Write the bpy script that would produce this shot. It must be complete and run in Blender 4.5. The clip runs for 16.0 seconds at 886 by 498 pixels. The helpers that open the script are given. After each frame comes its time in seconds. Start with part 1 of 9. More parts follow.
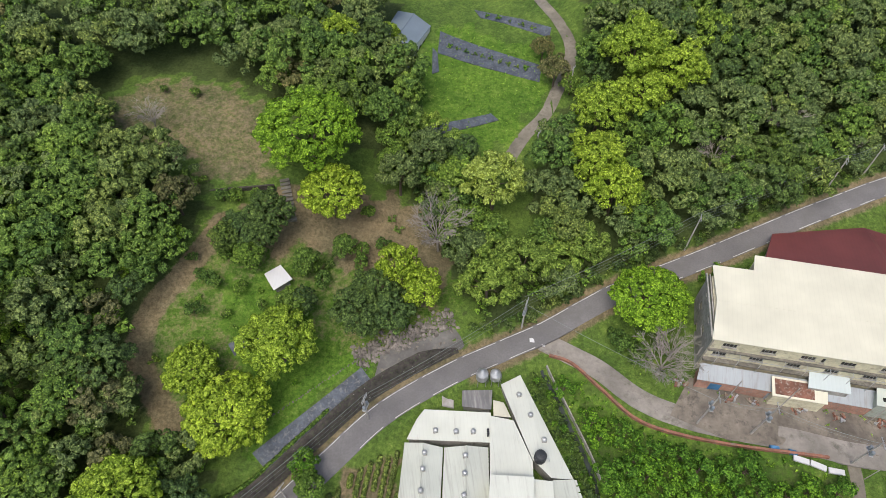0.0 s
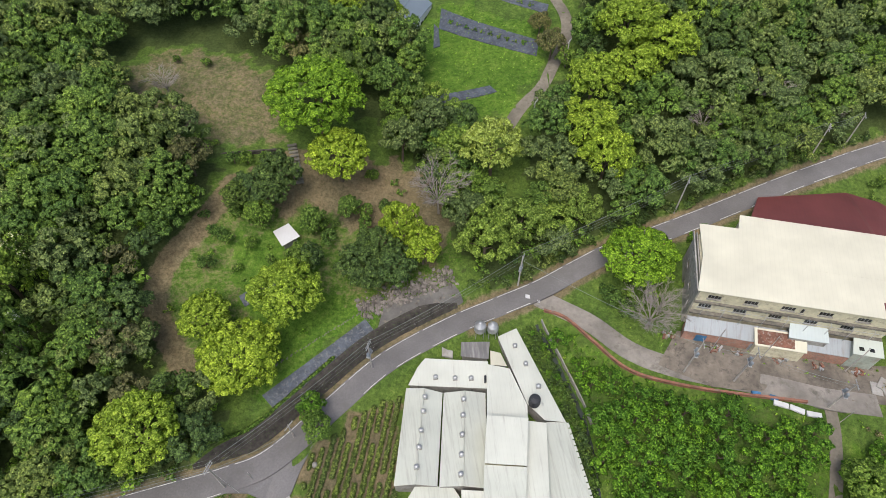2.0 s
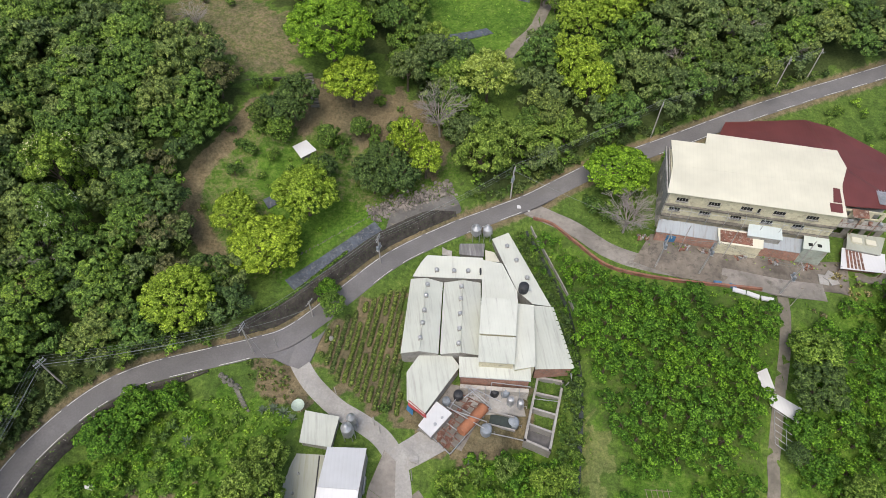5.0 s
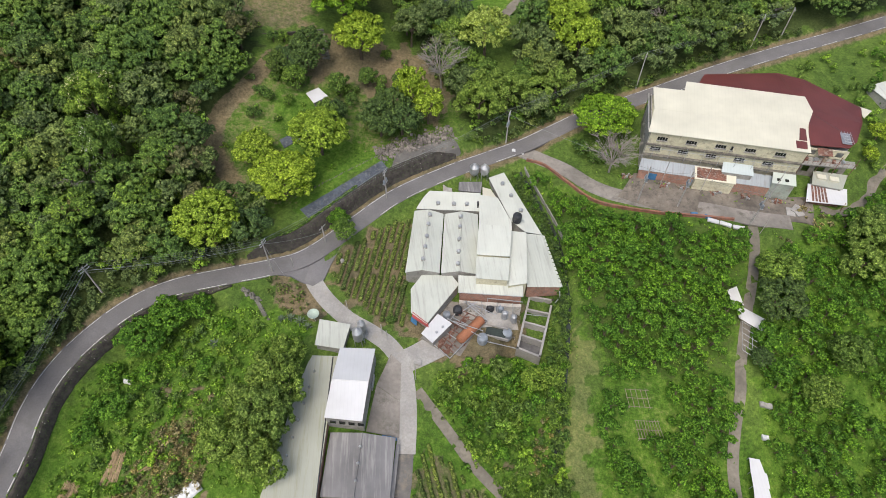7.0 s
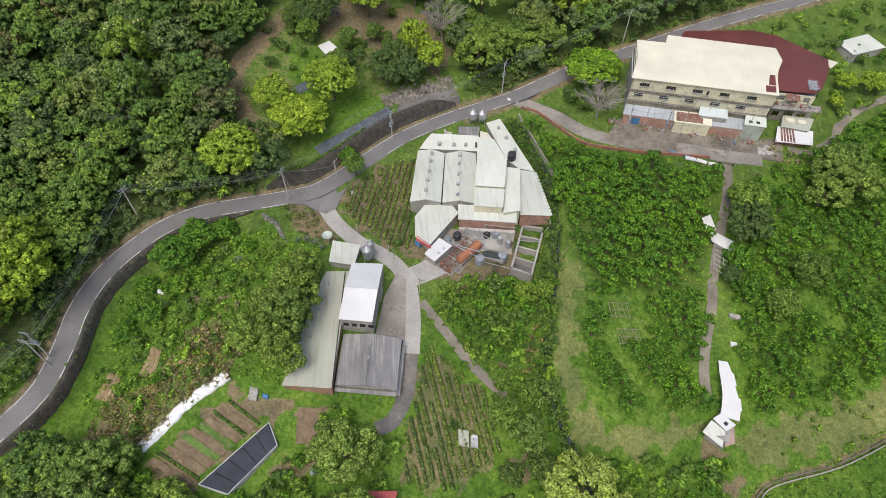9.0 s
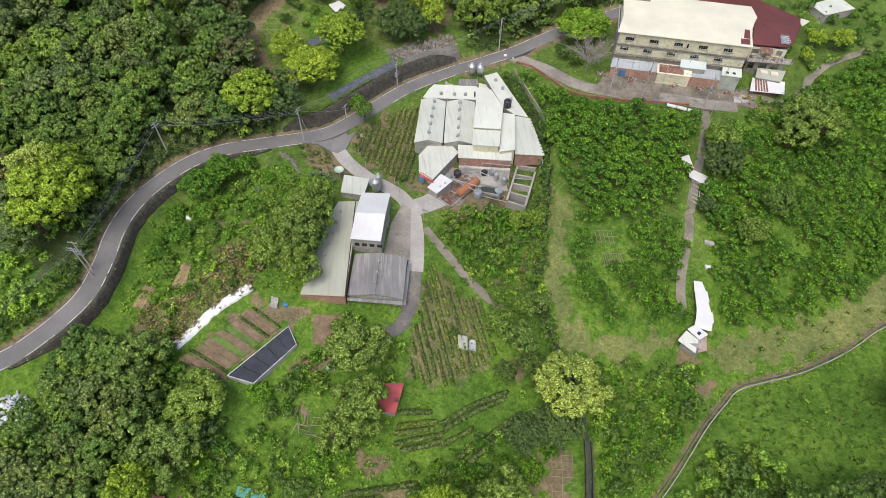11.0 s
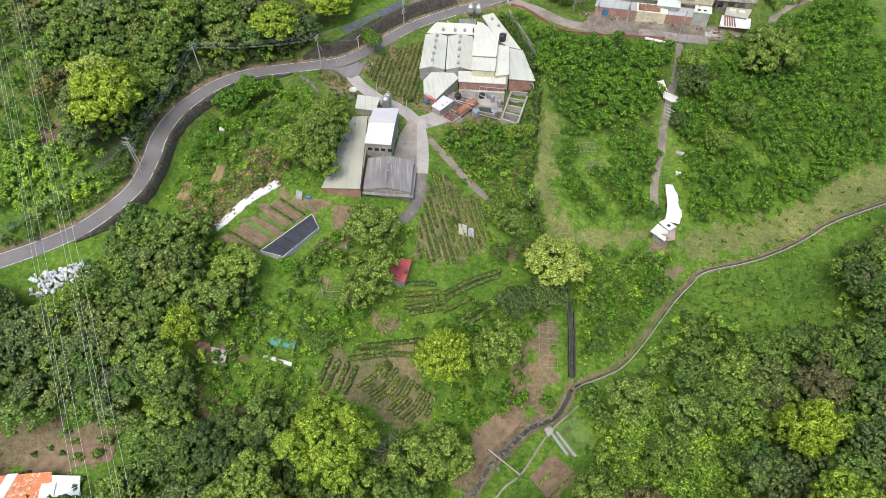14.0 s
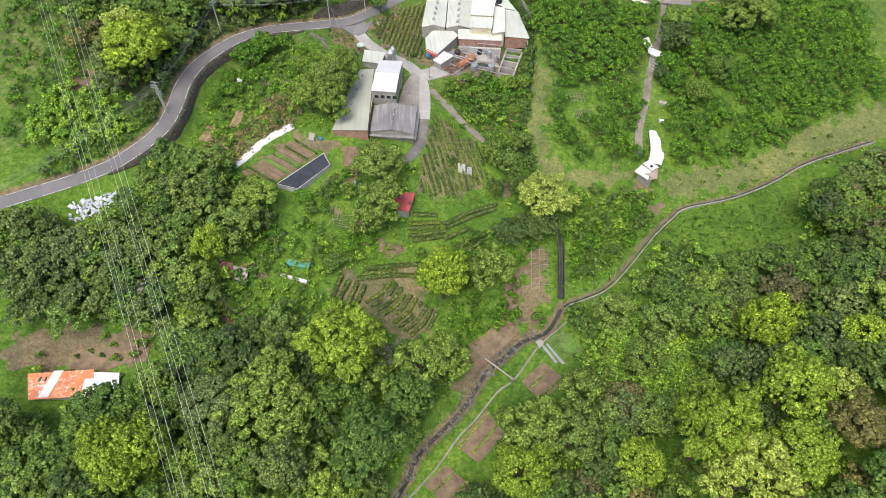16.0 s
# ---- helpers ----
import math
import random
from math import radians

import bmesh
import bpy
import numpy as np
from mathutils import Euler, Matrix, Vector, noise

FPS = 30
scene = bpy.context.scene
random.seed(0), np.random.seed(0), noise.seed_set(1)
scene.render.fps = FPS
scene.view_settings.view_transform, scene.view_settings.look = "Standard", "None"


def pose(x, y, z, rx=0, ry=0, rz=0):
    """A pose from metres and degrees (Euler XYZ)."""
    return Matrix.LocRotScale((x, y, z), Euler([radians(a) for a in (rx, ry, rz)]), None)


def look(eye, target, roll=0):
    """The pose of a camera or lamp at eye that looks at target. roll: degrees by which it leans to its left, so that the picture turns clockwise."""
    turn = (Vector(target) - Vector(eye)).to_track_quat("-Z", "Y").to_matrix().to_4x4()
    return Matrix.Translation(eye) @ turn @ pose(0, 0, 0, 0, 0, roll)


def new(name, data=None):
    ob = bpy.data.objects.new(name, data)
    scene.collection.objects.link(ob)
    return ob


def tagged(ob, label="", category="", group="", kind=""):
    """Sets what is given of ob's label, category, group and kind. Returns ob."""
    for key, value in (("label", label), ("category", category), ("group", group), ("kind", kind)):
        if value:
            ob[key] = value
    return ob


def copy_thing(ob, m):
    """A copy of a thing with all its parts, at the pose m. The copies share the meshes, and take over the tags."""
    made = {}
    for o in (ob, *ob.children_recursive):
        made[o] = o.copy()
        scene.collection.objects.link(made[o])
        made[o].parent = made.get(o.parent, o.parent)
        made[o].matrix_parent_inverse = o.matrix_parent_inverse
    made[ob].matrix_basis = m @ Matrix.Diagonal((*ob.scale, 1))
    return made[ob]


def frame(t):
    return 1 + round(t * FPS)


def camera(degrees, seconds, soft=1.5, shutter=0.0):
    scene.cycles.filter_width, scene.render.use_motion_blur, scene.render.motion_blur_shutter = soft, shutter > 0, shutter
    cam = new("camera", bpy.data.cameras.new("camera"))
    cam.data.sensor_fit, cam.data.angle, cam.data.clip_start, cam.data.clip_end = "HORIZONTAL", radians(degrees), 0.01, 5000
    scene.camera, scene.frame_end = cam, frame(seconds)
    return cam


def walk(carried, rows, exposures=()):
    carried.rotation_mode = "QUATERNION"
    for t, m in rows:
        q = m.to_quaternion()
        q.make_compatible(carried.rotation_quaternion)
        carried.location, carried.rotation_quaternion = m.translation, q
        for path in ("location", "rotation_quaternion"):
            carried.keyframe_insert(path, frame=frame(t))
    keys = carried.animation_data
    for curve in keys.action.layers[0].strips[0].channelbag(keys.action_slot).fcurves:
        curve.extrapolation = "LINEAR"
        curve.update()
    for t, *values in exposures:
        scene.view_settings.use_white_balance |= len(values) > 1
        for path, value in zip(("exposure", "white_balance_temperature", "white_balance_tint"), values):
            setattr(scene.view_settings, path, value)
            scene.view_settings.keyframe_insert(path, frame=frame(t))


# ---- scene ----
cam = camera(73.7, 16.0, 0.8)
METRES, EYE, TILT, LEAN, TURN = 180.0, 116.0, -51.2, 0.0, 0.0
ROWS = [
    (0, 0.0000, 0.0000, 0.0000, 0.00, 0.00, -0.00),
    (0.5, -0.0002, -0.0060, -0.0092, -0.01, -0.01, -0.05),
    (1, -0.0002, -0.0141, -0.0211, -0.00, -0.01, -0.11),
    (1.5, -0.0006, -0.0240, -0.0350, -0.02, -0.01, -0.16),
    (2, -0.0000, -0.0359, -0.0495, 0.01, -0.12, -0.22),
    (2.5, -0.0005, -0.0489, -0.0675, -0.02, -0.07, -0.26),
    (3, -0.0003, -0.0633, -0.0854, -0.00, -0.16, -0.31),
    (3.5, -0.0003, -0.0786, -0.1050, -0.01, -0.22, -0.36),
    (4, -0.0009, -0.0950, -0.1250, -0.06, -0.30, -0.41),
    (6.5, -0.0030, -0.1851, -0.2370, -0.17, -0.41, -0.60),
    (7, -0.0031, -0.2047, -0.2603, -0.17, -0.46, -0.63),
    (7.5, -0.0028, -0.2247, -0.2841, -0.16, -0.48, -0.66),
    (8, -0.0034, -0.2452, -0.3071, -0.17, -0.60, -0.68),
    (8.5, -0.0041, -0.2653, -0.3331, -0.20, -0.54, -0.68),
    (9, -0.0044, -0.2859, -0.3581, -0.21, -0.57, -0.68),
    (11.5, -0.0061, -0.3883, -0.4828, -0.22, -0.66, -0.77),
    (12, -0.0064, -0.4085, -0.5078, -0.21, -0.70, -0.76),
    (12.5, -0.0057, -0.4284, -0.5339, -0.15, -0.65, -0.76),
    (13, -0.0070, -0.4488, -0.5577, -0.20, -0.75, -0.76),
    (13.5, -0.0075, -0.4689, -0.5827, -0.21, -0.76, -0.75),
    (14, -0.0077, -0.4893, -0.6079, -0.21, -0.77, -0.74),
    (14.5, -0.0076, -0.5098, -0.6331, -0.18, -0.80, -0.73),
    (15, -0.0074, -0.5304, -0.6591, -0.17, -0.81, -0.72),
    (15.5, -0.0067, -0.5511, -0.6848, -0.12, -0.82, -0.71),
    (16, -0.0058, -0.5718, -0.7103, -0.09, -0.86, -0.70),
]
walk(cam, [(t, pose(0, 0, EYE, TILT, LEAN, TURN) @ pose(METRES * x, METRES * y, METRES * z, 90 + pitch, roll, yaw)) for t, x, y, z, yaw, pitch, roll in ROWS], exposures=((0, 0.55), (9, 0.57), (11.5, 0.7), (14, 0.85), (16, 0.95)))


# ---- sky, sun and exposure ----
world = bpy.data.worlds.new("overcast_sky")
scene.world = world
world.use_nodes = True
wn, wl = world.node_tree.nodes, world.node_tree.links
sky = wn.new("ShaderNodeTexSky")
sky.sky_type = "NISHITA"
sky.sun_disc = False
sky.sun_elevation, sky.sun_rotation = radians(62), radians(200)
sky.air_density, sky.dust_density, sky.ozone_density = 1.0, 4.0, 1.0
wl.new(sky.outputs["Color"], wn["Background"].inputs["Color"])
wn["Background"].inputs["Strength"].default_value = 0.12
sun = new("sun", bpy.data.lights.new("sun", "SUN"))
sun.data.energy, sun.data.angle, sun.data.color = 1.5, radians(35), (1.0, 0.96, 0.9)
sun.matrix_world = look((-25, -45, 110), (0, 0, 0))


# ---- materials ----
def nodes_of(name):
    m = bpy.data.materials.new(name)
    m.use_nodes = True
    nt = m.node_tree
    return m, nt, nt.nodes["Principled BSDF"]


def noise_node(nt, scale, detail=3.0, rough=0.6, coord=None):
    n = nt.nodes.new("ShaderNodeTexNoise")
    n.inputs["Scale"].default_value = scale
    n.inputs["Detail"].default_value = detail
    n.inputs["Roughness"].default_value = rough
    if coord is None:
        coord = nt.nodes.new("ShaderNodeNewGeometry").outputs["Position"]
    nt.links.new(coord, n.inputs["Vector"])
    return n.outputs["Fac"]


def ramp(nt, fac, stops):
    r = nt.nodes.new("ShaderNodeValToRGB")
    e = r.color_ramp.elements
    while len(e) < len(stops):
        e.new(0.5)
    for el, (p, c) in zip(e, stops):
        el.position, el.color = p, (*c, 1.0)
    nt.links.new(fac, r.inputs["Fac"])
    return r.outputs["Color"]


def mix_node(nt, fac, a, b, mode="MIX"):
    n = nt.nodes.new("ShaderNodeMix")
    n.data_type, n.blend_type = "RGBA", mode
    for socket, v in ((n.inputs[0], fac), (n.inputs[6], a), (n.inputs[7], b)):
        if isinstance(v, (int, float)):
            socket.default_value = v
        elif isinstance(v, tuple):
            socket.default_value = (*v, 1.0)
        else:
            nt.links.new(v, socket)
    return n.outputs[2]


def shade(c, k):
    return tuple(min(1.0, v * k) for v in c)


def surface(name, base, rough=0.7, metal=0.0, big=0.15, fine=2.5, contrast=0.35, stain=None, bump=0.0, bump_scale=6.0, spread=0.0):
    """A worn surface: broad blotches, fine grain, stains and relief, at world size."""
    m, nt, b = nodes_of(name)
    broad = ramp(nt, noise_node(nt, big), [(0.3, shade(base, 1 - contrast)), (0.7, shade(base, 1 + contrast * 0.6))])
    grain = ramp(nt, noise_node(nt, fine, 4.0), [(0.3, (0.72, 0.72, 0.72)), (0.7, (1.0, 1.0, 1.0))])
    col = mix_node(nt, 0.8, broad, grain, "MULTIPLY")
    if stain:
        mask = ramp(nt, noise_node(nt, big * 3.1, 6.0, 0.7), [(0.52, (0, 0, 0)), (0.68, (1, 1, 1))])
        col = mix_node(nt, mask, col, stain)
    if spread:
        info = nt.nodes.new("ShaderNodeObjectInfo")
        tone = ramp(nt, info.outputs["Random"], [(0.0, (1 - spread,) * 3), (1.0, (1.0, 1.0, 1.0))])
        col = mix_node(nt, 1.0, col, tone, "MULTIPLY")
    nt.links.new(col, b.inputs["Base Color"])
    b.inputs["Roughness"].default_value, b.inputs["Metallic"].default_value = rough, metal
    if bump:
        bn = nt.nodes.new("ShaderNodeBump")
        bn.inputs["Strength"].default_value, bn.inputs["Distance"].default_value = bump, 0.05
        nt.links.new(noise_node(nt, bump_scale, 4.0), bn.inputs["Height"])
        nt.links.new(bn.outputs["Normal"], b.inputs["Normal"])
    return m


def sheet_metal(name, base, turn=0.0, pitch=0.75, stain=(0.3, 0.29, 0.26), amount=0.62, rough=0.45, contrast=0.12):
    """Profiled roof sheeting: ribs, sheet to sheet differences, rain streaks and grime."""
    m, nt, b = nodes_of(name)
    pos = nt.nodes.new("ShaderNodeNewGeometry").outputs["Position"]
    mp = nt.nodes.new("ShaderNodeMapping")
    mp.inputs["Rotation"].default_value = (0, 0, radians(-turn))
    nt.links.new(pos, mp.inputs["Vector"])
    wave = nt.nodes.new("ShaderNodeTexWave")
    wave.inputs["Scale"].default_value = 0.314 / pitch
    wave.inputs["Distortion"].default_value = 0.0
    nt.links.new(mp.outputs["Vector"], wave.inputs["Vector"])
    stretch = nt.nodes.new("ShaderNodeMapping")
    stretch.inputs["Scale"].default_value = (1.4, 0.09, 0.3)
    nt.links.new(mp.outputs["Vector"], stretch.inputs["Vector"])
    streak = noise_node(nt, 1.0, 5.0, 0.7, stretch.outputs["Vector"])
    broad = ramp(nt, noise_node(nt, 0.12), [(0.3, shade(base, 1 - contrast)), (0.7, shade(base, 1 + contrast * 0.4))])
    ribs = ramp(nt, wave.outputs["Fac"], [(0.0, (0.965, 0.965, 0.965)), (0.12, (1, 1, 1))])
    col = mix_node(nt, 1.0, broad, ribs, "MULTIPLY")
    mask = ramp(nt, streak, [(amount, (0, 0, 0)), (min(1.0, amount + 0.22), (0.75, 0.75, 0.75))])
    col = mix_node(nt, mask, col, stain)
    nt.links.new(col, b.inputs["Base Color"])
    b.inputs["Roughness"].default_value = rough
    bn = nt.nodes.new("ShaderNodeBump")
    bn.inputs["Strength"].default_value, bn.inputs["Distance"].default_value = 0.22, 0.03
    nt.links.new(wave.outputs["Fac"], bn.inputs["Height"])
    nt.links.new(bn.outputs["Normal"], b.inputs["Normal"])
    return m


def foliage(name, dark, light, through_light=0.2, low=0.7, cell=3.0, vary=1.0):
    """Leaves: every clump and every leaf its own tone, every tree its own tint, thin enough to glow a little."""
    m, nt, b = nodes_of(name)
    geo = nt.nodes.new("ShaderNodeNewGeometry")
    vor = nt.nodes.new("ShaderNodeTexVoronoi")
    vor.inputs["Scale"].default_value = cell
    warp = nt.nodes.new("ShaderNodeTexNoise")
    warp.inputs["Scale"].default_value = cell * 0.8
    nt.links.new(geo.outputs["Position"], warp.inputs["Vector"])
    bent = mix_node(nt, 0.25, geo.outputs["Position"], warp.outputs["Color"], "LINEAR_LIGHT")
    nt.links.new(bent, vor.inputs["Vector"])
    sep = nt.nodes.new("ShaderNodeSeparateColor")
    nt.links.new(vor.outputs["Color"], sep.inputs[0])
    leaf = ramp(nt, sep.outputs[0], [(0.0, shade(dark, low * 0.9)), (0.4, dark), (0.75, light), (1.0, shade(light, 1.35))])
    tuft = ramp(nt, geo.outputs["Random Per Island"], [(0.0, (0.7, 0.74, 0.72)), (0.6, (1.0, 1.0, 1.0)), (1.0, (1.24, 1.2, 1.1))])
    col = mix_node(nt, 0.8, leaf, tuft, "MULTIPLY")
    grain = ramp(nt, noise_node(nt, 3.8, 4.0, 0.75), [(0.34, (0.52, 0.55, 0.52)), (0.5, (1.0, 1.0, 1.0)), (0.66, (1.58, 1.53, 1.38))])
    col = mix_node(nt, 1.0, col, grain, "MULTIPLY")
    clump = ramp(nt, noise_node(nt, 0.35, 3.0), [(0.3, (0.72, 0.75, 0.7)), (0.7, (1.1, 1.08, 1.0))])
    col = mix_node(nt, 0.7, col, clump, "MULTIPLY")
    tint = nt.nodes.new("ShaderNodeAttribute")
    tint.attribute_name = "tint"
    info = nt.nodes.new("ShaderNodeObjectInfo")
    add = nt.nodes.new("ShaderNodeMath")
    add.operation = "ADD"
    nt.links.new(tint.outputs["Fac"], add.inputs[0])
    nt.links.new(info.outputs["Random"], add.inputs[1])
    frac = nt.nodes.new("ShaderNodeMath")
    frac.operation = "FRACT"
    nt.links.new(add.outputs[0], frac.inputs[0])
    tone = ramp(nt, frac.outputs[0], [(0.0, (0.76, 0.8, 0.8)), (0.25, (0.88, 0.92, 0.96)), (0.5, (1.0, 0.98, 0.92)), (0.75, (1.08, 1.08, 0.9)), (1.0, (1.2, 1.14, 0.8))])
    col = mix_node(nt, vary, col, tone, "MULTIPLY")
    nt.links.new(col, b.inputs["Base Color"])
    b.inputs["Roughness"].default_value = 0.6
    b.inputs["Specular IOR Level"].default_value = 0.25
    bn = nt.nodes.new("ShaderNodeBump")
    bn.invert = True
    bn.inputs["Strength"].default_value, bn.inputs["Distance"].default_value = 0.8, 0.3
    nt.links.new(vor.outputs["Distance"], bn.inputs["Height"])
    nt.links.new(bn.outputs["Normal"], b.inputs["Normal"])
    tr = nt.nodes.new("ShaderNodeBsdfTranslucent")
    nt.links.new(col, tr.inputs["Color"])
    mx = nt.nodes.new("ShaderNodeMixShader")
    mx.inputs[0].default_value = through_light
    nt.links.new(b.outputs[0], mx.inputs[1])
    nt.links.new(tr.outputs[0], mx.inputs[2])
    nt.links.new(mx.outputs[0], nt.nodes["Material Output"].inputs["Surface"])
    return m


def ground_material():
    """Rough grass, lush grass, bare soil and leaf litter, as the ground's cover says."""
    m, nt, b = nodes_of("ground_cover")
    def cover(name):
        a = nt.nodes.new("ShaderNodeAttribute")
        a.attribute_name = name
        return a.outputs["Fac"]
    n1, n2, n3 = noise_node(nt, 0.09, 4.0), noise_node(nt, 0.6, 8.0, 0.85), noise_node(nt, 1.5, 7.0, 0.8)
    rough_grass = ramp(nt, n2, [(0.3, (0.06, 0.1, 0.025)), (0.55, (0.11, 0.175, 0.04)), (0.72, (0.18, 0.2, 0.085))])
    lush = ramp(nt, n2, [(0.34, (0.04, 0.09, 0.014)), (0.5, (0.1, 0.195, 0.026)), (0.66, (0.2, 0.275, 0.065))])
    soil = ramp(nt, n2, [(0.25, (0.115, 0.09, 0.06)), (0.5, (0.205, 0.165, 0.11)), (0.75, (0.29, 0.24, 0.17))])
    litter = ramp(nt, n2, [(0.3, (0.045, 0.07, 0.022)), (0.7, (0.095, 0.125, 0.045))])
    def edged(fac):
        s = nt.nodes.new("ShaderNodeMath")
        s.operation = "ADD"
        nt.links.new(fac, s.inputs[0])
        t = nt.nodes.new("ShaderNodeMath")
        t.operation = "MULTIPLY_ADD"
        nt.links.new(n2, t.inputs[0])
        t.inputs[1].default_value, t.inputs[2].default_value = 1.3, -0.65
        nt.links.new(t.outputs[0], s.inputs[1])
        return ramp(nt, s.outputs[0], [(0.38, (0, 0, 0)), (0.62, (1, 1, 1))])
    col = mix_node(nt, edged(cover("lush")), rough_grass, lush)
    col = mix_node(nt, edged(cover("litter")), col, litter)
    mown = ramp(nt, n2, [(0.34, (0.105, 0.14, 0.04)), (0.5, (0.17, 0.2, 0.075)), (0.66, (0.27, 0.265, 0.12))])
    col = mix_node(nt, edged(cover("mown")), col, mown)
    col = mix_node(nt, edged(cover("soil")), col, soil)
    tone = ramp(nt, n1, [(0.3, (0.62, 0.7, 0.62)), (0.7, (1.2, 1.15, 1.0))])
    col = mix_node(nt, 1.0, col, tone, "MULTIPLY")
    grain = ramp(nt, n3, [(0.34, (0.4, 0.42, 0.4)), (0.66, (1.3, 1.28, 1.25))])
    col = mix_node(nt, 0.8, col, grain, "MULTIPLY")
    nt.links.new(col, b.inputs["Base Color"])
    b.inputs["Roughness"].default_value = 0.9
    b.inputs["Specular IOR Level"].default_value = 0.15
    bn = nt.nodes.new("ShaderNodeBump")
    bn.inputs["Strength"].default_value, bn.inputs["Distance"].default_value = 0.9, 0.25
    nt.links.new(noise_node(nt, 2.2, 5.0, 0.7), bn.inputs["Height"])
    nt.links.new(bn.outputs["Normal"], b.inputs["Normal"])
    return m


M_GROUND = ground_material()
M_ASPHALT = surface("asphalt", (0.175, 0.168, 0.168), 0.9, big=0.07, fine=3.0, contrast=0.28, stain=(0.14, 0.135, 0.13), bump=0.15, bump_scale=20)
M_CONCRETE = surface("concrete", (0.37, 0.355, 0.33), 0.85, big=0.15, fine=2.0, contrast=0.22, stain=(0.29, 0.27, 0.24), bump=0.15)
M_GRAVEL = surface("gravel_track", (0.23, 0.205, 0.165), 0.95, big=0.2, fine=1.5, contrast=0.35, stain=(0.13, 0.12, 0.09), bump=0.4)
M_EARTHYARD = surface("earthy_yard_concrete", (0.2, 0.172, 0.14), 0.92, big=0.22, fine=1.6, contrast=0.5, stain=(0.085, 0.075, 0.06), bump=0.3)
M_YARD = surface("yard_concrete", (0.28, 0.255, 0.225), 0.9, big=0.12, fine=1.2, contrast=0.35, stain=(0.13, 0.12, 0.1), bump=0.2)
M_PAINT = surface("road_paint", (0.72, 0.72, 0.68), 0.7, big=0.5, fine=3.0, contrast=0.2, stain=(0.3, 0.29, 0.28))
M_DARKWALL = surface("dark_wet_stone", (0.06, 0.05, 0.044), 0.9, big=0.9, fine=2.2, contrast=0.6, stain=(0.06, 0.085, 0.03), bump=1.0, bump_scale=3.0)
M_STONE = surface("grey_stone", (0.2, 0.19, 0.16), 0.85, big=0.6, fine=4.0, contrast=0.3, stain=(0.13, 0.13, 0.1), bump=0.4, spread=0.35)
M_BRICK = surface("red_brick", (0.4, 0.22, 0.16), 0.85, big=0.5, fine=4.0, contrast=0.35, stain=(0.22, 0.2, 0.17), bump=0.3)
M_RUBBLE = surface("broken_rubble", (0.3, 0.265, 0.235), 0.9, big=0.6, fine=4.0, contrast=0.35, stain=(0.18, 0.165, 0.14), bump=0.4, spread=0.45)
M_OLDASPHALT = surface("old_asphalt", (0.15, 0.142, 0.132), 0.95, big=0.15, fine=1.5, contrast=0.35, stain=(0.22, 0.19, 0.15), bump=0.3)
M_DULLBRICK = surface("dull_brick", (0.3, 0.135, 0.09), 0.9, big=0.5, fine=4.0, contrast=0.4, stain=(0.17, 0.15, 0.12), bump=0.3)
M_ROOF = sheet_metal("pale_roof_sheet", (0.49, 0.51, 0.45), 8, amount=0.5)
M_ROOF2 = sheet_metal("pale_roof_sheet_fresh", (0.56, 0.575, 0.51), 4, amount=0.56)
M_GREENISH = sheet_metal("pale_green_roof_sheet", (0.37, 0.38, 0.32), 3, stain=(0.27, 0.27, 0.17), amount=0.5)
M_CREAM = sheet_metal("cream_roof_sheet", (0.62, 0.595, 0.475), -14, pitch=0.9, stain=(0.5, 0.47, 0.36), amount=0.68)
M_MAROON = sheet_metal("maroon_roof_sheet", (0.13, 0.035, 0.03), -14, pitch=0.9, stain=(0.09, 0.03, 0.025), contrast=0.25)
M_DARKROOF = sheet_metal("grey_fibre_cement_roof", (0.19, 0.185, 0.185), 4, pitch=1.1, stain=(0.36, 0.35, 0.33), amount=0.5, rough=0.85, contrast=0.3)
M_WHITE = sheet_metal("white_roof_sheet", (0.6, 0.6, 0.6), 2, amount=0.74)
M_RUST = surface("rusted_metal", (0.2, 0.09, 0.06), 0.8, big=0.5, fine=3.0, contrast=0.5, stain=(0.32, 0.28, 0.24))
M_CREAMWALL = surface("cream_painted_wall", (0.64, 0.6, 0.43), 0.85, big=0.25, fine=1.5, contrast=0.16, stain=(0.34, 0.31, 0.23))
M_GREYWALL = surface("grey_rendered_wall", (0.34, 0.33, 0.3), 0.9, big=0.3, fine=1.5, contrast=0.25, stain=(0.17, 0.16, 0.14))
M_GRIME = surface("grimy_concrete", (0.2, 0.185, 0.155), 0.9, big=0.5, fine=1.8, contrast=0.45, stain=(0.08, 0.07, 0.06))
M_METAL = surface("galvanised_steel", (0.5, 0.51, 0.52), 0.45, metal=0.6, big=0.6, fine=4.0, contrast=0.2)
M_POLE = surface("weathered_concrete_pole", (0.42, 0.4, 0.37), 0.85, big=0.6, fine=4.0, contrast=0.2)
M_BLACK = surface("black_plastic", (0.03, 0.032, 0.036), 0.5, big=0.5, fine=3.0, contrast=0.3)
M_SHEETBLACK = surface("blue_black_ground_sheet", (0.075, 0.09, 0.115), 0.55, big=0.5, fine=2.0, contrast=0.45, stain=(0.17, 0.17, 0.17), bump=0.8, bump_scale=1.6)
M_GREYPLASTIC = surface("grey_plastic_tank", (0.24, 0.27, 0.3), 0.5, big=0.6, fine=3.0, contrast=0.2)
M_GLASS = surface("dark_window_glass", (0.03, 0.032, 0.03), 0.12, big=0.5, fine=2.0, contrast=0.4)
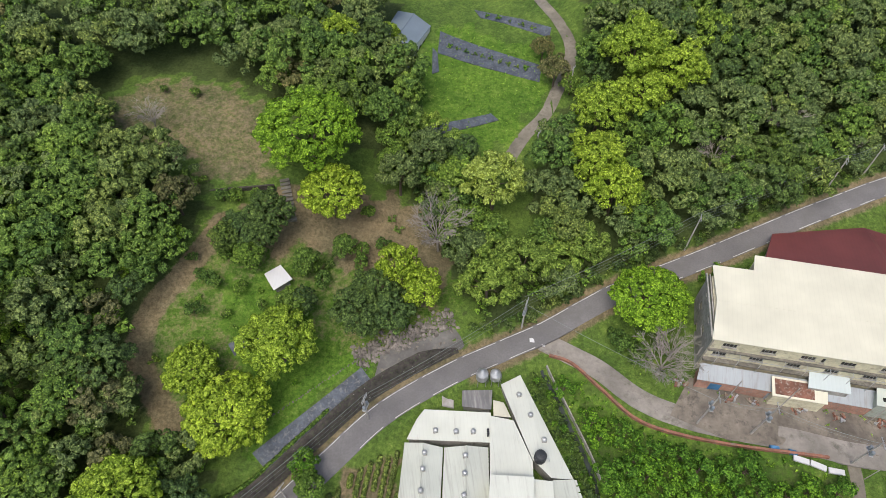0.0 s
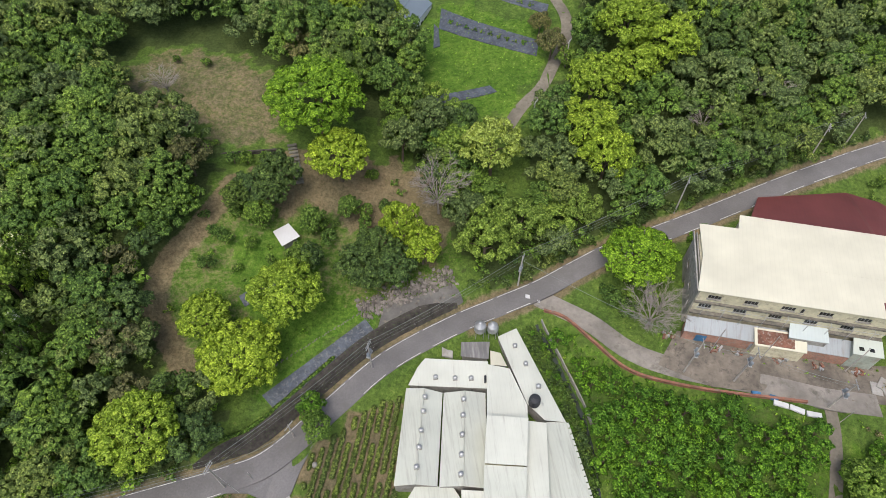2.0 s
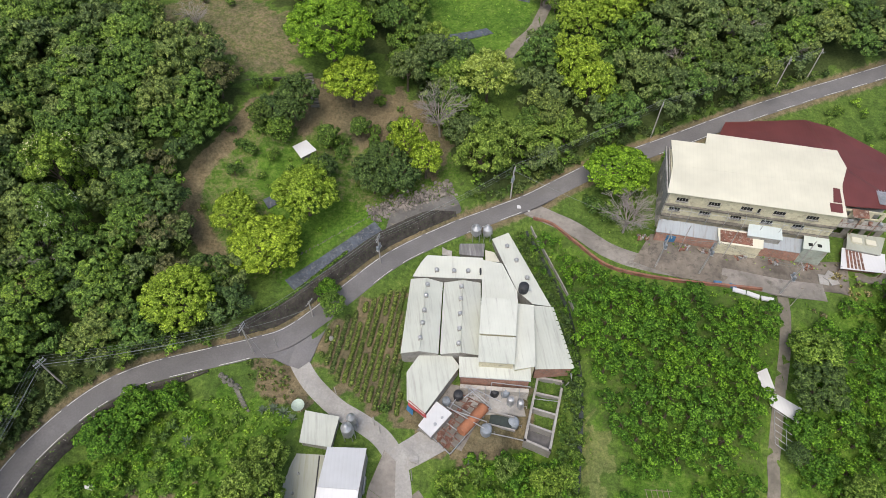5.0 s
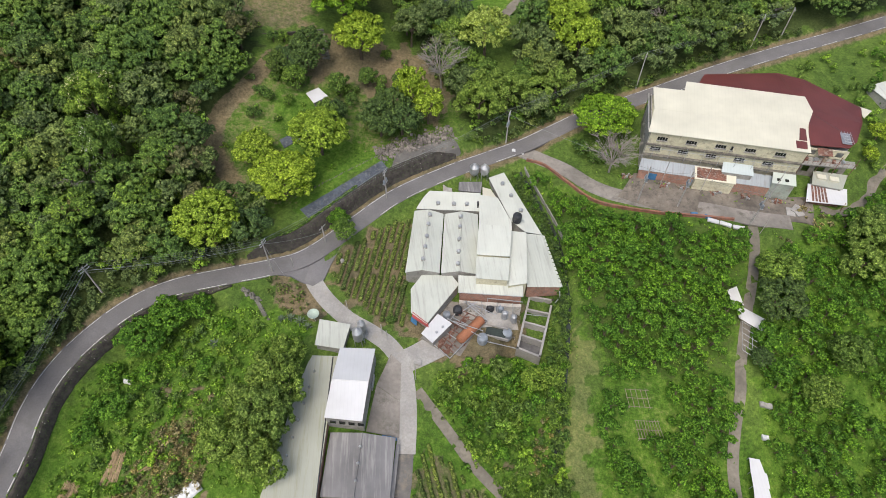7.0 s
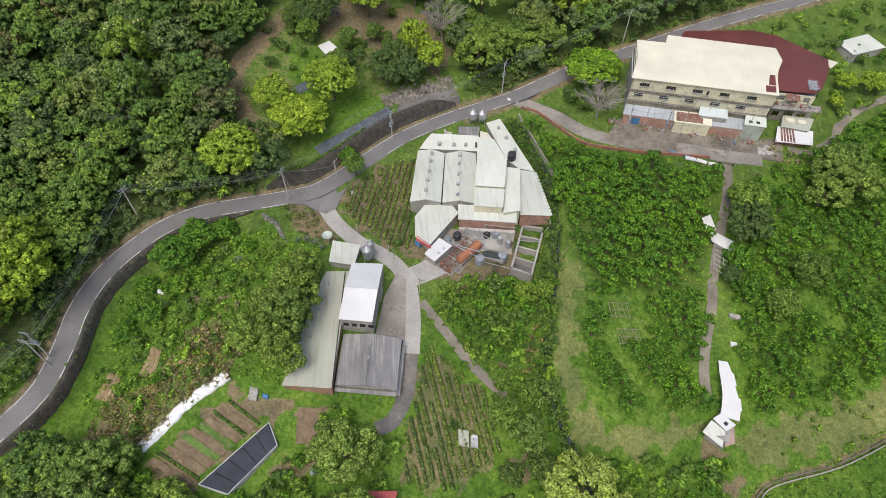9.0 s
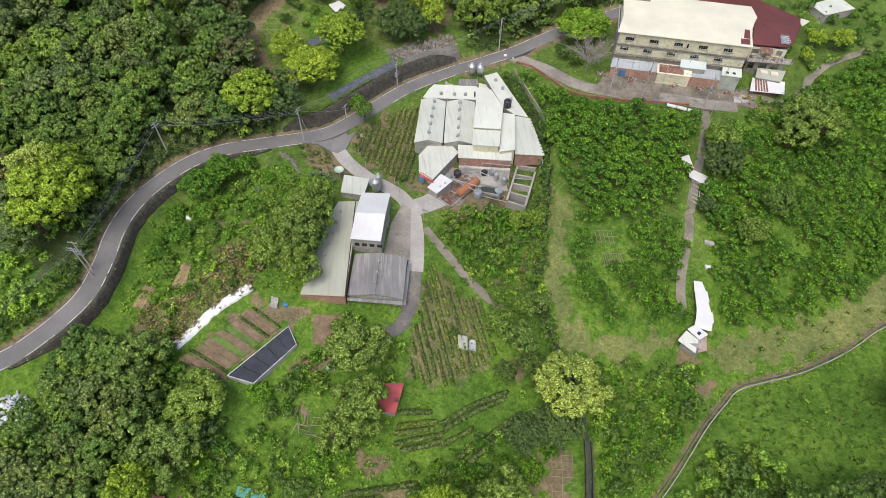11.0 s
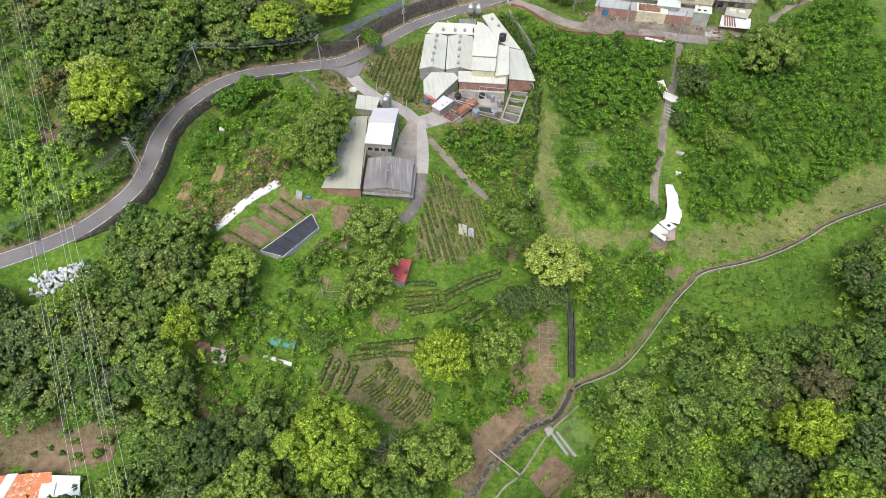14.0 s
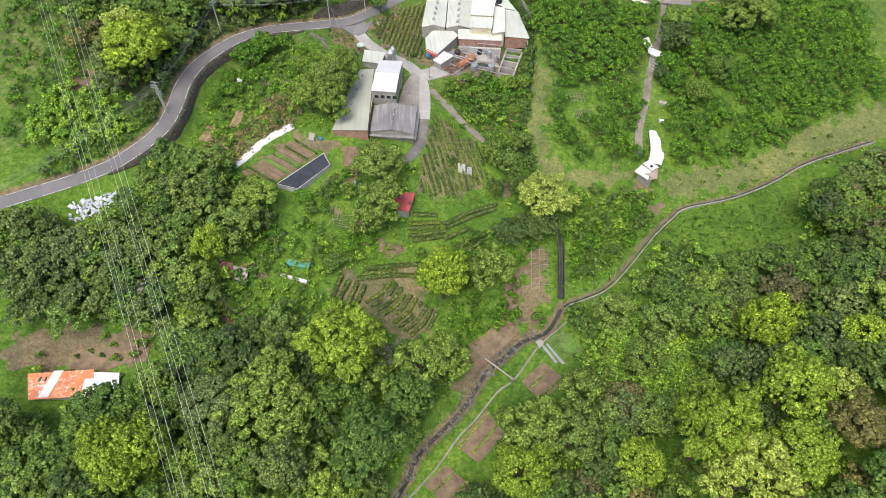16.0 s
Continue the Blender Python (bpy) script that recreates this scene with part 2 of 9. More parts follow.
M_BLUE = surface("blue_painted_metal", (0.05, 0.17, 0.33), 0.6, big=0.6, fine=3.0, contrast=0.25)
M_RED = surface("red_painted_roof", (0.42, 0.075, 0.075), 0.6, big=0.5, fine=3.0, contrast=0.25)
M_ORANGE = surface("orange_sheet", (0.62, 0.2, 0.07), 0.6, big=0.4, fine=2.0, contrast=0.25, stain=(0.66, 0.6, 0.52), bump=0.4)
M_BARK = surface("bark", (0.13, 0.1, 0.07), 0.95, big=0.8, fine=4.0, contrast=0.35)
M_DEADWOOD = surface("bleached_dead_wood", (0.3, 0.27, 0.24), 0.9, big=0.8, fine=4.0, contrast=0.3)
M_TIMBER = surface("weathered_timber", (0.33, 0.28, 0.21), 0.9, big=0.8, fine=4.0, contrast=0.3, spread=0.3)
M_STRAW = surface("dry_straw", (0.52, 0.39, 0.22), 0.95, big=0.8, fine=5.0, contrast=0.35, spread=0.2)
M_WATER = surface("shaded_stream_water", (0.035, 0.04, 0.03), 0.35, big=0.4, fine=2.0, contrast=0.4)
M_CABLE = surface("weathered_cable", (0.2, 0.23, 0.22), 0.6, big=0.5, fine=2.0, contrast=0.1)
M_CLOUDY = surface("dark_green_water", (0.05, 0.06, 0.05), 0.15, big=0.4, fine=2.0, contrast=0.3)

L_EMERALD = foliage("emerald_leaves", (0.112, 0.23, 0.012), (0.245, 0.41, 0.035), 0.22, 0.8, vary=0.2)
L_LIME = foliage("lime_leaves", (0.19, 0.3, 0.02), (0.37, 0.5, 0.07), 0.28, 0.8, vary=0.5)
L_YELLOW = foliage("yellow_green_leaves", (0.25, 0.33, 0.045), (0.47, 0.57, 0.15), 0.28, 0.8, vary=0.3)
L_DARK = foliage("dark_leaves", (0.06, 0.105, 0.03), (0.12, 0.19, 0.055), 0.2, 0.8)
L_OLIVE = foliage("olive_leaves", (0.095, 0.148, 0.045), (0.205, 0.27, 0.096), 0.2)
L_MID = foliage("green_leaves", (0.076, 0.148, 0.028), (0.168, 0.272, 0.058), 0.2)
L_FRESH = foliage("fresh_green_leaves", (0.11, 0.2, 0.03), (0.22, 0.33, 0.07), 0.22)
L_BROWN = foliage("brown_green_leaves", (0.115, 0.125, 0.045), (0.21, 0.2, 0.09), 0.2)
L_BAMBOO = foliage("bamboo_leaves", (0.145, 0.24, 0.045), (0.3, 0.42, 0.11), 0.3, 0.8)
L_ORCHARD = foliage("citrus_leaves", (0.062, 0.165, 0.013), (0.16, 0.315, 0.034), 0.22)
L_TEA = foliage("tea_leaves", (0.095, 0.14, 0.035), (0.2, 0.26, 0.08), 0.2, 0.8)
L_WEED = foliage("weed_leaves", (0.155, 0.31, 0.03), (0.33, 0.51, 0.09), 0.25, 0.8)
L_DRY = foliage("dry_grass_blades", (0.26, 0.22, 0.11), (0.46, 0.4, 0.22), 0.25)




# ---- geometry helpers ----
ORIGIN = {}


def thing(name, loc, label, category, group="", kind=""):
    ob = new(name)
    ob.location = loc
    ob.empty_display_size = 0.5
    ORIGIN[ob] = Vector(loc)
    return tagged(ob, label, category, group, kind)


def mesh_of(name, verts, faces, mat, smooth=False):
    me = bpy.data.meshes.new(name)
    me.from_pydata(verts, [], faces)
    me.materials.append(mat)
    if smooth:
        me.polygons.foreach_set("use_smooth", [True] * len(me.polygons))
    me.update()
    return me


def part(name, shape, mat, parent, label="", smooth=False):
    """A mesh, given in world places, as one part of a thing or of another part."""
    o = ORIGIN[parent]
    verts = [(v[0] - o[0], v[1] - o[1], v[2] - o[2]) for v in shape[0]]
    ob = new(name, mesh_of(name, verts, shape[1], mat, smooth))
    ob.parent = parent
    ORIGIN[ob] = o
    if label:
        ob["label"] = label
    return ob


def single(name, shape, mat, label, category, group="", kind="", smooth=False):
    """A thing that is one mesh, given in world places."""
    vs = np.array(shape[0], float)
    o = np.array([vs[:, 0].mean(), vs[:, 1].mean(), vs[:, 2].min()])
    ob = new(name, mesh_of(name, (vs - o).tolist(), shape[1], mat, smooth))
    ob.location = o
    ORIGIN[ob] = Vector(o)
    return tagged(ob, label, category, group, kind)


def join(*shapes):
    verts, faces = [], []
    for v, f in shapes:
        n = len(verts)
        verts += list(v)
        faces += [tuple(i + n for i in face) for face in f]
    return verts, faces


BOX_FACES = [(0, 3, 2, 1), (4, 5, 6, 7), (0, 1, 5, 4), (1, 2, 6, 5), (2, 3, 7, 6), (3, 0, 4, 7)]


def obox(cx, cy, z0, sx, sy, sz, turn=0.0):
    c, s = math.cos(radians(turn)), math.sin(radians(turn))
    pts = [(-sx / 2, -sy / 2), (sx / 2, -sy / 2), (sx / 2, sy / 2), (-sx / 2, sy / 2)]
    flat = [(cx + x * c - y * s, cy + x * s + y * c) for x, y in pts]
    return [(x, y, z0) for x, y in flat] + [(x, y, z0 + sz) for x, y in flat], BOX_FACES


def slab(points, thick):
    """A plate under a 3D outline."""
    n = len(points)
    verts = [tuple(p) for p in points] + [(p[0], p[1], p[2] - thick) for p in points]
    faces = [tuple(range(n)), tuple(range(2 * n - 1, n - 1, -1))]
    faces += [(i, i + n, (i + 1) % n + n, (i + 1) % n) for i in range(n)]
    return verts, faces


def block(outline, z0, tops):
    """A solid with an outline on the ground and its own top height at each corner."""
    n = len(outline)
    tops = [tops] * n if isinstance(tops, (int, float)) else tops
    verts = [(x, y, z0) for x, y in outline] + [(x, y, z) for (x, y), z in zip(outline, tops)]
    faces = [tuple(range(n - 1, -1, -1)), tuple(range(n, 2 * n))]
    faces += [(i, (i + 1) % n, (i + 1) % n + n, i + n) for i in range(n)]
    return verts, faces


def tube(path, radii, sides=8, caps=True):
    path = [Vector(p) for p in path]
    verts, faces = [], []
    for i, p in enumerate(path):
        d = (path[min(i + 1, len(path) - 1)] - path[max(i - 1, 0)]).normalized()
        a = d.cross(Vector((0, 0, 1)) if abs(d.z) < 0.9 else Vector((1, 0, 0))).normalized()
        b = d.cross(a)
        r = radii[i] if isinstance(radii, (list, tuple)) else radii
        verts += [tuple(p + r * (math.cos(2 * math.pi * k / sides) * a + math.sin(2 * math.pi * k / sides) * b)) for k in range(sides)]
    for i in range(len(path) - 1):
        for k in range(sides):
            n = (k + 1) % sides
            faces.append((i * sides + k, i * sides + n, (i + 1) * sides + n, (i + 1) * sides + k))
    if caps:
        faces += [tuple(range(sides - 1, -1, -1)), tuple(range((len(path) - 1) * sides, len(path) * sides))]
    return verts, faces


def lathe(cx, cy, profile, sides=16):
    """A turned body: profile of (radius, z) from the bottom up."""
    verts, faces = [], []
    for r, z in profile:
        verts += [(cx + r * math.cos(2 * math.pi * k / sides), cy + r * math.sin(2 * math.pi * k / sides), z) for k in range(sides)]
    for i in range(len(profile) - 1):
        for k in range(sides):
            n = (k + 1) % sides
            faces.append((i * sides + k, i * sides + n, (i + 1) * sides + n, (i + 1) * sides + k))
    faces += [tuple(range(sides - 1, -1, -1)), tuple(range((len(profile) - 1) * sides, len(profile) * sides))]
    return verts, faces


def smooth_line(points, step=1.0):
    """A curve through the points, sampled at even steps."""
    p = np.array(points, float)
    p = np.vstack([2 * p[0] - p[1], p, 2 * p[-1] - p[-2]])
    out = []
    for i in range(1, len(p) - 2):
        a, b, c, d = p[i - 1], p[i], p[i + 1], p[i + 2]
        n = max(2, int(np.linalg.norm(c - b) / step))
        for t in np.linspace(0, 1, n, endpoint=False):
            out.append(0.5 * (2 * b + (c - a) * t + (2 * a - 5 * b + 4 * c - d) * t * t + (3 * b - a - 3 * c + d) * t**3))
    return np.array(out + [p[-2]])


def inside(px, py, outline):
    """Which points lie inside an outline."""
    hit = np.zeros(np.shape(px), bool)
    n = len(outline)
    for i in range(n):
        (x1, y1), (x2, y2) = outline[i], outline[(i + 1) % n]
        cond = (y1 > py) != (y2 > py)
        with np.errstate(divide="ignore", invalid="ignore"):
            xi = (x2 - x1) * (py - y1) / (y2 - y1 + 1e-12) + x1
        hit ^= cond & (px < xi)
    return hit


# ---- the lie of the land ----
# Heights of a hillside valley on a lattice 40 m wide; columns run from south to north.
LATTICE = np.array([
    [-4.0, -0.8, 2.7, 8.4, 15.1, 24.8, 32.8, 36.9, 41.8, 48.8],
    [-13.4, -9.8, -5.9, 4.4, 8.7, 19.8, 29.9, 28.9, 37.0, 46.1],
    [-22.6, -16.3, -12.4, -1.1, 1.6, 8.3, 22.1, 24.3, 35.2, 41.4],
    [-30.9, -17.7, -12.5, -5.7, 0.9, 1.3, 16.5, 23.7, 25.8, 32.8],
    [-35.5, -34.2, -20.7, -6.9, -5.6, -6.8, 3.4, 14.0, 16.4, 30.1],
    [-10.9, -19.5, -28.8, -16.7, -4.3, -1.7, 3.9, 17.4, 27.8, 39.3],
    [16.1, 9.2, -9.8, -25.7, -4.0, 6.6, 8.2, 18.1, 36.2, 49.2],
    [48.6, 29.0, 3.8, -19.6, -12.8, 0.5, 6.8, 12.6, 32.9, 52.6],
    [78.3, 45.9, 16.1, -5.4, -12.2, -6.2, 4.4, 14.8, 31.3, 51.9],
])


def blend(f):
    return [(1 - f) ** 3 / 6, (3 * f**3 - 6 * f * f + 4) / 6, (-3 * f**3 + 3 * f * f + 3 * f + 1) / 6, f**3 / 6]


def land(x, y):
    u = np.clip((np.asarray(x, float) + 160) / 40, 1, 6.999)
    v = np.clip((np.asarray(y, float) + 160) / 40, 1, 7.999)
    i, j = np.floor(u).astype(int), np.floor(v).astype(int)
    bu, bv = blend(u - i), blend(v - j)
    return sum(bu[a] * bv[b] * LATTICE[i - 1 + a, j - 1 + b] for a in range(4) for b in range(4))


ROAD = smooth_line([(-128, -64), (-108.5, -54), (-99.3, -48.5), (-93, -43.6), (-87, -36), (-83.4, -29), (-82.3, -20), (-82.2, -12.5), (-80.7, -5), (-77, 2.6), (-70, 11.5), (-62, 17), (-51, 21), (-41, 24.5), (-33, 28.5), (-22.5, 39.5), (-12, 50), (2, 58.7), (14.3, 64.3), (23, 68), (33, 73.3), (41, 77), (59.6, 83.6), (72.3, 88.5), (85.6, 94), (98, 99), (112, 104.5), (150, 118)])
LANE = smooth_line([(16.5, 110.5), (17.6, 113), (21.4, 119.1), (26.9, 125), (30.4, 132), (34.1, 139.8), (35.6, 147.4), (33.3, 157), (29, 168), (24, 185)])
DRIVE = smooth_line([(-32.4, 24.6), (-30.0, 20.4), (-26.8, 16.5), (-21.8, 12.3), (-16.8, 9.6), (-12.0, 6.2), (-8.8, 1.0), (-7.4, -8), (-7.4, -19.4), (-8.0, -27), (-10.5, -33), (-14, -35)])
SPUR = smooth_line([(22, 66), (28, 62.5), (33.5, 59), (40.5, 52.5), (48, 48.6), (58, 45.6), (68, 43.3), (78, 40.5), (88, 39)])
TRACK = smooth_line([(78.5, 40), (77.6, 34), (75, 25), (70.9, 13.7), (67.6, 3.2), (66.5, -2.4), (63.8, -10.5), (61.9, -18.3), (61.4, -25.8)])
FOOTPATH = smooth_line([(-5.4, -4), (0.8, -11.9), (6, -18.6), (11.1, -23.6), (14.5, -26)])
CANAL = smooth_line([(33, -75.5), (38.6, -73.6), (44.7, -70.9), (50.4, -65.6), (57, -58), (62.3, -51.8), (68.3, -46), (73.5, -42), (89, -38), (102, -32.6), (112, -26.8), (122, -22.7), (140, -16)])
CREEK = smooth_line([(32.5, -75.6), (30, -80), (27.0, -83.4), (20.8, -86.0), (15.4, -90.7), (11.0, -94.5), (7.9, -99.5), (4.4, -104.5), (0.3, -108.8), (-5.0, -114.2), (-7.4, -118.0), (-9.9, -123.8), (-20, -140)])
DITCH = smooth_line([(21.5, 60), (25.4, 50.3), (29.6, 38), (30.4, 27), (30.2, 16.3), (27.6, 0), (24.9, -12), (24, -20), (26.2, -30), (30.6, -39), (33.4, -50), (33.6, -60), (32.4, -73)])
BANKTRACK = smooth_line([(-48.8, 87), (-51.9, 80.3), (-55.3, 73.6), (-58.8, 68.4), (-60.8, 61.4), (-60.3, 56), (-57, 51), (-52.5, 44.5)])


def nearest(x, y, line):
    """Distance to a line, the index of its nearest sample, and the side (positive: to its left)."""
    x, y = np.ravel(x), np.ravel(y)
    dist, idx = np.empty(len(x)), np.empty(len(x), int)
    for a in range(0, len(x), 8000):
        d = (x[a : a + 8000, None] - line[None, :, 0]) ** 2 + (y[a : a + 8000, None] - line[None, :, 1]) ** 2
        idx[a : a + 8000] = d.argmin(1)
        dist[a : a + 8000] = np.sqrt(d.min(1))
    t = np.gradient(line, axis=0)[idx]
    side = np.sign(t[:, 0] * (y - line[idx, 1]) - t[:, 1] * (x - line[idx, 0]))
    return dist, idx, side


def ease(v, a, b):
    t = np.clip((v - a) / (b - a), 0, 1)
    return t * t * (3 - 2 * t)


def level_of(line, drop=0.0, span=15):
    z = land(line[:, 0], line[:, 1]) - drop
    pad = np.concatenate([np.full(span, z[0]), z, np.full(span, z[-1])])
    return np.convolve(pad, np.ones(2 * span + 1) / (2 * span + 1), "valid")


# levelled places: x, y, radius, height
PADS = ((19.5, 7.5, 7.5, -9.0), (21.5, 13, 5.5, -7.8), (24.5, 20.5, 4.5, -6.9), (7, 11, 7, -5.6), (-88, -104.5, 12, -15.8), (70, 52, 12, 2.6), (86, 48, 8, 2.6))
MOUTH = (-32.2, 25.0, 5.0)
ROAD_Z, LANE_Z, DRIVE_Z, SPUR_Z, TRACK_Z = (level_of(r) for r in (ROAD, LANE, DRIVE, SPUR, TRACK))


def ground_z(x, y):
    """The finished ground: the hillside with its roads cut in, its terrace and its watercourses."""
    shape = np.shape(x)
    x, y = np.ravel(np.asarray(x, float)), np.ravel(np.asarray(y, float))
    z = land(x, y)
    rd, ri, rs = nearest(x, y, ROAD)
    # terrace held up by the dark wall on the uphill side of the road
    along = ease(x, -52, -44) * (1 - ease(x, 4, 14))
    z = z + 2.4 * along * (rs > 0) * ease(rd, 3.4, 5.6) * (1 - ease(rd, 10, 20))
    # bank below the road on the inside of its bend
    z = z - 3.6 * ((rs < 0) & (x < -50)) * ease(rd, 2.8, 5.6) * (1 - ease(rd, 10, 32)) * (1 - ease(x, -60, -46)) * ease(y, -48, -36)
    for line, lz, half, fade in ((ROAD, ROAD_Z, 2.9, 1.6), (LANE, LANE_Z, 2.2, 3.5), (DRIVE, DRIVE_Z, 2.0, 2.5), (SPUR, SPUR_Z, 3.0, 3.0), (TRACK, TRACK_Z, 1.6, 2.5)):
        d, i, _ = (rd, ri, rs) if line is ROAD else nearest(x, y, line)
        w = 1 - ease(d, half, half + fade)
        z = z * (1 - w) + lz[i] * w
    for px, py, r, level in PADS:
        w = 1 - ease(np.hypot(x - px, y - py), r * 0.5, r * 1.25)
        z = z * (1 - w) + level * w
    w = 1 - ease(np.hypot(x - MOUTH[0], y - MOUTH[1]), MOUTH[2] * 0.6, MOUTH[2] * 1.3)
    z = z - 0.35 * w
    for line, half, deep in ((CANAL, 0.4, 0.9), (CREEK, 0.9, 1.5), (DITCH, 0.7, 1.5)):
        d, _, _ = nearest(x, y, line)
        z = z - deep * (1 - ease(d, half, half + 1.0))
    return z.reshape(shape)


def gz(x, y):
    return float(ground_z(np.array([x]), np.array([y]))[0])


# ---- ground ----
MEADOW = [(-83, 115.6), (-74.7, 127), (-55.4, 127), (-44.6, 121), (-40.2, 109), (-40.4, 100.6), (-53.3, 95), (-59.5, 101.4), (-77.7, 108)]
GARDEN = [(-50.4, 86), (-37.3, 96.4), (-0.6, 100.6), (6, 83.5), (0.8, 71.2), (-17.2, 59.9), (-34.3, 41), (-38, 38.8), (-43.5, 40.5), (-57.7, 50.8), (-62.2, 58), (-54.4, 75)]
NORTH_FIELD = [(-10, 140.6), (1, 162.6), (27.8, 147), (26.7, 131.4), (15.4, 116), (-0.6, 115.5), (-9.5, 125.7)]
LAWN = [(-37.3, 41.4), (-38, 52.8), (-44, 60), (-46, 74), (-38, 76), (-25.0, 62.5), (-15.3, 59.7), (-22.9, 53.6), (-33.8, 40.5)]
GREENS = [(-4, -3), (8, 3), (17, 5), (24, 4), (22, -10), (18, -24), (12, -24), (4, -15)]
CREEK_PATH = [(4.7, -95.3), (7.5, -88.9), (11.2, -84.3), (18.0, -81.3), (21.4, -78), (22.4, -61.5), (26.1, -61.1), (25.2, -77.6), (19.3, -84.8), (12.5, -91.6), (8.0, -96.8)]
EARTHPATH = smooth_line([(27.4, -60.2), (26.1, -68.9), (24.2, -75.7), (20.0, -82.0), (13.6, -88.2), (8.8, -93.6), (6.4, -98.6)])
BARE_PATCHES = ((-56.0, -2.4, 1.6), (-58.4, -7.6, 1.8), (-49.0, -6.0, 2.0), (-52.5, -17.0, 2.4), (-30.3, -43.3, 4.0), (-31.8, -52.9, 3.0), (-16.3, -63.0, 5.0), (-23.7, -59.9, 4.0), (-47.8, -63.8, 3.5), (-50.7, -72.4, 4.5), (-26.7, -40.3, 3.0), (18.0, -40.0, 3.0), (-55.0, -90.0, 5.0), (-47.0, -88.0, 4.0), (14.0, -20.0, 2.5), (60.0, -37.0, 4.0), (63.0, -42.0, 3.5))
SCRUB = [(37, -83), (52, -82), (66, -82), (66, -94), (58, -108), (45, -109), (35, -104), (41, -93)]
TRELLIS_PLOT = [(21, -60), (34, -59), (34, -76), (20, -80)]
CREEK_PLOTS = [(30, -82), (36, -90), (31, -99), (24, -103), (17, -106), (15, -110), (9, -117), (4, -124), (-8, -127), (2, -113), (12, -102), (18, -97)]
NET_PLOT = [(-36, -30), (-26, -30), (-26, -39), (-34, -41), (-41, -51), (-50, -49), (-62, -43), (-46, -25)]
SHED_GROUND = [(-104, -93), (-79, -89), (-70, -91), (-74, -99), (-104, -101)]
SCREE = [(-63, -80), (-54, -81), (-52, -90), (-58, -98), (-64, -94)]
BED_GROUND = [(-44.6, -28.6), (-60, -43), (-51.5, -48.6), (-36, -34), (-30, -31), (-26, -31), (-26, -38), (-36, -29)]
DRY_GRASS = [(-74, -40), (-72, -30), (-62, -26), (-57, -14), (-49, -12), (-45, -20), (-47, -26), (-56, -33), (-62, -41)]
BARE_GARDEN = [(-34, 99), (0, 99), (4, 84), (-2, 73), (-13, 75), (-20, 79), (-30, 84), (-40, 80), (-46, 88)]
TEA_A = [(-28.3, 27.2), (-15.5, 40.1), (-8.6, 43.1), (-9.3, 19.2), (-7.3, 10.1), (-13.9, 12.2), (-24.6, 19.2)]
SMALL_TEA = [(-42, 20.6), (-38.4, 22.2), (-35.0, 20.8), (-31.6, 20.0), (-28.4, 15.0), (-30.3, 12.4), (-35.2, 12.8), (-39.6, 15.4)]
TEA_B = [(-3.5, -14.5), (9.8, -25.6), (12.8, -38.3), (1.6, -46.5), (-9.2, -45.9), (-7.2, -33.3)]
TEA_C = [(-10.5, -52.6), (17.4, -45.4), (17.2, -52.7), (-4.2, -63.5), (-10.9, -60.4)]
TEA_D = [(-30.7, -72.4), (-7, -67.4), (-3.9, -77), (-3.7, -87.7), (-11.9, -88.4), (-20.3, -82.6), (-29.8, -82.1)]
ORCHARD_A = [(22.8, 57.5), (27.6, 58.4), (32.8, 52.6), (38.6, 46.8), (46, 43.2), (58, 40.2), (73.4, 37.6), (74.7, 30), (70.7, 17.9), (66.7, 4.2), (64.5, -0.9), (42, 2), (34.5, 8), (32.4, 22.3), (30.4, 38)]
ORCHARD_B = [(37, 3), (63, -2), (61, -26), (41, -29), (34, -24), (33, -10)]
ORCHARD_C = [(79, 30), (96, 36.5), (116, 50), (150, 70), (150, 2), (125.5, -7.4), (119.4, -11.1), (109.8, -18.1), (99.3, -21.7), (85.8, -26.2), (74.3, -26.6), (70.5, -20.6), (71, -5), (73, 12)]
MOWN = [(31.5, 16), (34.5, 4), (31.6, -17.9), (33.4, -28.0), (39.3, -31.5), (59.3, -28.5), (60, -33), (42.8, -37.2), (31, -36.0), (24.4, -19.8), (29.4, 4.1)]
CANAL_BANK = [(69, -29), (85.7, -27.4), (99.2, -22.8), (125.1, -9.3), (150, 1), (150, -12), (119.6, -24.1), (97.7, -34.5), (78.4, -36.6), (68, -38)]
WORKS_YARD = [(-9, 10), (-4, 4), (6, 2), (17, 8), (20, 19), (3, 19), (-6, 14)]
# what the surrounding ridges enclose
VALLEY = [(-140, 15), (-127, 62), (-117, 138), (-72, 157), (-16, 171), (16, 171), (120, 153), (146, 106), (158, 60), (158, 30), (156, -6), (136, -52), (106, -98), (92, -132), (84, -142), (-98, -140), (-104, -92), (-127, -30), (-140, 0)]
HILL_PLOTS = [(-150, 16), (-125.7, 19), (-111, -7), (-100, -12), (-112, -20), (-121.6, -22), (-116.8, -41), (-124, -50), (-150, -60)]
SHRUB_BLOCK = [(-120.6, -23), (-103.7, -15), (-96, -26), (-90.3, -33.4), (-104.5, -43), (-115.8, -42)]
EAST_GRASS = [(63.8, -49.6), (75.2, -42), (103, -38.8), (105.3, -50.7), (91.8, -69), (78.2, -68.6), (67.5, -53.5)]
BEND_PLOT = [(-76, -32), (-76, -5), (-62, 8), (-44, 14), (-31, 10), (-34, -27), (-48, -23), (-62, -38)]
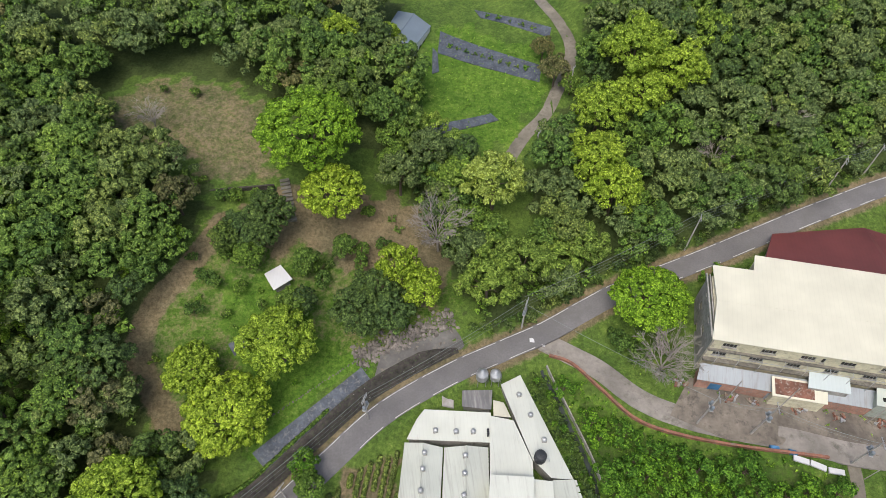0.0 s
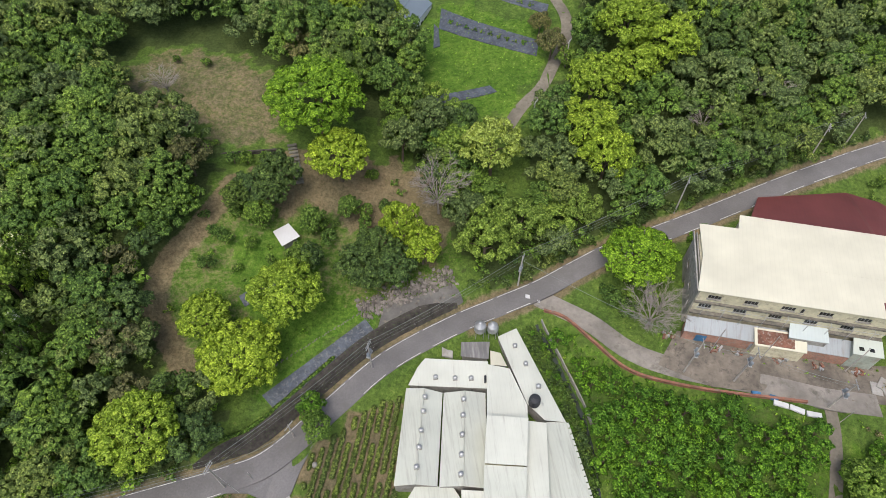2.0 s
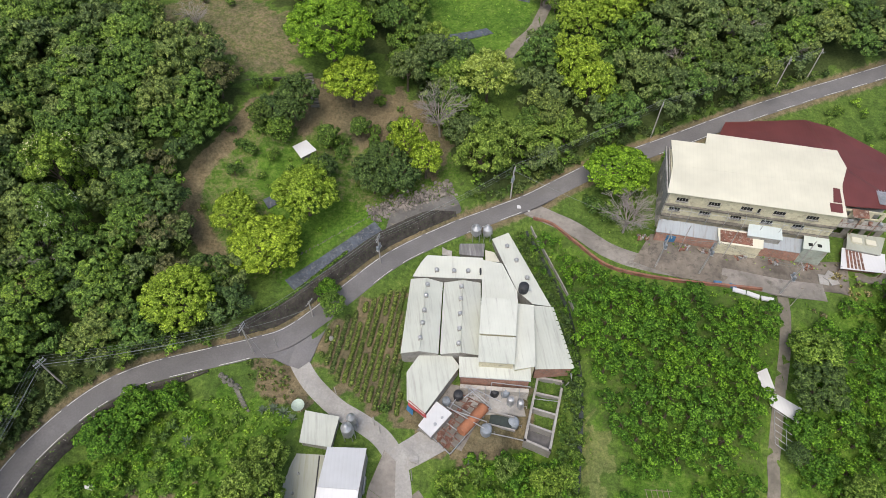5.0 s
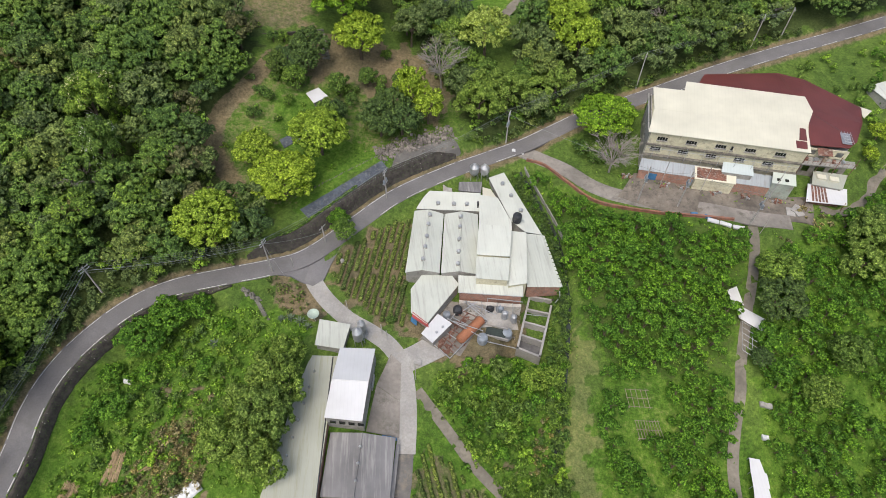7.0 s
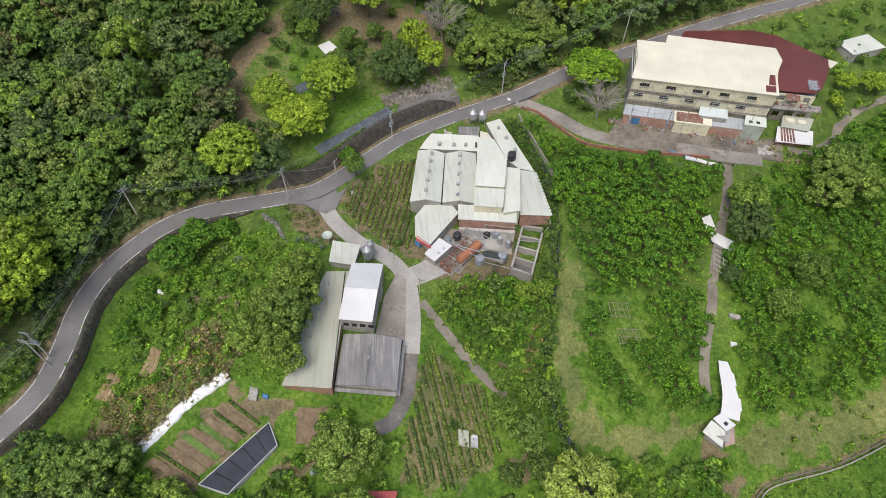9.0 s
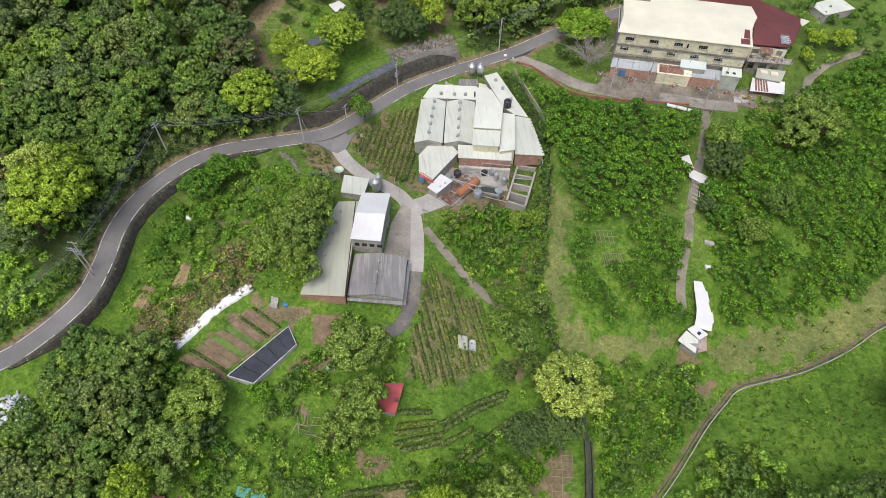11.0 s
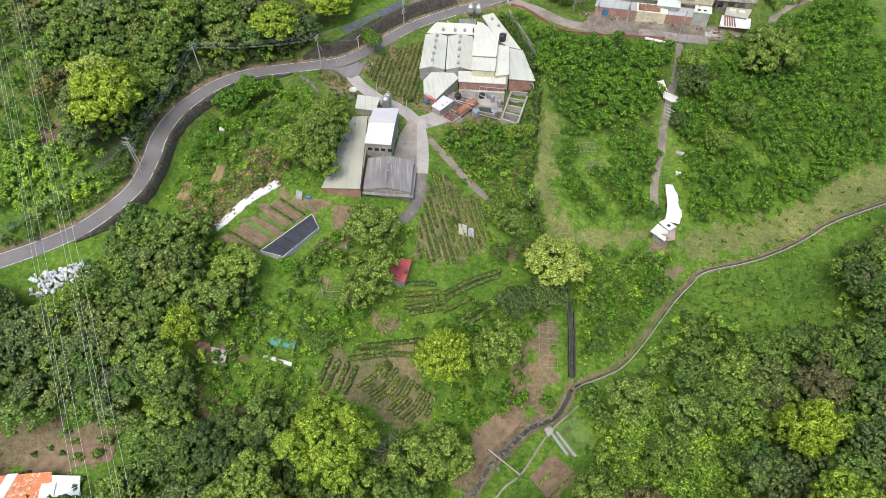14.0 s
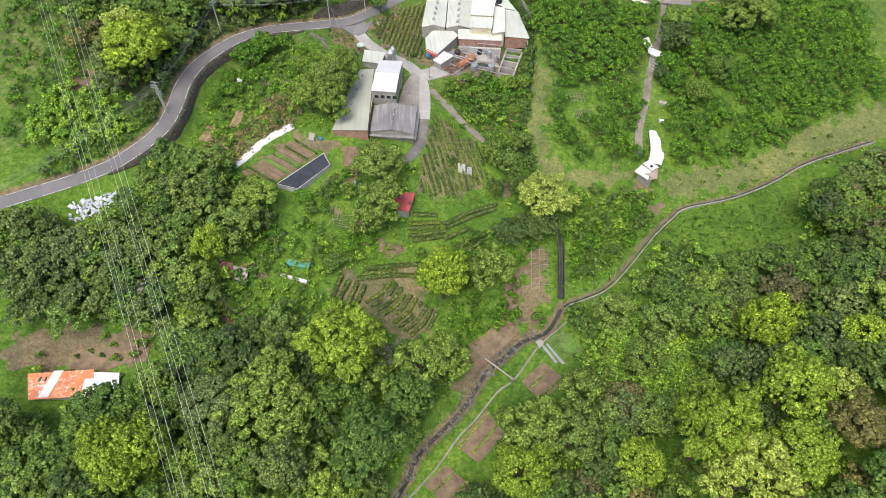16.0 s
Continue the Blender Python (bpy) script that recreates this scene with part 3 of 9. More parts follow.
WOODS = {
    "west": [(-150, 150), (-84, 119), (-70.7, 99), (-55.2, 97.5), (-52.7, 87.3), (-57.0, 72), (-61.5, 61), (-61, 54), (-56, 45.2), (-44, 38.5), (-42, 33), (-46, 27), (-55, 23), (-64, 18.5), (-74, 11.5), (-80, 4), (-85, -8), (-87, -22), (-96, -26), (-104, -14), (-112, -5), (-126, 20), (-150, 20)],
    "north": [(-150, 190), (-24, 190), (-12, 168), (-17, 150), (-10, 144), (-7, 120), (-12, 112), (-22, 112), (-36, 116), (-44, 123), (-56, 129), (-76, 129), (-86, 119), (-150, 150)],
    "centre": [(-9, 140), (-7, 120), (6.5, 115), (8, 96.5), (16, 88), (35.4, 84.2), (34, 77.5), (12, 68.5), (6, 71), (3, 82), (-7, 100), (-14, 112)],
    "east": [(38, 190), (41.5, 163), (41, 145), (34, 131), (24, 111), (22, 100), (24, 88), (34, 79.5), (60, 89), (110, 109), (150, 124), (150, 190)],
    "south_west": [(-135, -72), (-104, -62), (-86, -52), (-75, -43), (-62, -44), (-51, -51), (-47, -60), (-52, -70), (-58, -70), (-61, -77), (-57, -80), (-57, -99), (-62, -98), (-68, -93), (-77, -90), (-95, -92), (-135, -90)],
    "south": [(-74, -109), (-56, -92), (-40, -87), (-28, -88), (-14.5, -92), (0, -88), (3, -94), (-1, -104), (-15, -124), (-30, -150), (-110, -150), (-100, -114)],
    "south_east": [(-5, -150), (1, -132), (9.8, -125.4), (13.5, -115.5), (24.2, -108.5), (32, -103.5), (40.5, -90), (41, -84), (53, -79), (59.4, -71), (68, -69.5), (79.6, -71.5), (96, -70), (103, -52), (108, -43), (123, -34.5), (146, -21), (165, -12), (165, -150)],
}


def jitter(x, y, size=0.05, amount=3.0):
    dx = np.sin(x * 1.31 * size * 10 + 1.7 * np.sin(y * size * 7)) + np.sin(y * size * 23 + 2.0)
    dy = np.sin(y * 1.17 * size * 10 + 1.9 * np.sin(x * size * 8)) + np.sin(x * size * 19 + 4.0)
    return x + amount * 0.4 * dx, y + amount * 0.4 * dy


def build_ground():
    fine_x, fine_y = np.arange(-150, 150.1, 1.2), np.arange(-150, 190.1, 1.2)
    far = np.array([6, 16, 35, 70, 140, 300, 700, 1500])
    xs = np.concatenate([fine_x[0] - far[::-1], fine_x, fine_x[-1] + far])
    ys = np.concatenate([fine_y[0] - far[::-1], fine_y, fine_y[-1] + far])
    gx, gy = np.meshgrid(xs, ys, indexing="ij")
    z = ground_z(gx, gy)
    n = np.sin(gx * 0.9 + np.sin(gy * 0.53)) * np.sin(gy * 0.77 + np.sin(gx * 0.41))
    z = z + 0.09 * n * (np.minimum(nearest(gx, gy, ROAD)[0], nearest(gx, gy, DRIVE)[0]).reshape(gx.shape) > 4)
    verts = np.stack([gx, gy, z], -1).reshape(-1, 3)
    nx, ny = len(xs), len(ys)
    i, j = np.meshgrid(np.arange(nx - 1), np.arange(ny - 1), indexing="ij")
    a = (i * ny + j).ravel()
    faces = np.stack([a, a + ny, a + ny + 1, a + 1], -1)
    me = bpy.data.meshes.new("ground")
    me.from_pydata(verts.tolist(), [], faces.tolist())
    me.materials.append(M_GROUND)
    me.polygons.foreach_set("use_smooth", [True] * len(me.polygons))
    px, py = gx.ravel(), gy.ravel()
    jx, jy = jitter(px, py)
    lush, soil, litter = 0.4 + 0.45 * (1 - ease(py, -30, 0)), 0.25 - 0.12 * (1 - ease(py, -30, 0)), np.zeros(len(px))
    for name, zone in WOODS.items():
        litter[inside(jx, jy, zone)] = 0.3 if "south" in name else 0.85
        lush[inside(jx, jy, zone)] = 0.8 if "south" in name else 0.35
    for zone in (NORTH_FIELD, EAST_GRASS, ORCHARD_A, ORCHARD_C, GARDEN, BEND_PLOT, ORCHARD_B):
        lush[inside(jx, jy, zone)] = 0.75
    lush[inside(jx, jy, NORTH_FIELD)] = 1.0
    lush[inside(jx, jy, BEND_PLOT)] = 1.0
    lush[inside(jx, jy, GARDEN)] = 0.7
    litter[inside(jx, jy, ORCHARD_A)] = 0.5
    for zone, v in ((MEADOW, 0.56), (GARDEN, 0.44), (BARE_GARDEN, 0.72), (LAWN, 0.12), (DRY_GRASS, 0.6), (TEA_A, 0.68), (SMALL_TEA, 0.85), (TEA_B, 0.52), (TEA_D, 0.58), (CREEK_PATH, 0.95), (SHED_GROUND, 0.8), (SCREE, 0.62), (BED_GROUND, 0.85), (NORTH_FIELD, 0.0), (EAST_GRASS, 0.1), (ORCHARD_A, 0.1), (ORCHARD_C, 0.2), (BEND_PLOT, 0.06), (MOWN, 0.15), (CANAL_BANK, 0.25), (HILL_PLOTS, 0.4), (WORKS_YARD, 0.95)):
        soil[inside(jx, jy, zone)] = v
    mown = np.zeros(len(px))
    for zone, v in ((MOWN, 0.85), (CANAL_BANK, 0.8), (ORCHARD_B, 0.35), (DRY_GRASS, 0.7), (MEADOW, 0.4), (TEA_A, 0.5), (TEA_B, 0.5)):
        mown[inside(jx, jy, zone)] = v
    lush[inside(jx, jy, MEADOW)] = 0.45
    lush[inside(jx, jy, LAWN) | inside(jx, jy, GREENS)] = 1.1
    soil[inside(jx, jy, GREENS)] = 0.05
    for name, zone in WOODS.items():
        soil[inside(jx, jy, zone)] = 0.2
    bank, _, _ = nearest(px, py, BANKTRACK)
    soil = np.maximum(soil, 0.95 * (1 - ease(bank, 1.5, 3.4)))
    verge, _, left = nearest(px, py, ROAD)
    soil = np.maximum(soil, 0.75 * (1 - ease(verge, 3.0, 5.4)) * ((left > 0) | (px > 5)))
    earth, _, _ = nearest(jx, jy, EARTHPATH)
    soil = np.maximum(soil, 1.0 * (1 - ease(earth, 1.6, 3.4)))
    for cx, cy, r in BARE_PATCHES:
        soil = np.maximum(soil, 0.85 * (1 - ease(np.hypot(jx - cx, jy - cy), r * 0.4, r)))
    brook, _, west = nearest(px, py, CANAL)
    soil = np.maximum(soil, 0.62 * (1 - ease(brook, 1.0, 2.8)) * (west > 0))
    creek, _, _ = nearest(px, py, CREEK)
    soil = np.maximum(soil, 0.7 * (1 - ease(creek, 1.0, 2.6)))
    for name, values in (("lush", lush), ("soil", soil), ("litter", litter), ("mown", mown)):
        me.attributes.new(name, "FLOAT", "POINT").data.foreach_set("value", values.astype(np.float32))
    me.update()
    return tagged(new("ground", me), "sloping valley ground of grass, soil and leaf litter", "ground", kind="structure")


build_ground()


def strip(line, heights, half, lift, thick=0.25, offset=0.0, start=0, stop=None):
    """A ribbon with thickness along a line; offset shifts it to the left."""
    p = line[start:stop]
    h = np.asarray(heights)[start:stop]
    t = np.gradient(p, axis=0)
    t /= np.linalg.norm(t, axis=1)[:, None]
    nrm = np.stack([-t[:, 1], t[:, 0]], -1)
    left, right = p + nrm * (offset + half), p + nrm * (offset - half)
    n = len(p)
    verts = [(*q, z + lift) for q, z in zip(left, h)] + [(*q, z + lift) for q, z in zip(right, h)]
    verts += [(*q, z + lift - thick) for q, z in zip(left, h)] + [(*q, z + lift - thick) for q, z in zip(right, h)]
    faces = []
    for i in range(n - 1):
        faces += [(i, n + i, n + i + 1, i + 1), (i, i + 1, 2 * n + i + 1, 2 * n + i), (n + i + 1, n + i, 3 * n + i, 3 * n + i + 1)]
    faces += [(0, 2 * n, 3 * n, n), (n - 1, 2 * n - 1, 4 * n - 1, 3 * n - 1)]
    return verts, faces


road = single("road", strip(ROAD, ROAD_Z, 2.6, 0.12, 0.5), M_ASPHALT, "grey asphalt country road along the hillside", "road", kind="structure")
for off, name in ((2.35, "edge_line"), (-2.35, "edge_line")):
    for a in range(2, len(ROAD) - 4, 9):
        if -44 < ROAD[a][0] < -20 and off < 0 or 14 < ROAD[a][0] < 34 and off < 0 :
            continue
        part(name, strip(ROAD, ROAD_Z, 0.065, 0.126, 0.004, off, a, a + (9 if off > 0 else 7)), M_PAINT, road, "worn white painted line")
single("lane", strip(LANE, LANE_Z, 1.7, 0.1, 0.4), M_GRAVEL, "grey gravel farm lane climbing the hill", "road", kind="structure")
turn_off = int(np.argmax(DRIVE[:, 1] < -17))
single("driveway", strip(DRIVE, DRIVE_Z, 2.0, 0.1, 0.4, 0.0, 2, turn_off + 1), M_CONCRETE, "pale concrete driveway between tea field and sheds", "driveway", kind="structure")
single("lower_track", strip(DRIVE, DRIVE_Z, 1.7, 0.09, 0.4, -0.1, turn_off), M_OLDASPHALT, "dark worn track curving below the grey shed", "driveway", kind="structure")
single("side_road", strip(SPUR, SPUR_Z, 2.4, 0.1, 0.4), M_YARD, "worn concrete side road to the factory", "road", kind="structure")
single("farm_track", strip(TRACK, TRACK_Z, 1.2, 0.08, 0.4), M_GRAVEL, "narrow brown farm track between orchards", "path", kind="structure")
single("footpath", strip(FOOTPATH, ground_z(FOOTPATH[:, 0], FOOTPATH[:, 1]), 1.15, 0.08, 0.3), M_GRAVEL, "broken concrete footpath through tea field", "path", kind="structure")
single("canal_water", strip(CANAL, level_of(CANAL, 1.0, 4), 0.32, 0, 0.1), M_WATER, "narrow stream water in a walled canal", "water", kind="structure")
single("creek_water", strip(CREEK, ground_z(CREEK[:, 0], CREEK[:, 1]) + 0.3, 0.5, 0, 0.3), M_WATER, "dark shallow creek water", "water", kind="structure")
single("ditch_water", strip(DITCH, ground_z(DITCH[:, 0], DITCH[:, 1]) + 0.35, 0.5, 0, 0.3), M_CLOUDY, "dark narrow drainage ditch with still water", "water", kind="structure")
for side in (1, -1):
    zc = ground_z(CANAL[:, 0], CANAL[:, 1]) + 1.3
    single("canal_wall", strip(CANAL, zc - 0.35, 0.1, 0.0 if side > 0 else 0.1, 1.8, side * 0.42), M_CONCRETE if side < 0 else M_STONE, "weathered concrete canal wall beside orchard grass", "wall", "canal walls", "structure")


high = DITCH[DITCH[:, 1] > 36]
single("ditch_kerb", strip(high, ground_z(high[:, 0] + 1.6, high[:, 1]) + 0.3, 0.13, 0.0, 1.6, 1.0), M_GREYWALL, "low pale concrete wall along the ditch", "wall", kind="structure")
for o in (0.75, -0.75):
    low = DITCH[DITCH[:, 1] < -55]
    single("ditch_wall", strip(low, land(low[:, 0], low[:, 1]) + 0.3, 0.14, 0.0, 2.6, o), M_DARKWALL, "dark stained concrete wall of the drainage channel", "wall", "ditch walls", "structure")


# ---- buildings ----
def mid(a, b, k=0.5):
    return tuple(a[i] + (b[i] - a[i]) * k for i in range(len(a)))


def lift(points, z):
    return [(x, y, zz) for (x, y), zz in zip(points, z if isinstance(z, (list, tuple)) else [z] * len(points))]


def shrink(outline, by):
    """An outline pulled in towards its middle by about so many metres."""
    cx, cy = sum(p[0] for p in outline) / len(outline), sum(p[1] for p in outline) / len(outline)
    out = []
    for x, y in outline:
        d = math.hypot(x - cx, y - cy)
        out.append((cx + (x - cx) * (1 - by / d), cy + (y - cy) * (1 - by / d)))
    return out


def drape(points, step=1.2, lift_by=0.12, wrinkle=0.07, seed=1):
    """A sheet laid over the ground inside a four-cornered outline."""
    r = random.Random(seed)
    a, b, c, d = points
    nu = max(2, int(math.hypot(b[0] - a[0], b[1] - a[1]) / step))
    nv = max(2, int(math.hypot(d[0] - a[0], d[1] - a[1]) / step))
    pts = [mid(mid(a, b, i / nu), mid(d, c, i / nu), j / nv) for i in range(nu + 1) for j in range(nv + 1)]
    arr = np.array(pts)
    z = ground_z(arr[:, 0], arr[:, 1])
    top = [(p[0], p[1], zz + lift_by + r.uniform(0, wrinkle)) for p, zz in zip(pts, z)]
    low = [(p[0], p[1], zz - 0.3) for p, zz in zip(pts, z)]
    k = nv + 1
    n = len(top)
    faces = [(i * k + j, (i + 1) * k + j, (i + 1) * k + j + 1, i * k + j + 1) for i in range(nu) for j in range(nv)]
    rim = [i * k for i in range(nu + 1)] + [nu * k + j for j in range(1, nv + 1)] + [i * k + nv for i in range(nu - 1, -1, -1)] + [j for j in range(nv - 1, 0, -1)]
    faces += [(rim[i], rim[i] + n, rim[(i + 1) % len(rim)] + n, rim[(i + 1) % len(rim)]) for i in range(len(rim))]
    return top + low, faces


def shed(name, label, roof_outline, roof_z, base, wall_mat, roof_mat, parent=None, inset=0.35, thick=0.14, category="shed"):
    """A flat or single-slope building: walls in from the roof's edge, and a sheet roof with thickness."""
    ob = parent or thing(name, (*roof_outline[0], base), label, category)
    zs = roof_z if isinstance(roof_z, (list, tuple)) else [roof_z] * len(roof_outline)
    part("wall", block(shrink(roof_outline, inset), base, [z - thick - 0.02 for z in zs]), wall_mat, ob)
    part("roof", slab(lift(roof_outline, zs), thick), roof_mat, ob)
    return ob


def gable(ob, nw, ne, se, sw, eave, rise, base, wall_mat, roof_mat, along="ns", at=0.5, thick=0.14):
    """A pitched roof over four corners, its ridge running north-south or east-west."""
    if along == "ns":
        a, b = mid(nw, ne, at), mid(sw, se, at)
        left, right = [nw, a, b, sw], [a, ne, se, b]
        zl, zr = [eave, eave + rise, eave + rise, eave], [eave + rise, eave, eave, eave + rise]
        ends = [[nw, a, ne], [sw, b, se]]
    else:
        a, b = mid(nw, sw, at), mid(ne, se, at)
        left, right = [nw, a, b, ne][::-1], [a, sw, se, b][::-1]
        zl, zr = [eave, eave + rise, eave + rise, eave], [eave + rise, eave + rise, eave, eave][::-1]
        zr = [eave + rise, eave, eave, eave + rise]
        ends = [[nw, a, sw], [ne, b, se]]
    core = shrink([nw, ne, se, sw], 0.3)
    part("wall", block(core, base, eave - thick), wall_mat, ob)
    for e in ends:
        tri = shrink([e[0], e[2]], 0.3)
        m = mid(e[0], e[2], at if at != 0.5 else 0.5)
        cx, cy = (nw[0] + se[0]) / 2, (nw[1] + se[1]) / 2
        d = math.hypot(m[0] - cx, m[1] - cy)
        inn = (0.3 * (cx - m[0]) / d, 0.3 * (cy - m[1]) / d)
        pts = [(tri[0][0] + inn[0], tri[0][1] + inn[1], eave - thick), (tri[1][0] + inn[0], tri[1][1] + inn[1], eave - thick), (m[0] + inn[0], m[1] + inn[1], eave + rise - thick - 0.05)]
        back = [(p[0] + inn[0] * 0.5, p[1] + inn[1] * 0.5, p[2]) for p in pts]
        part("gable_wall", (pts + back, [(0, 1, 2), (5, 4, 3), (0, 3, 4, 1), (1, 4, 5, 2), (2, 5, 3, 0)]), wall_mat, ob)
    part("roof", slab(lift(left, zl), thick), roof_mat, ob)
    part("roof", slab(lift(right, zr), thick), roof_mat, ob)
    ra, rb = lift([a, b], eave + rise + 0.05)
    part("ridge_cap", tube([ra, rb], 0.13, 6), roof_mat, ob)
    return ob


def roof_vent(x, y, z, ob, r=0.5):
    v = part("roof_vent", lathe(x, y, [(r * 0.55, z), (r * 0.55, z + 0.35), (r, z + 0.4), (r * 1.05, z + 0.7), (r * 0.7, z + 0.95), (0.1, z + 1.05)], 12), M_METAL, ob, "round galvanised turbine vent")
    part("base", obox(x, y, z - 0.25, r * 1.9, r * 1.9, 0.38, 8), M_GREYWALL, v)
    return v


def opened_wall(p0, p1, z0, z1, holes, thick=0.25):
    """A wall between two points with openings (u0, u1, v0, v1) that go right through."""
    p0, p1 = Vector((*p0, 0)), Vector((*p1, 0))
    d = (p1 - p0).normalized()
    n = Vector((-d.y, d.x, 0)) * thick
    length = (p1 - p0).length
    us = sorted({0.0, length, *(h[0] for h in holes), *(h[1] for h in holes)})
    vs = sorted({z0, z1, *(h[2] for h in holes), *(h[3] for h in holes)})
    nu, nv = len(us), len(vs)
    verts = []
    for back in (0, 1):
        for u in us:
            q = p0 + d * u + n * back
            verts += [(q.x, q.y, v) for v in vs]
    def solid(i, j):
        if not (0 <= i < nu - 1 and 0 <= j < nv - 1):
            return False
        m, q = (us[i] + us[i + 1]) / 2, (vs[j] + vs[j + 1]) / 2
        return not any(h[0] < m < h[1] and h[2] < q < h[3] for h in holes)
    k = nu * nv
    faces = []
    for i in range(nu - 1):
        for j in range(nv - 1):
            if not solid(i, j):
                continue
            a, b, c, e = i * nv + j, (i + 1) * nv + j, (i + 1) * nv + j + 1, i * nv + j + 1
            faces += [(a, b, c, e), (a + k, e + k, c + k, b + k)]
            for (s, t), there in (((a, b), solid(i, j - 1)), ((b, c), solid(i + 1, j)), ((c, e), solid(i, j + 1)), ((e, a), solid(i - 1, j))):
                if not there:
                    faces.append((t, s, s + k, t + k))
    return verts, faces


def wall_window(ob, p0, p1, hole, depth=0.12, bars=3, mat=None):
    """A framed window with panes in an opening of a wall."""
    p0, p1 = Vector((*p0, 0)), Vector((*p1, 0))
    d = (p1 - p0).normalized()
    n = Vector((-d.y, d.x, 0))
    turn = math.degrees(math.atan2(d.y, d.x))
    u0, u1, v0, v1 = hole
    def bar(a, b, c, e, w=0.1):
        m = p0 + d * ((a + b) / 2) + n * depth
        return obox(m.x, m.y, c, b - a, w, e - c, turn)
    frame_shape = [bar(u0, u1, v0, v0 + 0.08), bar(u0, u1, v1 - 0.08, v1), bar(u0, u0 + 0.08, v0, v1), bar(u1 - 0.08, u1, v0, v1)]
    step = (u1 - u0) / bars
    frame_shape += [bar(u0 + step * k - 0.03, u0 + step * k + 0.03, v0, v1, 0.08) for k in range(1, bars)]
    win = part("window", join(*frame_shape), M_METAL, ob, "long dark window band with thin metal frame")
    for k in range(bars):
        part("pane", bar(u0 + step * k + 0.04, u0 + step * (k + 1) - 0.04, v0 + 0.08, v1 - 0.08, 0.02), mat or M_GLASS, win)
    m = p0 + d * ((u0 + u1) / 2) - n * 0.1
    part("sill", obox(m.x, m.y, v0 - 0.1, u1 - u0 + 0.3, 0.3, 0.1, turn), M_GREYWALL, win)


# the sprawling feed works: joined sheds under pale sheet roofs
works = thing("west_hall", (-4, 33, -4.5), "pale-roofed gabled workshop hall with turbine vents", "workshop")
gable(works, (-7.6, 43.4), (0.0, 42.4), (-0.9, 23.6), (-9.1, 23.6), 1.0, 1.1, -4.5, M_GREYWALL, M_ROOF)
for x, y in ((-3.6, 40.9), (-3.9, 37.8), (-4.2, 33.8), (-4.5, 30.5), (-4.9, 26.7)):
    roof_vent(x, y, 2.0, works)
hall = thing("middle_hall", (5, 33, -4.5), "pale-roofed gabled hall with a row of vents", "workshop")
gable(hall, (0.25, 42.4), (8.9, 42.4), (8.4, 23.2), (-0.55, 23.5), 1.0, 1.1, -4.5, M_GREYWALL, M_ROOF)
for x, y in ((4.3, 40.4), (4.1, 37), (3.9, 33), (3.7, 29.1), (3.5, 25.4)):
    roof_vent(x, y, 2.0, hall)
north = shed("north_shed", "stepped pale roof shed beside the road", [(-5.3, 48.1), (-3.8, 50.0), (9.7, 49.3), (9.5, 43.3), (-7.2, 44.0)], [1.4, 1.7, 1.7, 1.2, 1.2], -3.5, M_GREYWALL, M_ROOF2, category="workshop")
for x, y in ((-1.5, 45.6), (2.6, 45.4), (6, 45.4)):
    roof_vent(x, y, 1.3, north)
stack = part("pipe_stack", join(*[lathe(8.9, 44.6 + 0.45 * k, [(0.2, 1.3), (0.2, 2.2), (0.24, 2.25), (0.24, 2.4)], 10) for k in range(3)]), M_BLACK, north, "three short black flues")
east = shed("east_wing", "long narrow pale-roofed wing with vents", [(12.2, 55.8), (16.5, 58.1), (25.0, 36.5), (20.6, 36.5), (17.3, 40)], [1.0, 0.8, 0.2, 1.2, 1.3], -4.0, M_GREYWALL, M_ROOF2, category="workshop")
for x, y in ((15.8, 53.4), (17.8, 49), (20, 43.8)):
    roof_vent(x, y, 0.9, east)
wing = shed("lean_to_wing", "sloping pale sheet roof with saw-tooth eave", [(20.9, 36.2), (25.2, 36.6), (28.4, 21.6), (20.0, 20.8)], [0.9, -0.2, -1.6, -0.4], -5.5, M_BRICK, M_ROOF, category="workshop")
for k in range(13):
    a, b = mid((25.2, 36.6, -0.18), (28.4, 21.6, -1.58), (k + 0.5) / 13), 0
    part("eave_sheet", obox(a[0] + 0.2, a[1], a[2] - 0.05, 0.42, 0.98, 0.09, 12), M_ROOF, wing)
core = shed("link_roof", "pale flat link roof between workshop halls", [(9.4, 48.6), (14.2, 47.6), (17.3, 39.5), (17.1, 36.2), (8.9, 36.4)], [1.9, 1.8, 1.6, 1.6, 1.9], -4.0, M_GREYWALL, M_ROOF2, category="workshop")
tall = shed("raised_hall", "raised workshop block with fresh pale roof", [(8.7, 36.1), (16.9, 35.7), (15.8, 26.5), (7.9, 26.9)], [4.4, 4.2, 3.9, 4.1], -4.5, M_CREAMWALL, M_ROOF2, category="workshop")
lower = shed("lower_hall", "pale-roofed block stepping down below the raised hall", [(7.9, 26.8), (15.9, 26.4), (15.2, 20.2), (7.5, 20.7)], [3.5, 3.4, 2.9, 3.0], -4.5, M_CREAMWALL, M_ROOF, category="workshop")
side = shed("side_hall", "pale sheet-roofed block along the wing", [(16.8, 36.0), (20.7, 35.6), (19.8, 20.4), (15.3, 19.6), (15.9, 25.4)], [2.1, 2.0, 1.6, 1.6, 1.8], -4.5, M_CREAMWALL, M_ROOF2, category="workshop")
front = shed("brick_front", "brick workshop front under a pale roof strip", [(3.6, 23.0), (19.0, 22.2), (18.8, 17.9), (3.6, 18.9)], [0.9, 0.9, -0.2, -0.2], -5.5, M_BRICK, M_ROOF, category="workshop")
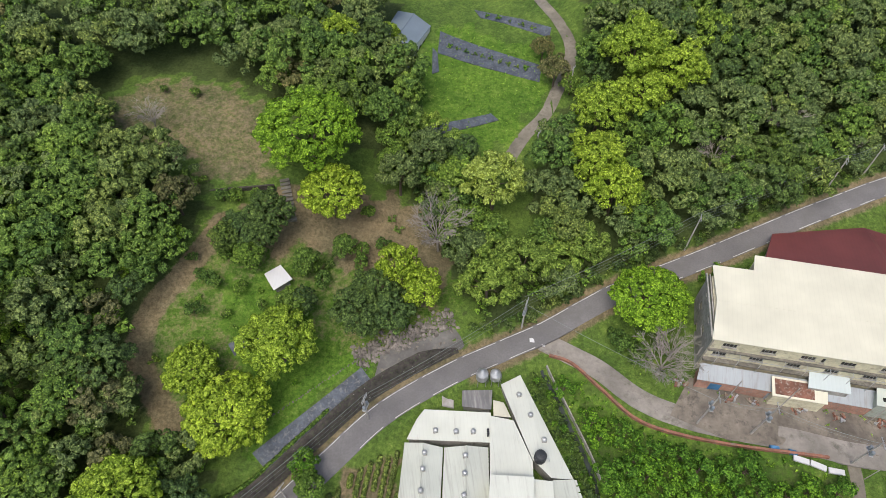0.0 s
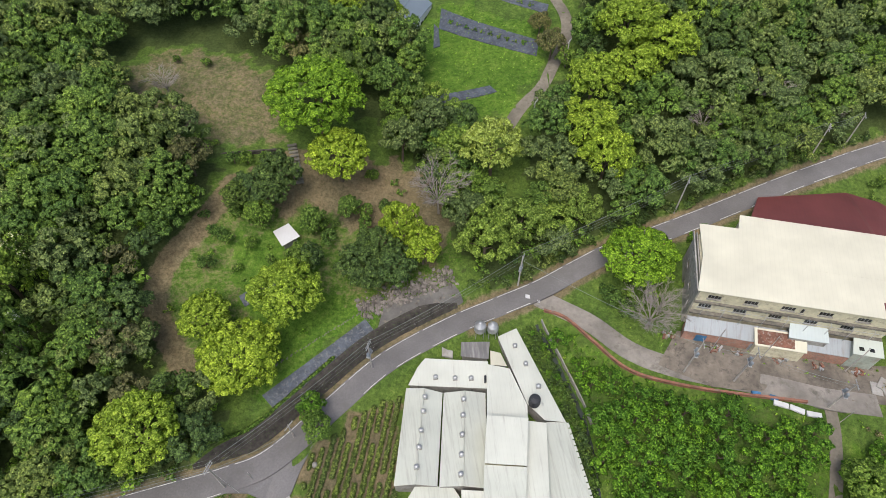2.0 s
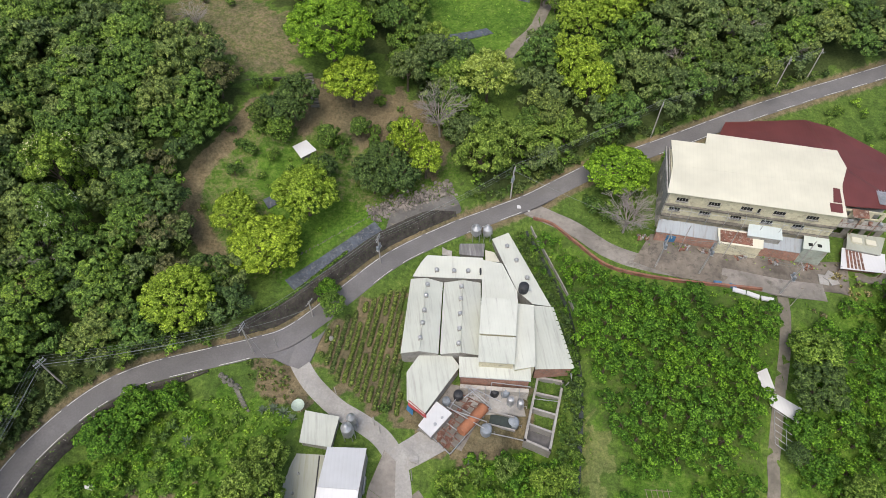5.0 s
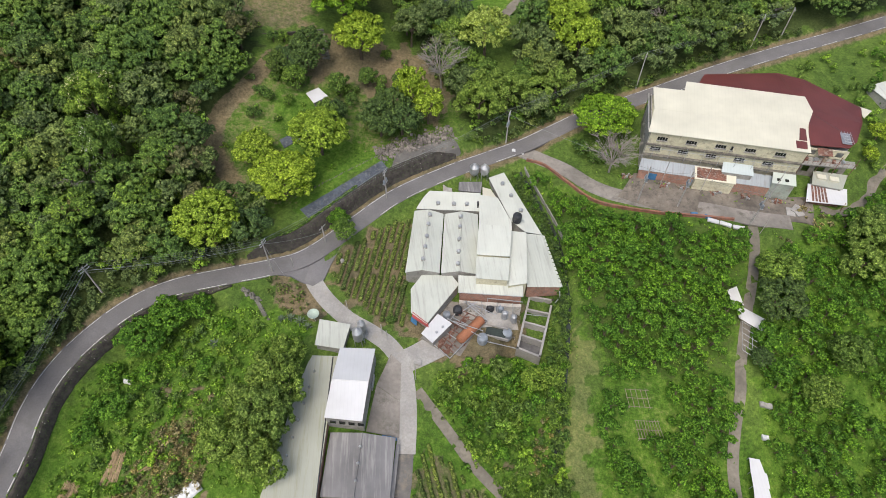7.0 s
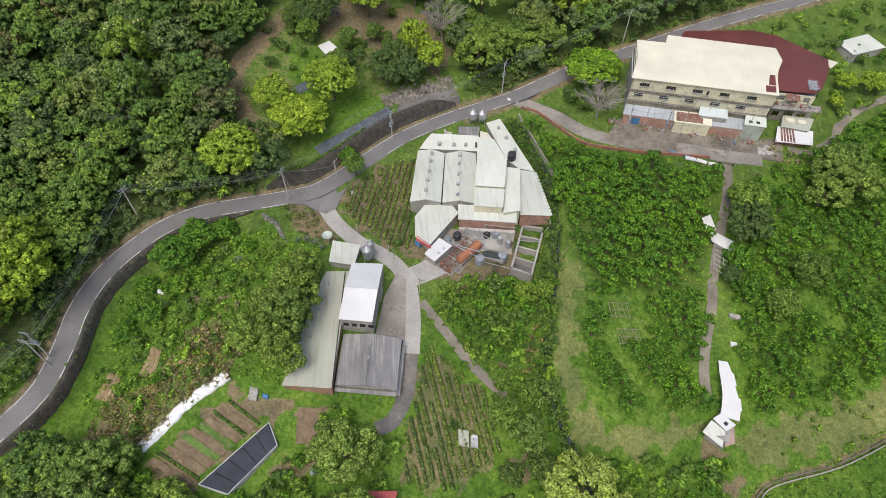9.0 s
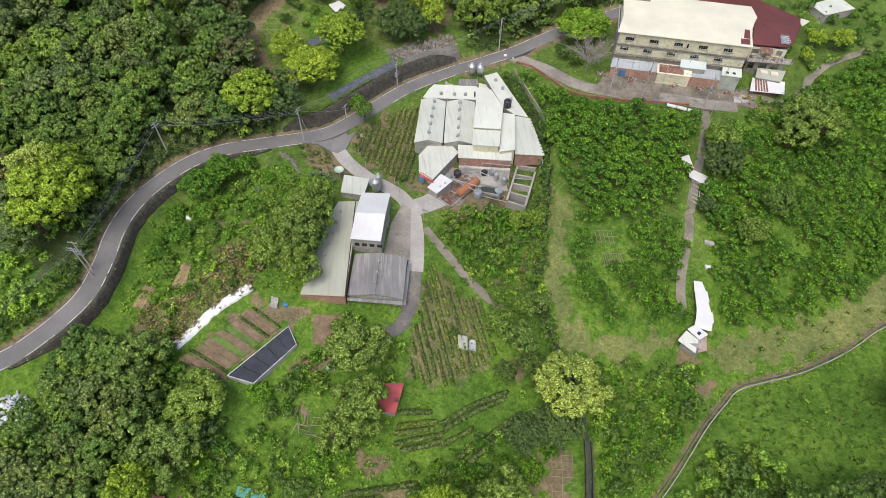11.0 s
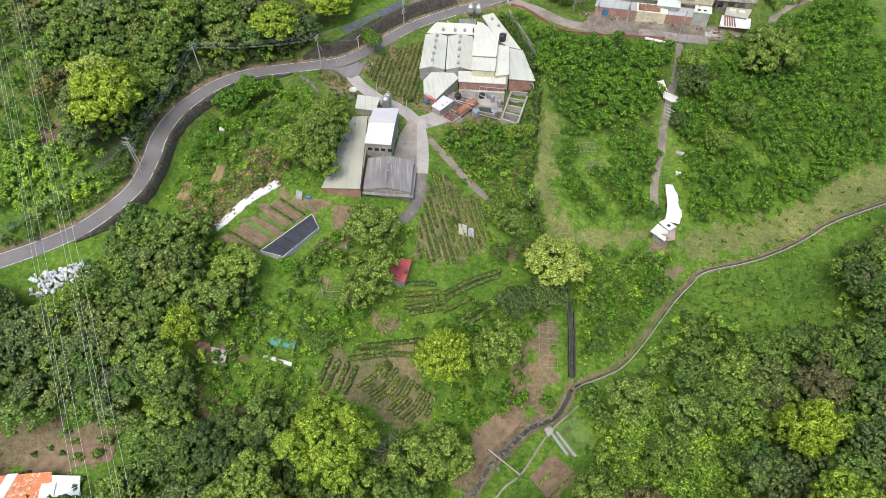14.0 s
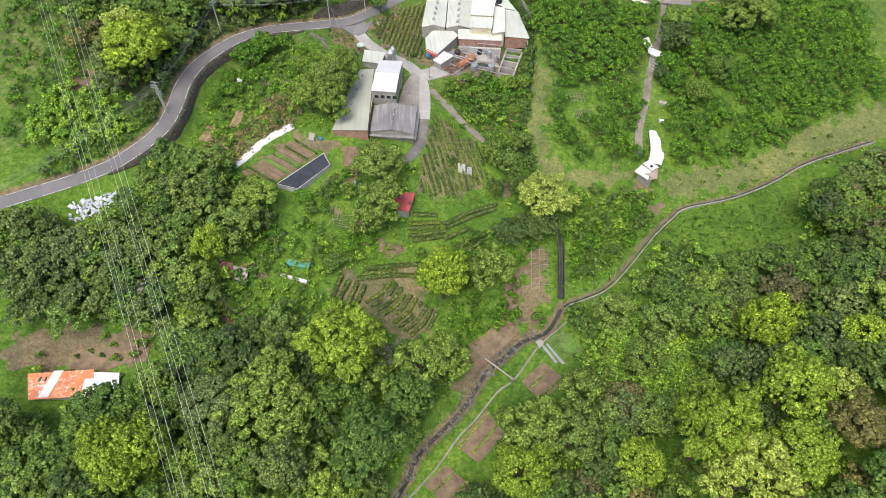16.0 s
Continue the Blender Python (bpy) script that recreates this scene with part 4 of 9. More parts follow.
part("low_wall", block([(3.9, 18.3), (18.6, 17.3), (18.5, 16.4), (3.9, 17.4)], -7.0, -2.7), surface("pale_stained_wall", (0.5, 0.47, 0.42), 0.85, stain=(0.28, 0.25, 0.21)), front, "pale stained lower wall")
for k in range(4):
    x = 5.4 + 3.6 * k
    part("pipe", tube([(x, 17.0 - 0.068 * (x - 3.9), -0.6), (x + 0.3, 16.6 - 0.068 * (x - 3.9), -2.0), (x + 0.3, 16.4 - 0.068 * (x - 3.9), -6.0)], 0.1, 6), M_METAL, front, "grey downpipe")
part("gutter", tube([(3.6, 18.85, -0.32), (18.8, 17.85, -0.32)], 0.1, 6), M_METAL, front)
canopy = shed("corner_shed", "many-sided pale-roofed corner shed", [(-5.0, 24.2), (2.1, 23.8), (3.8, 21.4), (-3.7, 10.8), (-7.4, 13.8), (-7.7, 20.0)], [-0.4, -0.4, -0.6, -1.3, -1.3, -0.8], -5.0, M_GREYWALL, M_ROOF, category="workshop")
part("sign_board", slab([(-7.0, 13.9, -1.1), (-3.4, 10.8, -1.1), (-3.2, 10.2, -2.0), (-7.2, 13.0, -2.0)], 0.08), M_RED, canopy, "faded red and blue sign strip")
part("sign_board", slab([(-7.3, 13.1, -1.9), (-6.0, 11.9, -1.9), (-6.1, 11.2, -2.9), (-7.5, 12.5, -2.9)], 0.08), M_BLUE, canopy, "faded blue sign strip")
lodge = shed("flat_store", "small store with flat white concrete roof", [(-4.9, 8.7), (-1.2, 14.0), (2.1, 11.4), (-2.3, 6.3)], -2.0, -5.5, M_CONCRETE, M_WHITE)
part("roof_hatch", lathe(-1.4, 9.0, [(0.35, -2.0), (0.35, -1.8), (0.3, -1.75)], 10), M_METAL, lodge)
part("roof_hatch", lathe(0.0, 10.4, [(0.3, -2.0), (0.3, -1.8), (0.25, -1.75)], 10), M_METAL, lodge)
rusty = shed("rusty_shed", "low shed with weathered grey rusty roof", [(4.1, 54.8), (10.4, 54.9), (9.9, 50.3), (3.9, 51.0)], [0.3, 0.3, 0.9, 0.9], -3.0, M_GREYWALL, M_DARKROOF)
shed("cream_porch", "small cream sheet-roofed porch", [(10.4, 52.5), (12.6, 52.0), (13.8, 48.6), (10.3, 48.9)], [0.7, 0.5, 1.0, 1.0], -3.0, M_GREYWALL, M_CREAM)


def silo(x, y, base, r, h, label, legs=True):
    s = thing("feed_silo", (x, y, base), label, "silo", "feed silos")
    z = base + (1.8 if legs else 0.0)
    part("drum", lathe(x, y, [(0.25, z - 0.9 if legs else z), (r, z + 0.7), (r * 1.02, z + 0.75), (r, z + h * 0.5), (r * 1.02, z + h * 0.5 + 0.06), (r, z + h), (r * 0.35, z + h + 0.8)], 18), M_METAL, s, smooth=False)
    part("lid", lathe(x, y, [(r * 0.36, z + h + 0.78), (r * 0.36, z + h + 1.0), (r * 0.2, z + h + 1.1)], 12), M_METAL, s)
    for k in range(4 if legs else 0):
        a = 0.785 + 1.571 * k
        px, py = x + r * 0.95 * math.cos(a), y + r * 0.95 * math.sin(a)
        part("leg", tube([(px, py, base - 0.3), (px, py, z + 1.2)], 0.09, 6), M_METAL, s)
    part("ladder", join(*[tube([(x + r + 0.12, y + o, base), (x + r + 0.12, y + o, z + h)], 0.03, 4) for o in (-0.2, 0.2)], *[tube([(x + r + 0.12, y - 0.2, base + 0.4 * q), (x + r + 0.12, y + 0.2, base + 0.4 * q)], 0.025, 4) for q in range(1, int((h + 1.5) / 0.4))]), M_METAL, s)
    return s


silo(8.2, 56.9, gz(8.2, 56.9), 1.25, 2.6, "galvanised feed silo on legs beside road")
silo(11.0, 56.9, gz(11, 56.9), 1.15, 2.5, "galvanised feed silo on legs beside road")
silo(-18.8, 6.4, gz(-18.8, 6.4), 1.15, 3.6, "galvanised feed silo by the driveway")
silo(-18.2, 8.6, gz(-18.2, 8.6), 0.9, 3.2, "slim galvanised feed silo by the driveway")


def water_tank(x, y, base, r, h, mat, label, dome=0.35):
    t = thing("water_tank", (x, y, base), label, "water tank", "water tanks")
    prof = [(r * 0.97, base)]
    for k in range(1, 6):
        z = base + h * k / 6
        prof += [(r, z - 0.06), (r * 1.03, z), (r, z + 0.06)]
    prof += [(r, base + h), (r * 0.8, base + h + dome * 0.7), (r * 0.35, base + h + dome)]
    part("drum", lathe(x, y, prof, 18), mat, t)
    part("lid", lathe(x, y, [(r * 0.36, base + h + dome - 0.02), (r * 0.36, base + h + dome + 0.12), (0.1, base + h + dome + 0.18)], 12), mat, t)
    part("pipe", tube([(x + r, y, base + 0.2), (x + r + 0.7, y, base + 0.2), (x + r + 0.7, y - 0.4, base - 0.3)], 0.05, 6), M_METAL, t)
    return t


water_tank(18.7, 40.0, 1.35, 1.15, 2.1, M_BLACK, "black ribbed water tank standing on workshop roof")
for x, y, r, h, mat, lb in ((3.5, 16.3, 1.05, 1.7, M_BLACK, "black ribbed plastic water tank beside workshop"), (0.9, 14.9, 0.9, 1.3, M_GREYPLASTIC, "grey plastic water tank beside store"), (11.3, 17.0, 0.95, 1.6, M_BLACK, "dark plastic water tank by brick wall"), (13.6, 16.9, 0.95, 1.5, M_GREYPLASTIC, "grey plastic water tank by brick wall"), (14.6, 14.9, 0.75, 2.2, M_METAL, "white steel drum tank"), (16.9, 14.9, 0.75, 2.2, M_METAL, "white steel drum tank"), (15.2, 11.2, 1.2, 2.3, M_GREYPLASTIC, "large grey plastic water tank"), (9.2, 8.8, 1.2, 2.0, M_GREYPLASTIC, "domed blue-grey water tank"), (5.3, 2.6, 0.7, 0.9, M_GREYPLASTIC, "small grey plastic drum on grass"), (-26.2, -44, 0.6, 0.8, M_GREYPLASTIC, "small grey barrel beside the plots"), (-24.8, 28.0, 0.5, 0.7, M_CONCRETE, "round concrete well ring")):
    water_tank(x, y, gz(x, y), r, h, mat, lb)
rt = thing("storage_tank", (6.5, 11, gz(6.5, 11)), "long rusty orange horizontal storage tank", "tank")
zt = gz(6.5, 11) + 1.7
part("drum", tube([(3.7, 7.9, zt), (3.95, 8.2, zt), (9.0, 13.6, zt), (9.25, 13.9, zt)], [0.6, 1.15, 1.15, 0.6], 18), surface("orange_rust_paint", (0.37, 0.15, 0.075), 0.75, big=0.5, fine=3.0, contrast=0.3), rt, "orange rust-painted drum")
for k in (0.2, 0.8):
    q = mid((3.7, 7.9), (9.2, 13.9), k)
    part("cradle", obox(q[0], q[1], gz(*q) - 0.3, 0.4, 2.2, zt - gz(*q) - 0.6, 45), M_CONCRETE, rt)

# dismantled pipe frames beside the works
RA, RB, RC, RD = (-2.2, 7.4), (3.8, 16.9), (10.2, 13.6), (1.7, 3.7)
zf = -4.4
pf = thing("scaffold", (4, 10, gz(4, 10)), "open rack of rusty brown beams and white pipes", "frame")
for k in range(9):
    a, b = mid(RA, RB, k / 8), mid(RD, RC, k / 8)
    part("beam", tube([(*a, zf), (*b, zf)], 0.13, 5), M_RUST if k % 3 else M_METAL, pf)
for k in range(4):
    a, b = mid(RA, RD, k / 3), mid(RB, RC, k / 3)
    part("rail", tube([(*a, zf + 0.15), (*b, zf + 0.15)], 0.13, 5), M_METAL if k in (0, 3) else M_RUST, pf)
    for u in (0.0, 0.35, 0.7, 1.0):
        c = mid(a, b, u)
        part("post", tube([(*c, gz(*c) - 0.3), (*c, zf + 0.2)], 0.1, 5), M_RUST, pf)
for a, b in (((1.0, 13.0, -2.4), (9.0, 8.6, -3.4)), ((5.0, 17.6, -2.2), (10.4, 12.8, -2.8)), ((6.5, 17.0, -2.0), (12.5, 14.4, -3.0)), ((4.6, 15.0, -2.4), (8.0, 17.4, -2.0))):
    part("brace", tube([a, b], 0.12, 6), M_METAL, pf, "pale painted pipe")
for k, (u, v) in enumerate(((0.12, 0.2), (0.12, 0.6), (0.4, 0.25), (0.4, 0.85), (0.68, 0.2), (0.9, 0.3))):
    c = mid(mid(RA, RB, u), mid(RD, RC, u), v)
    single("rusty_sheet", obox(c[0], c[1], gz(*c) + 0.12, 2.2, 2.0, 0.06, 57), M_RUST, "rusted brown metal sheet under pipe rack", "sheet metal", "rusty sheets")
pipes = thing("pipe_run", (10, 15, gz(10, 15)), "white pipe run between tanks and basins", "pipe")
part("pipe", tube([(2.4, 12.1, -2.2), (9.2, 9.9, -2.6), (9.4, 9.6, -4)], 0.12, 6), M_METAL, pipes)
part("pipe", tube([(10.2, 8.2, -4.6), (14.5, 7.6, -5.4), (18.3, 7.0, -6.1)], 0.12, 6), M_METAL, pipes)
part("pipe", tube([(5.8, 17.6, -2.0), (9.8, 13.6, -2.2), (10.6, 18.2, -1.6), (18.8, 17.2, -1.6)], 0.12, 6), M_METAL, pipes)
part("pipe", tube([(28.0, 20.8, -2.2), (28.2, 19.8, -3.2), (27.0, 19.2, -5.4)], 0.14, 6), M_METAL, pipes)
shallow = thing("sump_pit", (12.5, 11, gz(12.5, 11)), "low concrete sump with dark green water", "pit")
part("rim", join(obox(12.4, 9.9, gz(12.4, 9.9) - 0.4, 6.0, 0.3, 0.9, -14), obox(12.7, 12.6, gz(12.7, 12.6) - 0.4, 5.5, 0.3, 0.9, -14)), M_CONCRETE, shallow)
part("water", obox(12.5, 11.2, gz(12.5, 11.2) - 0.1, 4.8, 2.3, 0.25, -14), M_CLOUDY, shallow)

# four open settling basins
basin = thing("settling_basins", (22, 13, gz(22, 13)), "row of four open concrete settling basins", "basin")
bz = -5.4
A, B, C, D = (21.3, 21.4), (26.8, 20.4), (22.2, 5.0), (17.3, 7.2)
def beam(p, q, z0, z1, w):
    d = math.hypot(q[0] - p[0], q[1] - p[1])
    return obox((p[0] + q[0]) / 2, (p[1] + q[1]) / 2, z0, d + w, w, z1 - z0, math.degrees(math.atan2(q[1] - p[1], q[0] - p[0])))
for p, q in ((A, B), (B, C), (C, D), (D, A)):
    part("basin_wall", beam(p, q, bz - 5.2, bz, 0.5), M_CONCRETE, basin)
for k in (0.25, 0.5, 0.75):
    part("basin_wall", beam(mid(A, D, k), mid(B, C, k), bz - 4, bz - 0.12, 0.42), M_CONCRETE, basin)
part("basin_floor", block([A, B, C, D][::-1], bz - 4.4, bz - 2.6), surface("grey_silt", (0.13, 0.125, 0.125), 0.7, big=0.3, fine=1.5, contrast=0.3), basin, "muddy grey silt in basin")
part("cross_pipe", tube([mid((*A, bz - 0.3), (*D, bz - 0.3), 0.35), mid((*B, bz - 0.3), (*C, bz - 0.3), 0.3)], 0.1, 6), M_METAL, basin)

# sheds along the concrete driveway
white = thing("white_shed", (-19, -6, -6), "tall shed with bright white pitched sheet roof", "shed")
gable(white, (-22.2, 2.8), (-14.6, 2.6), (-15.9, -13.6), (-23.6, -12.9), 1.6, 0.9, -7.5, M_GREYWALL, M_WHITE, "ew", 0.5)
# thin overlay: north slope greyer and more streaked than the south one
part("roof_overlay", slab([(-22.2, 2.85, 1.66), (-22.9, -5.0, 2.54), (-15.2, -5.4, 2.54), (-14.55, 2.65, 1.66)], 0.03), sheet_metal("greyer_white_sheet", (0.48, 0.49, 0.5), 2, amount=0.6), white, "greyer sheets on north slope")
part("wall_door", obox(-14.95, -3, -5.6, 0.25, 3.2, 3.2, -4), M_METAL, white, "grey metal roller door")
for k in range(4):
    part("window", obox(-22.6 + 1.9 * k + 0.5, -12.95 - 0.09 * (1.9 * k), -1.0, 1.2, 0.2, 0.9, -5), M_GLASS, white)
longs = shed("long_shed", "long low shed with mossy pale green roof", [(-29.4, 2.8), (-23.0, 2.2), (-23.6, -28.4), (-34.4, -27.4)], [-1.9, -1.0, -1.0, -1.9], -7.5, M_BRICK, M_GREENISH)
for k in range(7):
    q = mid((-27.4, 0.5), (-31.4, -25), (k + 0.5) / 7)
    roof_vent(q[0], q[1], -1.75, longs, 0.22)
part("gutter", tube([(-24.0, 2.0, -0.98), (-23.5, -27.5, -0.98)], 0.12, 6), M_BLACK, longs, "black roof gutter")
dark = thing("grey_shed", (-16, -21, -7), "wide shed with stained grey fibre-cement roof", "shed")
gable(dark, (-22.8, -14.2), (-9.4, -15.2), (-9.9, -27.8), (-23.3, -26.8), -2.9, 1.3, -8, M_GREYWALL, M_DARKROOF)
for k in range(3):
    q = mid((-16.1, -15.5), (-16.6, -26.4), 0.2 + 0.3 * k)
    roof_vent(q[0], q[1], -1.75, dark, 0.3)
part("lean_to", slab([(-9.3, -16, -4.2), (-8.6, -16, -4.4), (-9.3, -28.4, -4.6), (-10.2, -28.2, -4.3)], 0.12), M_DARKROOF, dark)
for k in range(5):
    part("post", tube([(-23 + 3.2 * k, -28.2 - 0.25 * k, -8), (-23 + 3.2 * k, -28.2 - 0.25 * k, -3.9)], 0.1, 5), M_TIMBER, dark)
part("porch_roof", slab([(-23.4, -27.0, -3.5), (-10.0, -28.0, -3.5), (-10.0, -28.9, -3.7), (-23.4, -27.8, -3.7)], 0.1), M_DARKROOF, dark)
square = shed("square_shed", "square shed with pale flat sheet roof", [(-27.9, 10.8), (-20.8, 9.6), (-21.8, 3.3), (-28.1, 4.2)], [0.3, 0.1, 0.1, 0.3], -3.5, M_GREYWALL, M_ROOF)
for q, m, lb in (([(-14.3, -3.3), (-11.6, 4.2), (-9.2, 2.0), (-9.0, -6.5)], M_YARD, "cracked stained forecourt beside the white shed"), ([(-15.7, -13.4), (-14.3, -3.4), (-9.0, -6.6), (-8.8, -14.4)], M_YARD, "cracked stained forecourt beside the white shed"), ([(-9.9, 4.6), (-4.6, 8.4), (1.0, 4.8), (-6.6, 0.4)], M_CONCRETE, "pale concrete ground before the works"), ([(-5.2, 8.6), (2.0, 19.0), (11, 17.2), (4.0, 4.6)], M_YARD, "stained pale ground under pipe frames"), ([(3.0, 18.2), (17.5, 17.6), (18.2, 13.2), (8.0, 12.4)], M_CONCRETE, "pale concrete strip along brick front")):
    single("yard_apron", drape(q, 0.9, 0.15, 0.02), m, lb, "yard", "yards", "structure")
tarp = single("blue_tarp", slab([(-12.6, -13.9, -4.6), (-9.3, -14.5, -4.7), (-9.2, -15.2, -4.5), (-11.6, -14.8, -4.4)], 0.05), M_BLUE, "crumpled blue tarpaulin by the shed", "tarpaulin")
dish = thing("satellite_dish", (-29.2, 11.3, gz(-29.2, 11.3)), "large pale mesh satellite dish on a pole", "satellite dish")
part("mast", tube([(-29.2, 11.3, gz(-29.2, 11.3) - 0.2), (-29.2, 11.3, 1.2)], 0.1, 8), M_METAL, dish)
dp = [(0.2 + 1.15 * k / 6, 1.3 + 0.45 * (k / 6) ** 2) for k in range(7)]
part("bowl", lathe(-29.2, 11.3, dp + [(r - 0.03, z + 0.04) for r, z in dp[::-1]], 20), surface("pale_green_mesh", (0.42, 0.5, 0.42), 0.7), dish)

# factory on the terrace above the orchard
fac = thing("factory", (75, 63, 3), "three-storey cream factory with bright cream sheet roof", "factory")
FW, FE = (52.9, 58.6), (90.9, 51.4)
NWC, NEC, STEP1, STEP2, EAST = (56.2, 74.0), (96.4, 71.6), (65.0, 73.3), (66.4, 77.6), (96.4, 65.0)
length = math.hypot(FE[0] - FW[0], FE[1] - FW[1])
holes3 = [(2.2 + 7.3 * k, 4.9 + 7.3 * k, 13.0, 14.2) for k in range(5)] + [(20.6, 21.3, 12.7, 14.2)]
holes2 = [(1.4 + 7.1 * k, 4.0 + 7.1 * k, 9.6, 10.8) for k in range(5)]
part("front_wall", opened_wall(FW, FE, 11.9, 15.6, holes3), M_CREAMWALL, fac, "cream painted wall stained by rain")
part("front_wall", opened_wall(FW, FE, 2.0, 11.5, holes2), M_CREAMWALL, fac, "cream painted wall stained by rain")
d = Vector((FE[0] - FW[0], FE[1] - FW[1], 0)).normalized()
nrm = Vector((-d.y, d.x, 0))
def off(p, k, u=0.0):
    return (p[0] + nrm.x * k + d.x * u, p[1] + nrm.y * k + d.y * u)
part("floor_band", slab(lift([off(FW, -0.5), off(FE, -0.5), off(FE, 0.3), off(FW, 0.3)], 11.95), 0.5), M_GRIME, fac, "grimy concrete floor ledge")
part("floor_band", slab(lift([off(FW, -0.9), off(FE, -0.9), off(FE, -0.02), off(FW, -0.02)], 8.5), 0.4), M_GRIME, fac, "grimy concrete floor ledge")
for h in holes3:
    wall_window(fac, FW, FE, h, bars=4 if h[1] - h[0] > 1 else 1)
for h in holes2:
    wall_window(fac, FW, FE, h, bars=4)
part("side_wall", opened_wall(off(NWC, 0), off(FW, 0), 2.0, 15.6, [(3, 5, 12.7, 14.3), (9, 11, 12.7, 14.3), (3, 5, 8.5, 10.2), (9, 11, 8.5, 10.2), (6, 8, 4.5, 6.5)]), M_GREYWALL, fac, "stained grey end wall")
part("body", block([off(FW, 0.4, 0.4), off(FE, 0.4, -0.2), (96.1, 65), (96.0, 71.2), (66.6, 77.2), (65.2, 73.0), (56.6, 73.6)], 2.0, 15.5), M_CREAMWALL, fac)
part("roof", slab([(*off(FW, -0.6, -0.6), 15.9), (*off(FE, -0.6, 0.3), 15.9), (93.4, 60.0, 16.4), (55.4, 66.8, 16.4)], 0.2), M_CREAM, fac, "bright cream sheet roof")
part("roof", slab([(55.4, 66.8, 16.42), (93.4, 60.0, 16.42), (96.9, 66.0, 16.7), (96.9, 71.9, 16.9), (66.5, 77.9, 17.0), (65.0, 74.0, 16.9), (56.8, 75.4, 16.9)], 0.2), M_CREAM, fac, "bright cream sheet roof")
part("roof_patch", join(slab([(88.0, 52.4, 16.02), (90.6, 51.9, 16.02), (91.4, 54.6, 16.12), (88.7, 55.1, 16.12)], 0.03), slab([(89.6, 55.2, 16.16), (91.5, 54.9, 16.16), (92.6, 59.3, 16.4), (91.2, 59.6, 16.4)], 0.03)), M_MAROON, fac, "maroon patched roof sheets")
part("parapet", obox(54.0, 66.4, 15.2, 0.3, 15.8, 0.6, -12), M_GREYWALL, fac)
for k in range(9):
    p = off(FW, -1.3, 2 + 4.2 * k)
    part("scaffold_pole", tube([(p[0], p[1], gz(*p) - 0.2), (p[0], p[1], 11.4)], 0.06, 5), M_METAL, fac)
    q = off(FW, -0.1, 2 + 4.2 * k)
    part("bracket", tube([(p[0], p[1], 11.4), (q[0], q[1], 11.9)], 0.05, 4), M_METAL, fac)
part("scaffold_rail", tube([(*off(FW, -1.3, 0.5), 11.3), (*off(FE, -1.3, -0.5), 11.3)], 0.05, 5), M_METAL, fac)

maroon = thing("maroon_hall", (100, 72, 3), "large hall under a maroon sheet roof", "factory")
MO = [(75.5, 87.6), (98.6, 90.7), (105.0, 87.0), (115.2, 73.2), (112.4, 66.4), (107.8, 58.8), (105.0, 56.6), (94.0, 57.5), (96.9, 65.0), (96.9, 72.0), (70.0, 78.0)]
part("wall", block(shrink(MO, 0.6), 2.0, 10.6), M_GREYWALL, maroon)
part("roof", slab([(75.5, 87.6, 12.6), (98.6, 90.7, 11.2), (105.0, 87.0, 11.6), (115.2, 73.2, 12.4), (112.4, 66.4, 12.8), (107.8, 58.8, 12.6), (105.0, 56.6, 12.4), (94.2, 57.5, 12.7), (97.1, 65.0, 13.2), (97.1, 72.0, 13.4), (70.0, 78.4, 13.5)], 0.2), M_MAROON, maroon)
part("roof_light", obox(105.2, 59.8, 12.75, 2.4, 4.6, 0.08, -14), M_METAL, maroon, "open metal roof frame")
part("roof_frame", join(*[tube([(103.8 + 0.7 * k, 57.6 - 0.2 * k, 13.4), (104.6 + 0.7 * k, 62.2 - 0.2 * k, 13.4)], 0.06, 4) for k in range(4)], *[tube([(103.9 + 0.2 * k, 58.0 + 1.1 * k, 13.4), (106.0 + 0.2 * k, 57.5 + 1.1 * k, 13.4)], 0.06, 4) for k in range(4)]), M_METAL, maroon, "galvanised roof frame")
part("corner_canopy", slab([(114.4, 74.6, 12.1), (118.6, 73.0, 11.6), (114.8, 69.6, 11.8)], 0.15), M_CREAM, maroon, "pale triangular corner canopy")
part("balcony", slab([(93.6, 56.8, 9.4), (107.2, 54.6, 9.4), (106.6, 52.4, 9.2), (93.2, 54.0, 9.2)], 0.3), M_GREYWALL, maroon)
part("balcony_rail", join(*[tube([(93.4 + 1.1 * k, 54.1 - 0.14 * k, 9.2), (93.4 + 1.1 * k, 54.1 - 0.14 * k, 10.3)], 0.05, 4) for k in range(13)], tube([(93.4, 54.1, 10.3), (106.6, 52.4, 10.3)], 0.06, 4)), M_RUST, maroon, "rusty balcony railing")

block_w, block_e = (93.4, 54.6), (104.6, 52.8)
part("service_wall", opened_wall(block_w, block_e, 2.0, 9.0, [(0.8, 2.6, 6.2, 8.2), (4.0, 6.4, 6.0, 8.4), (7.6, 9.8, 6.2, 8.2), (1.0, 3.4, 2.4, 4.6), (6.0, 8.8, 2.4, 4.8)]), M_GRIME, maroon, "grimy open service wall under the roof")
part("upper_wall", opened_wall((93.8, 57.0), (104.6, 55.2), 9.4, 12.2, [(1.0, 3.2, 9.9, 11.6), (4.6, 7.0, 9.5, 11.8), (8.2, 10.0, 9.9, 11.6)]), M_CREAMWALL, maroon, "stained cream upper wall")
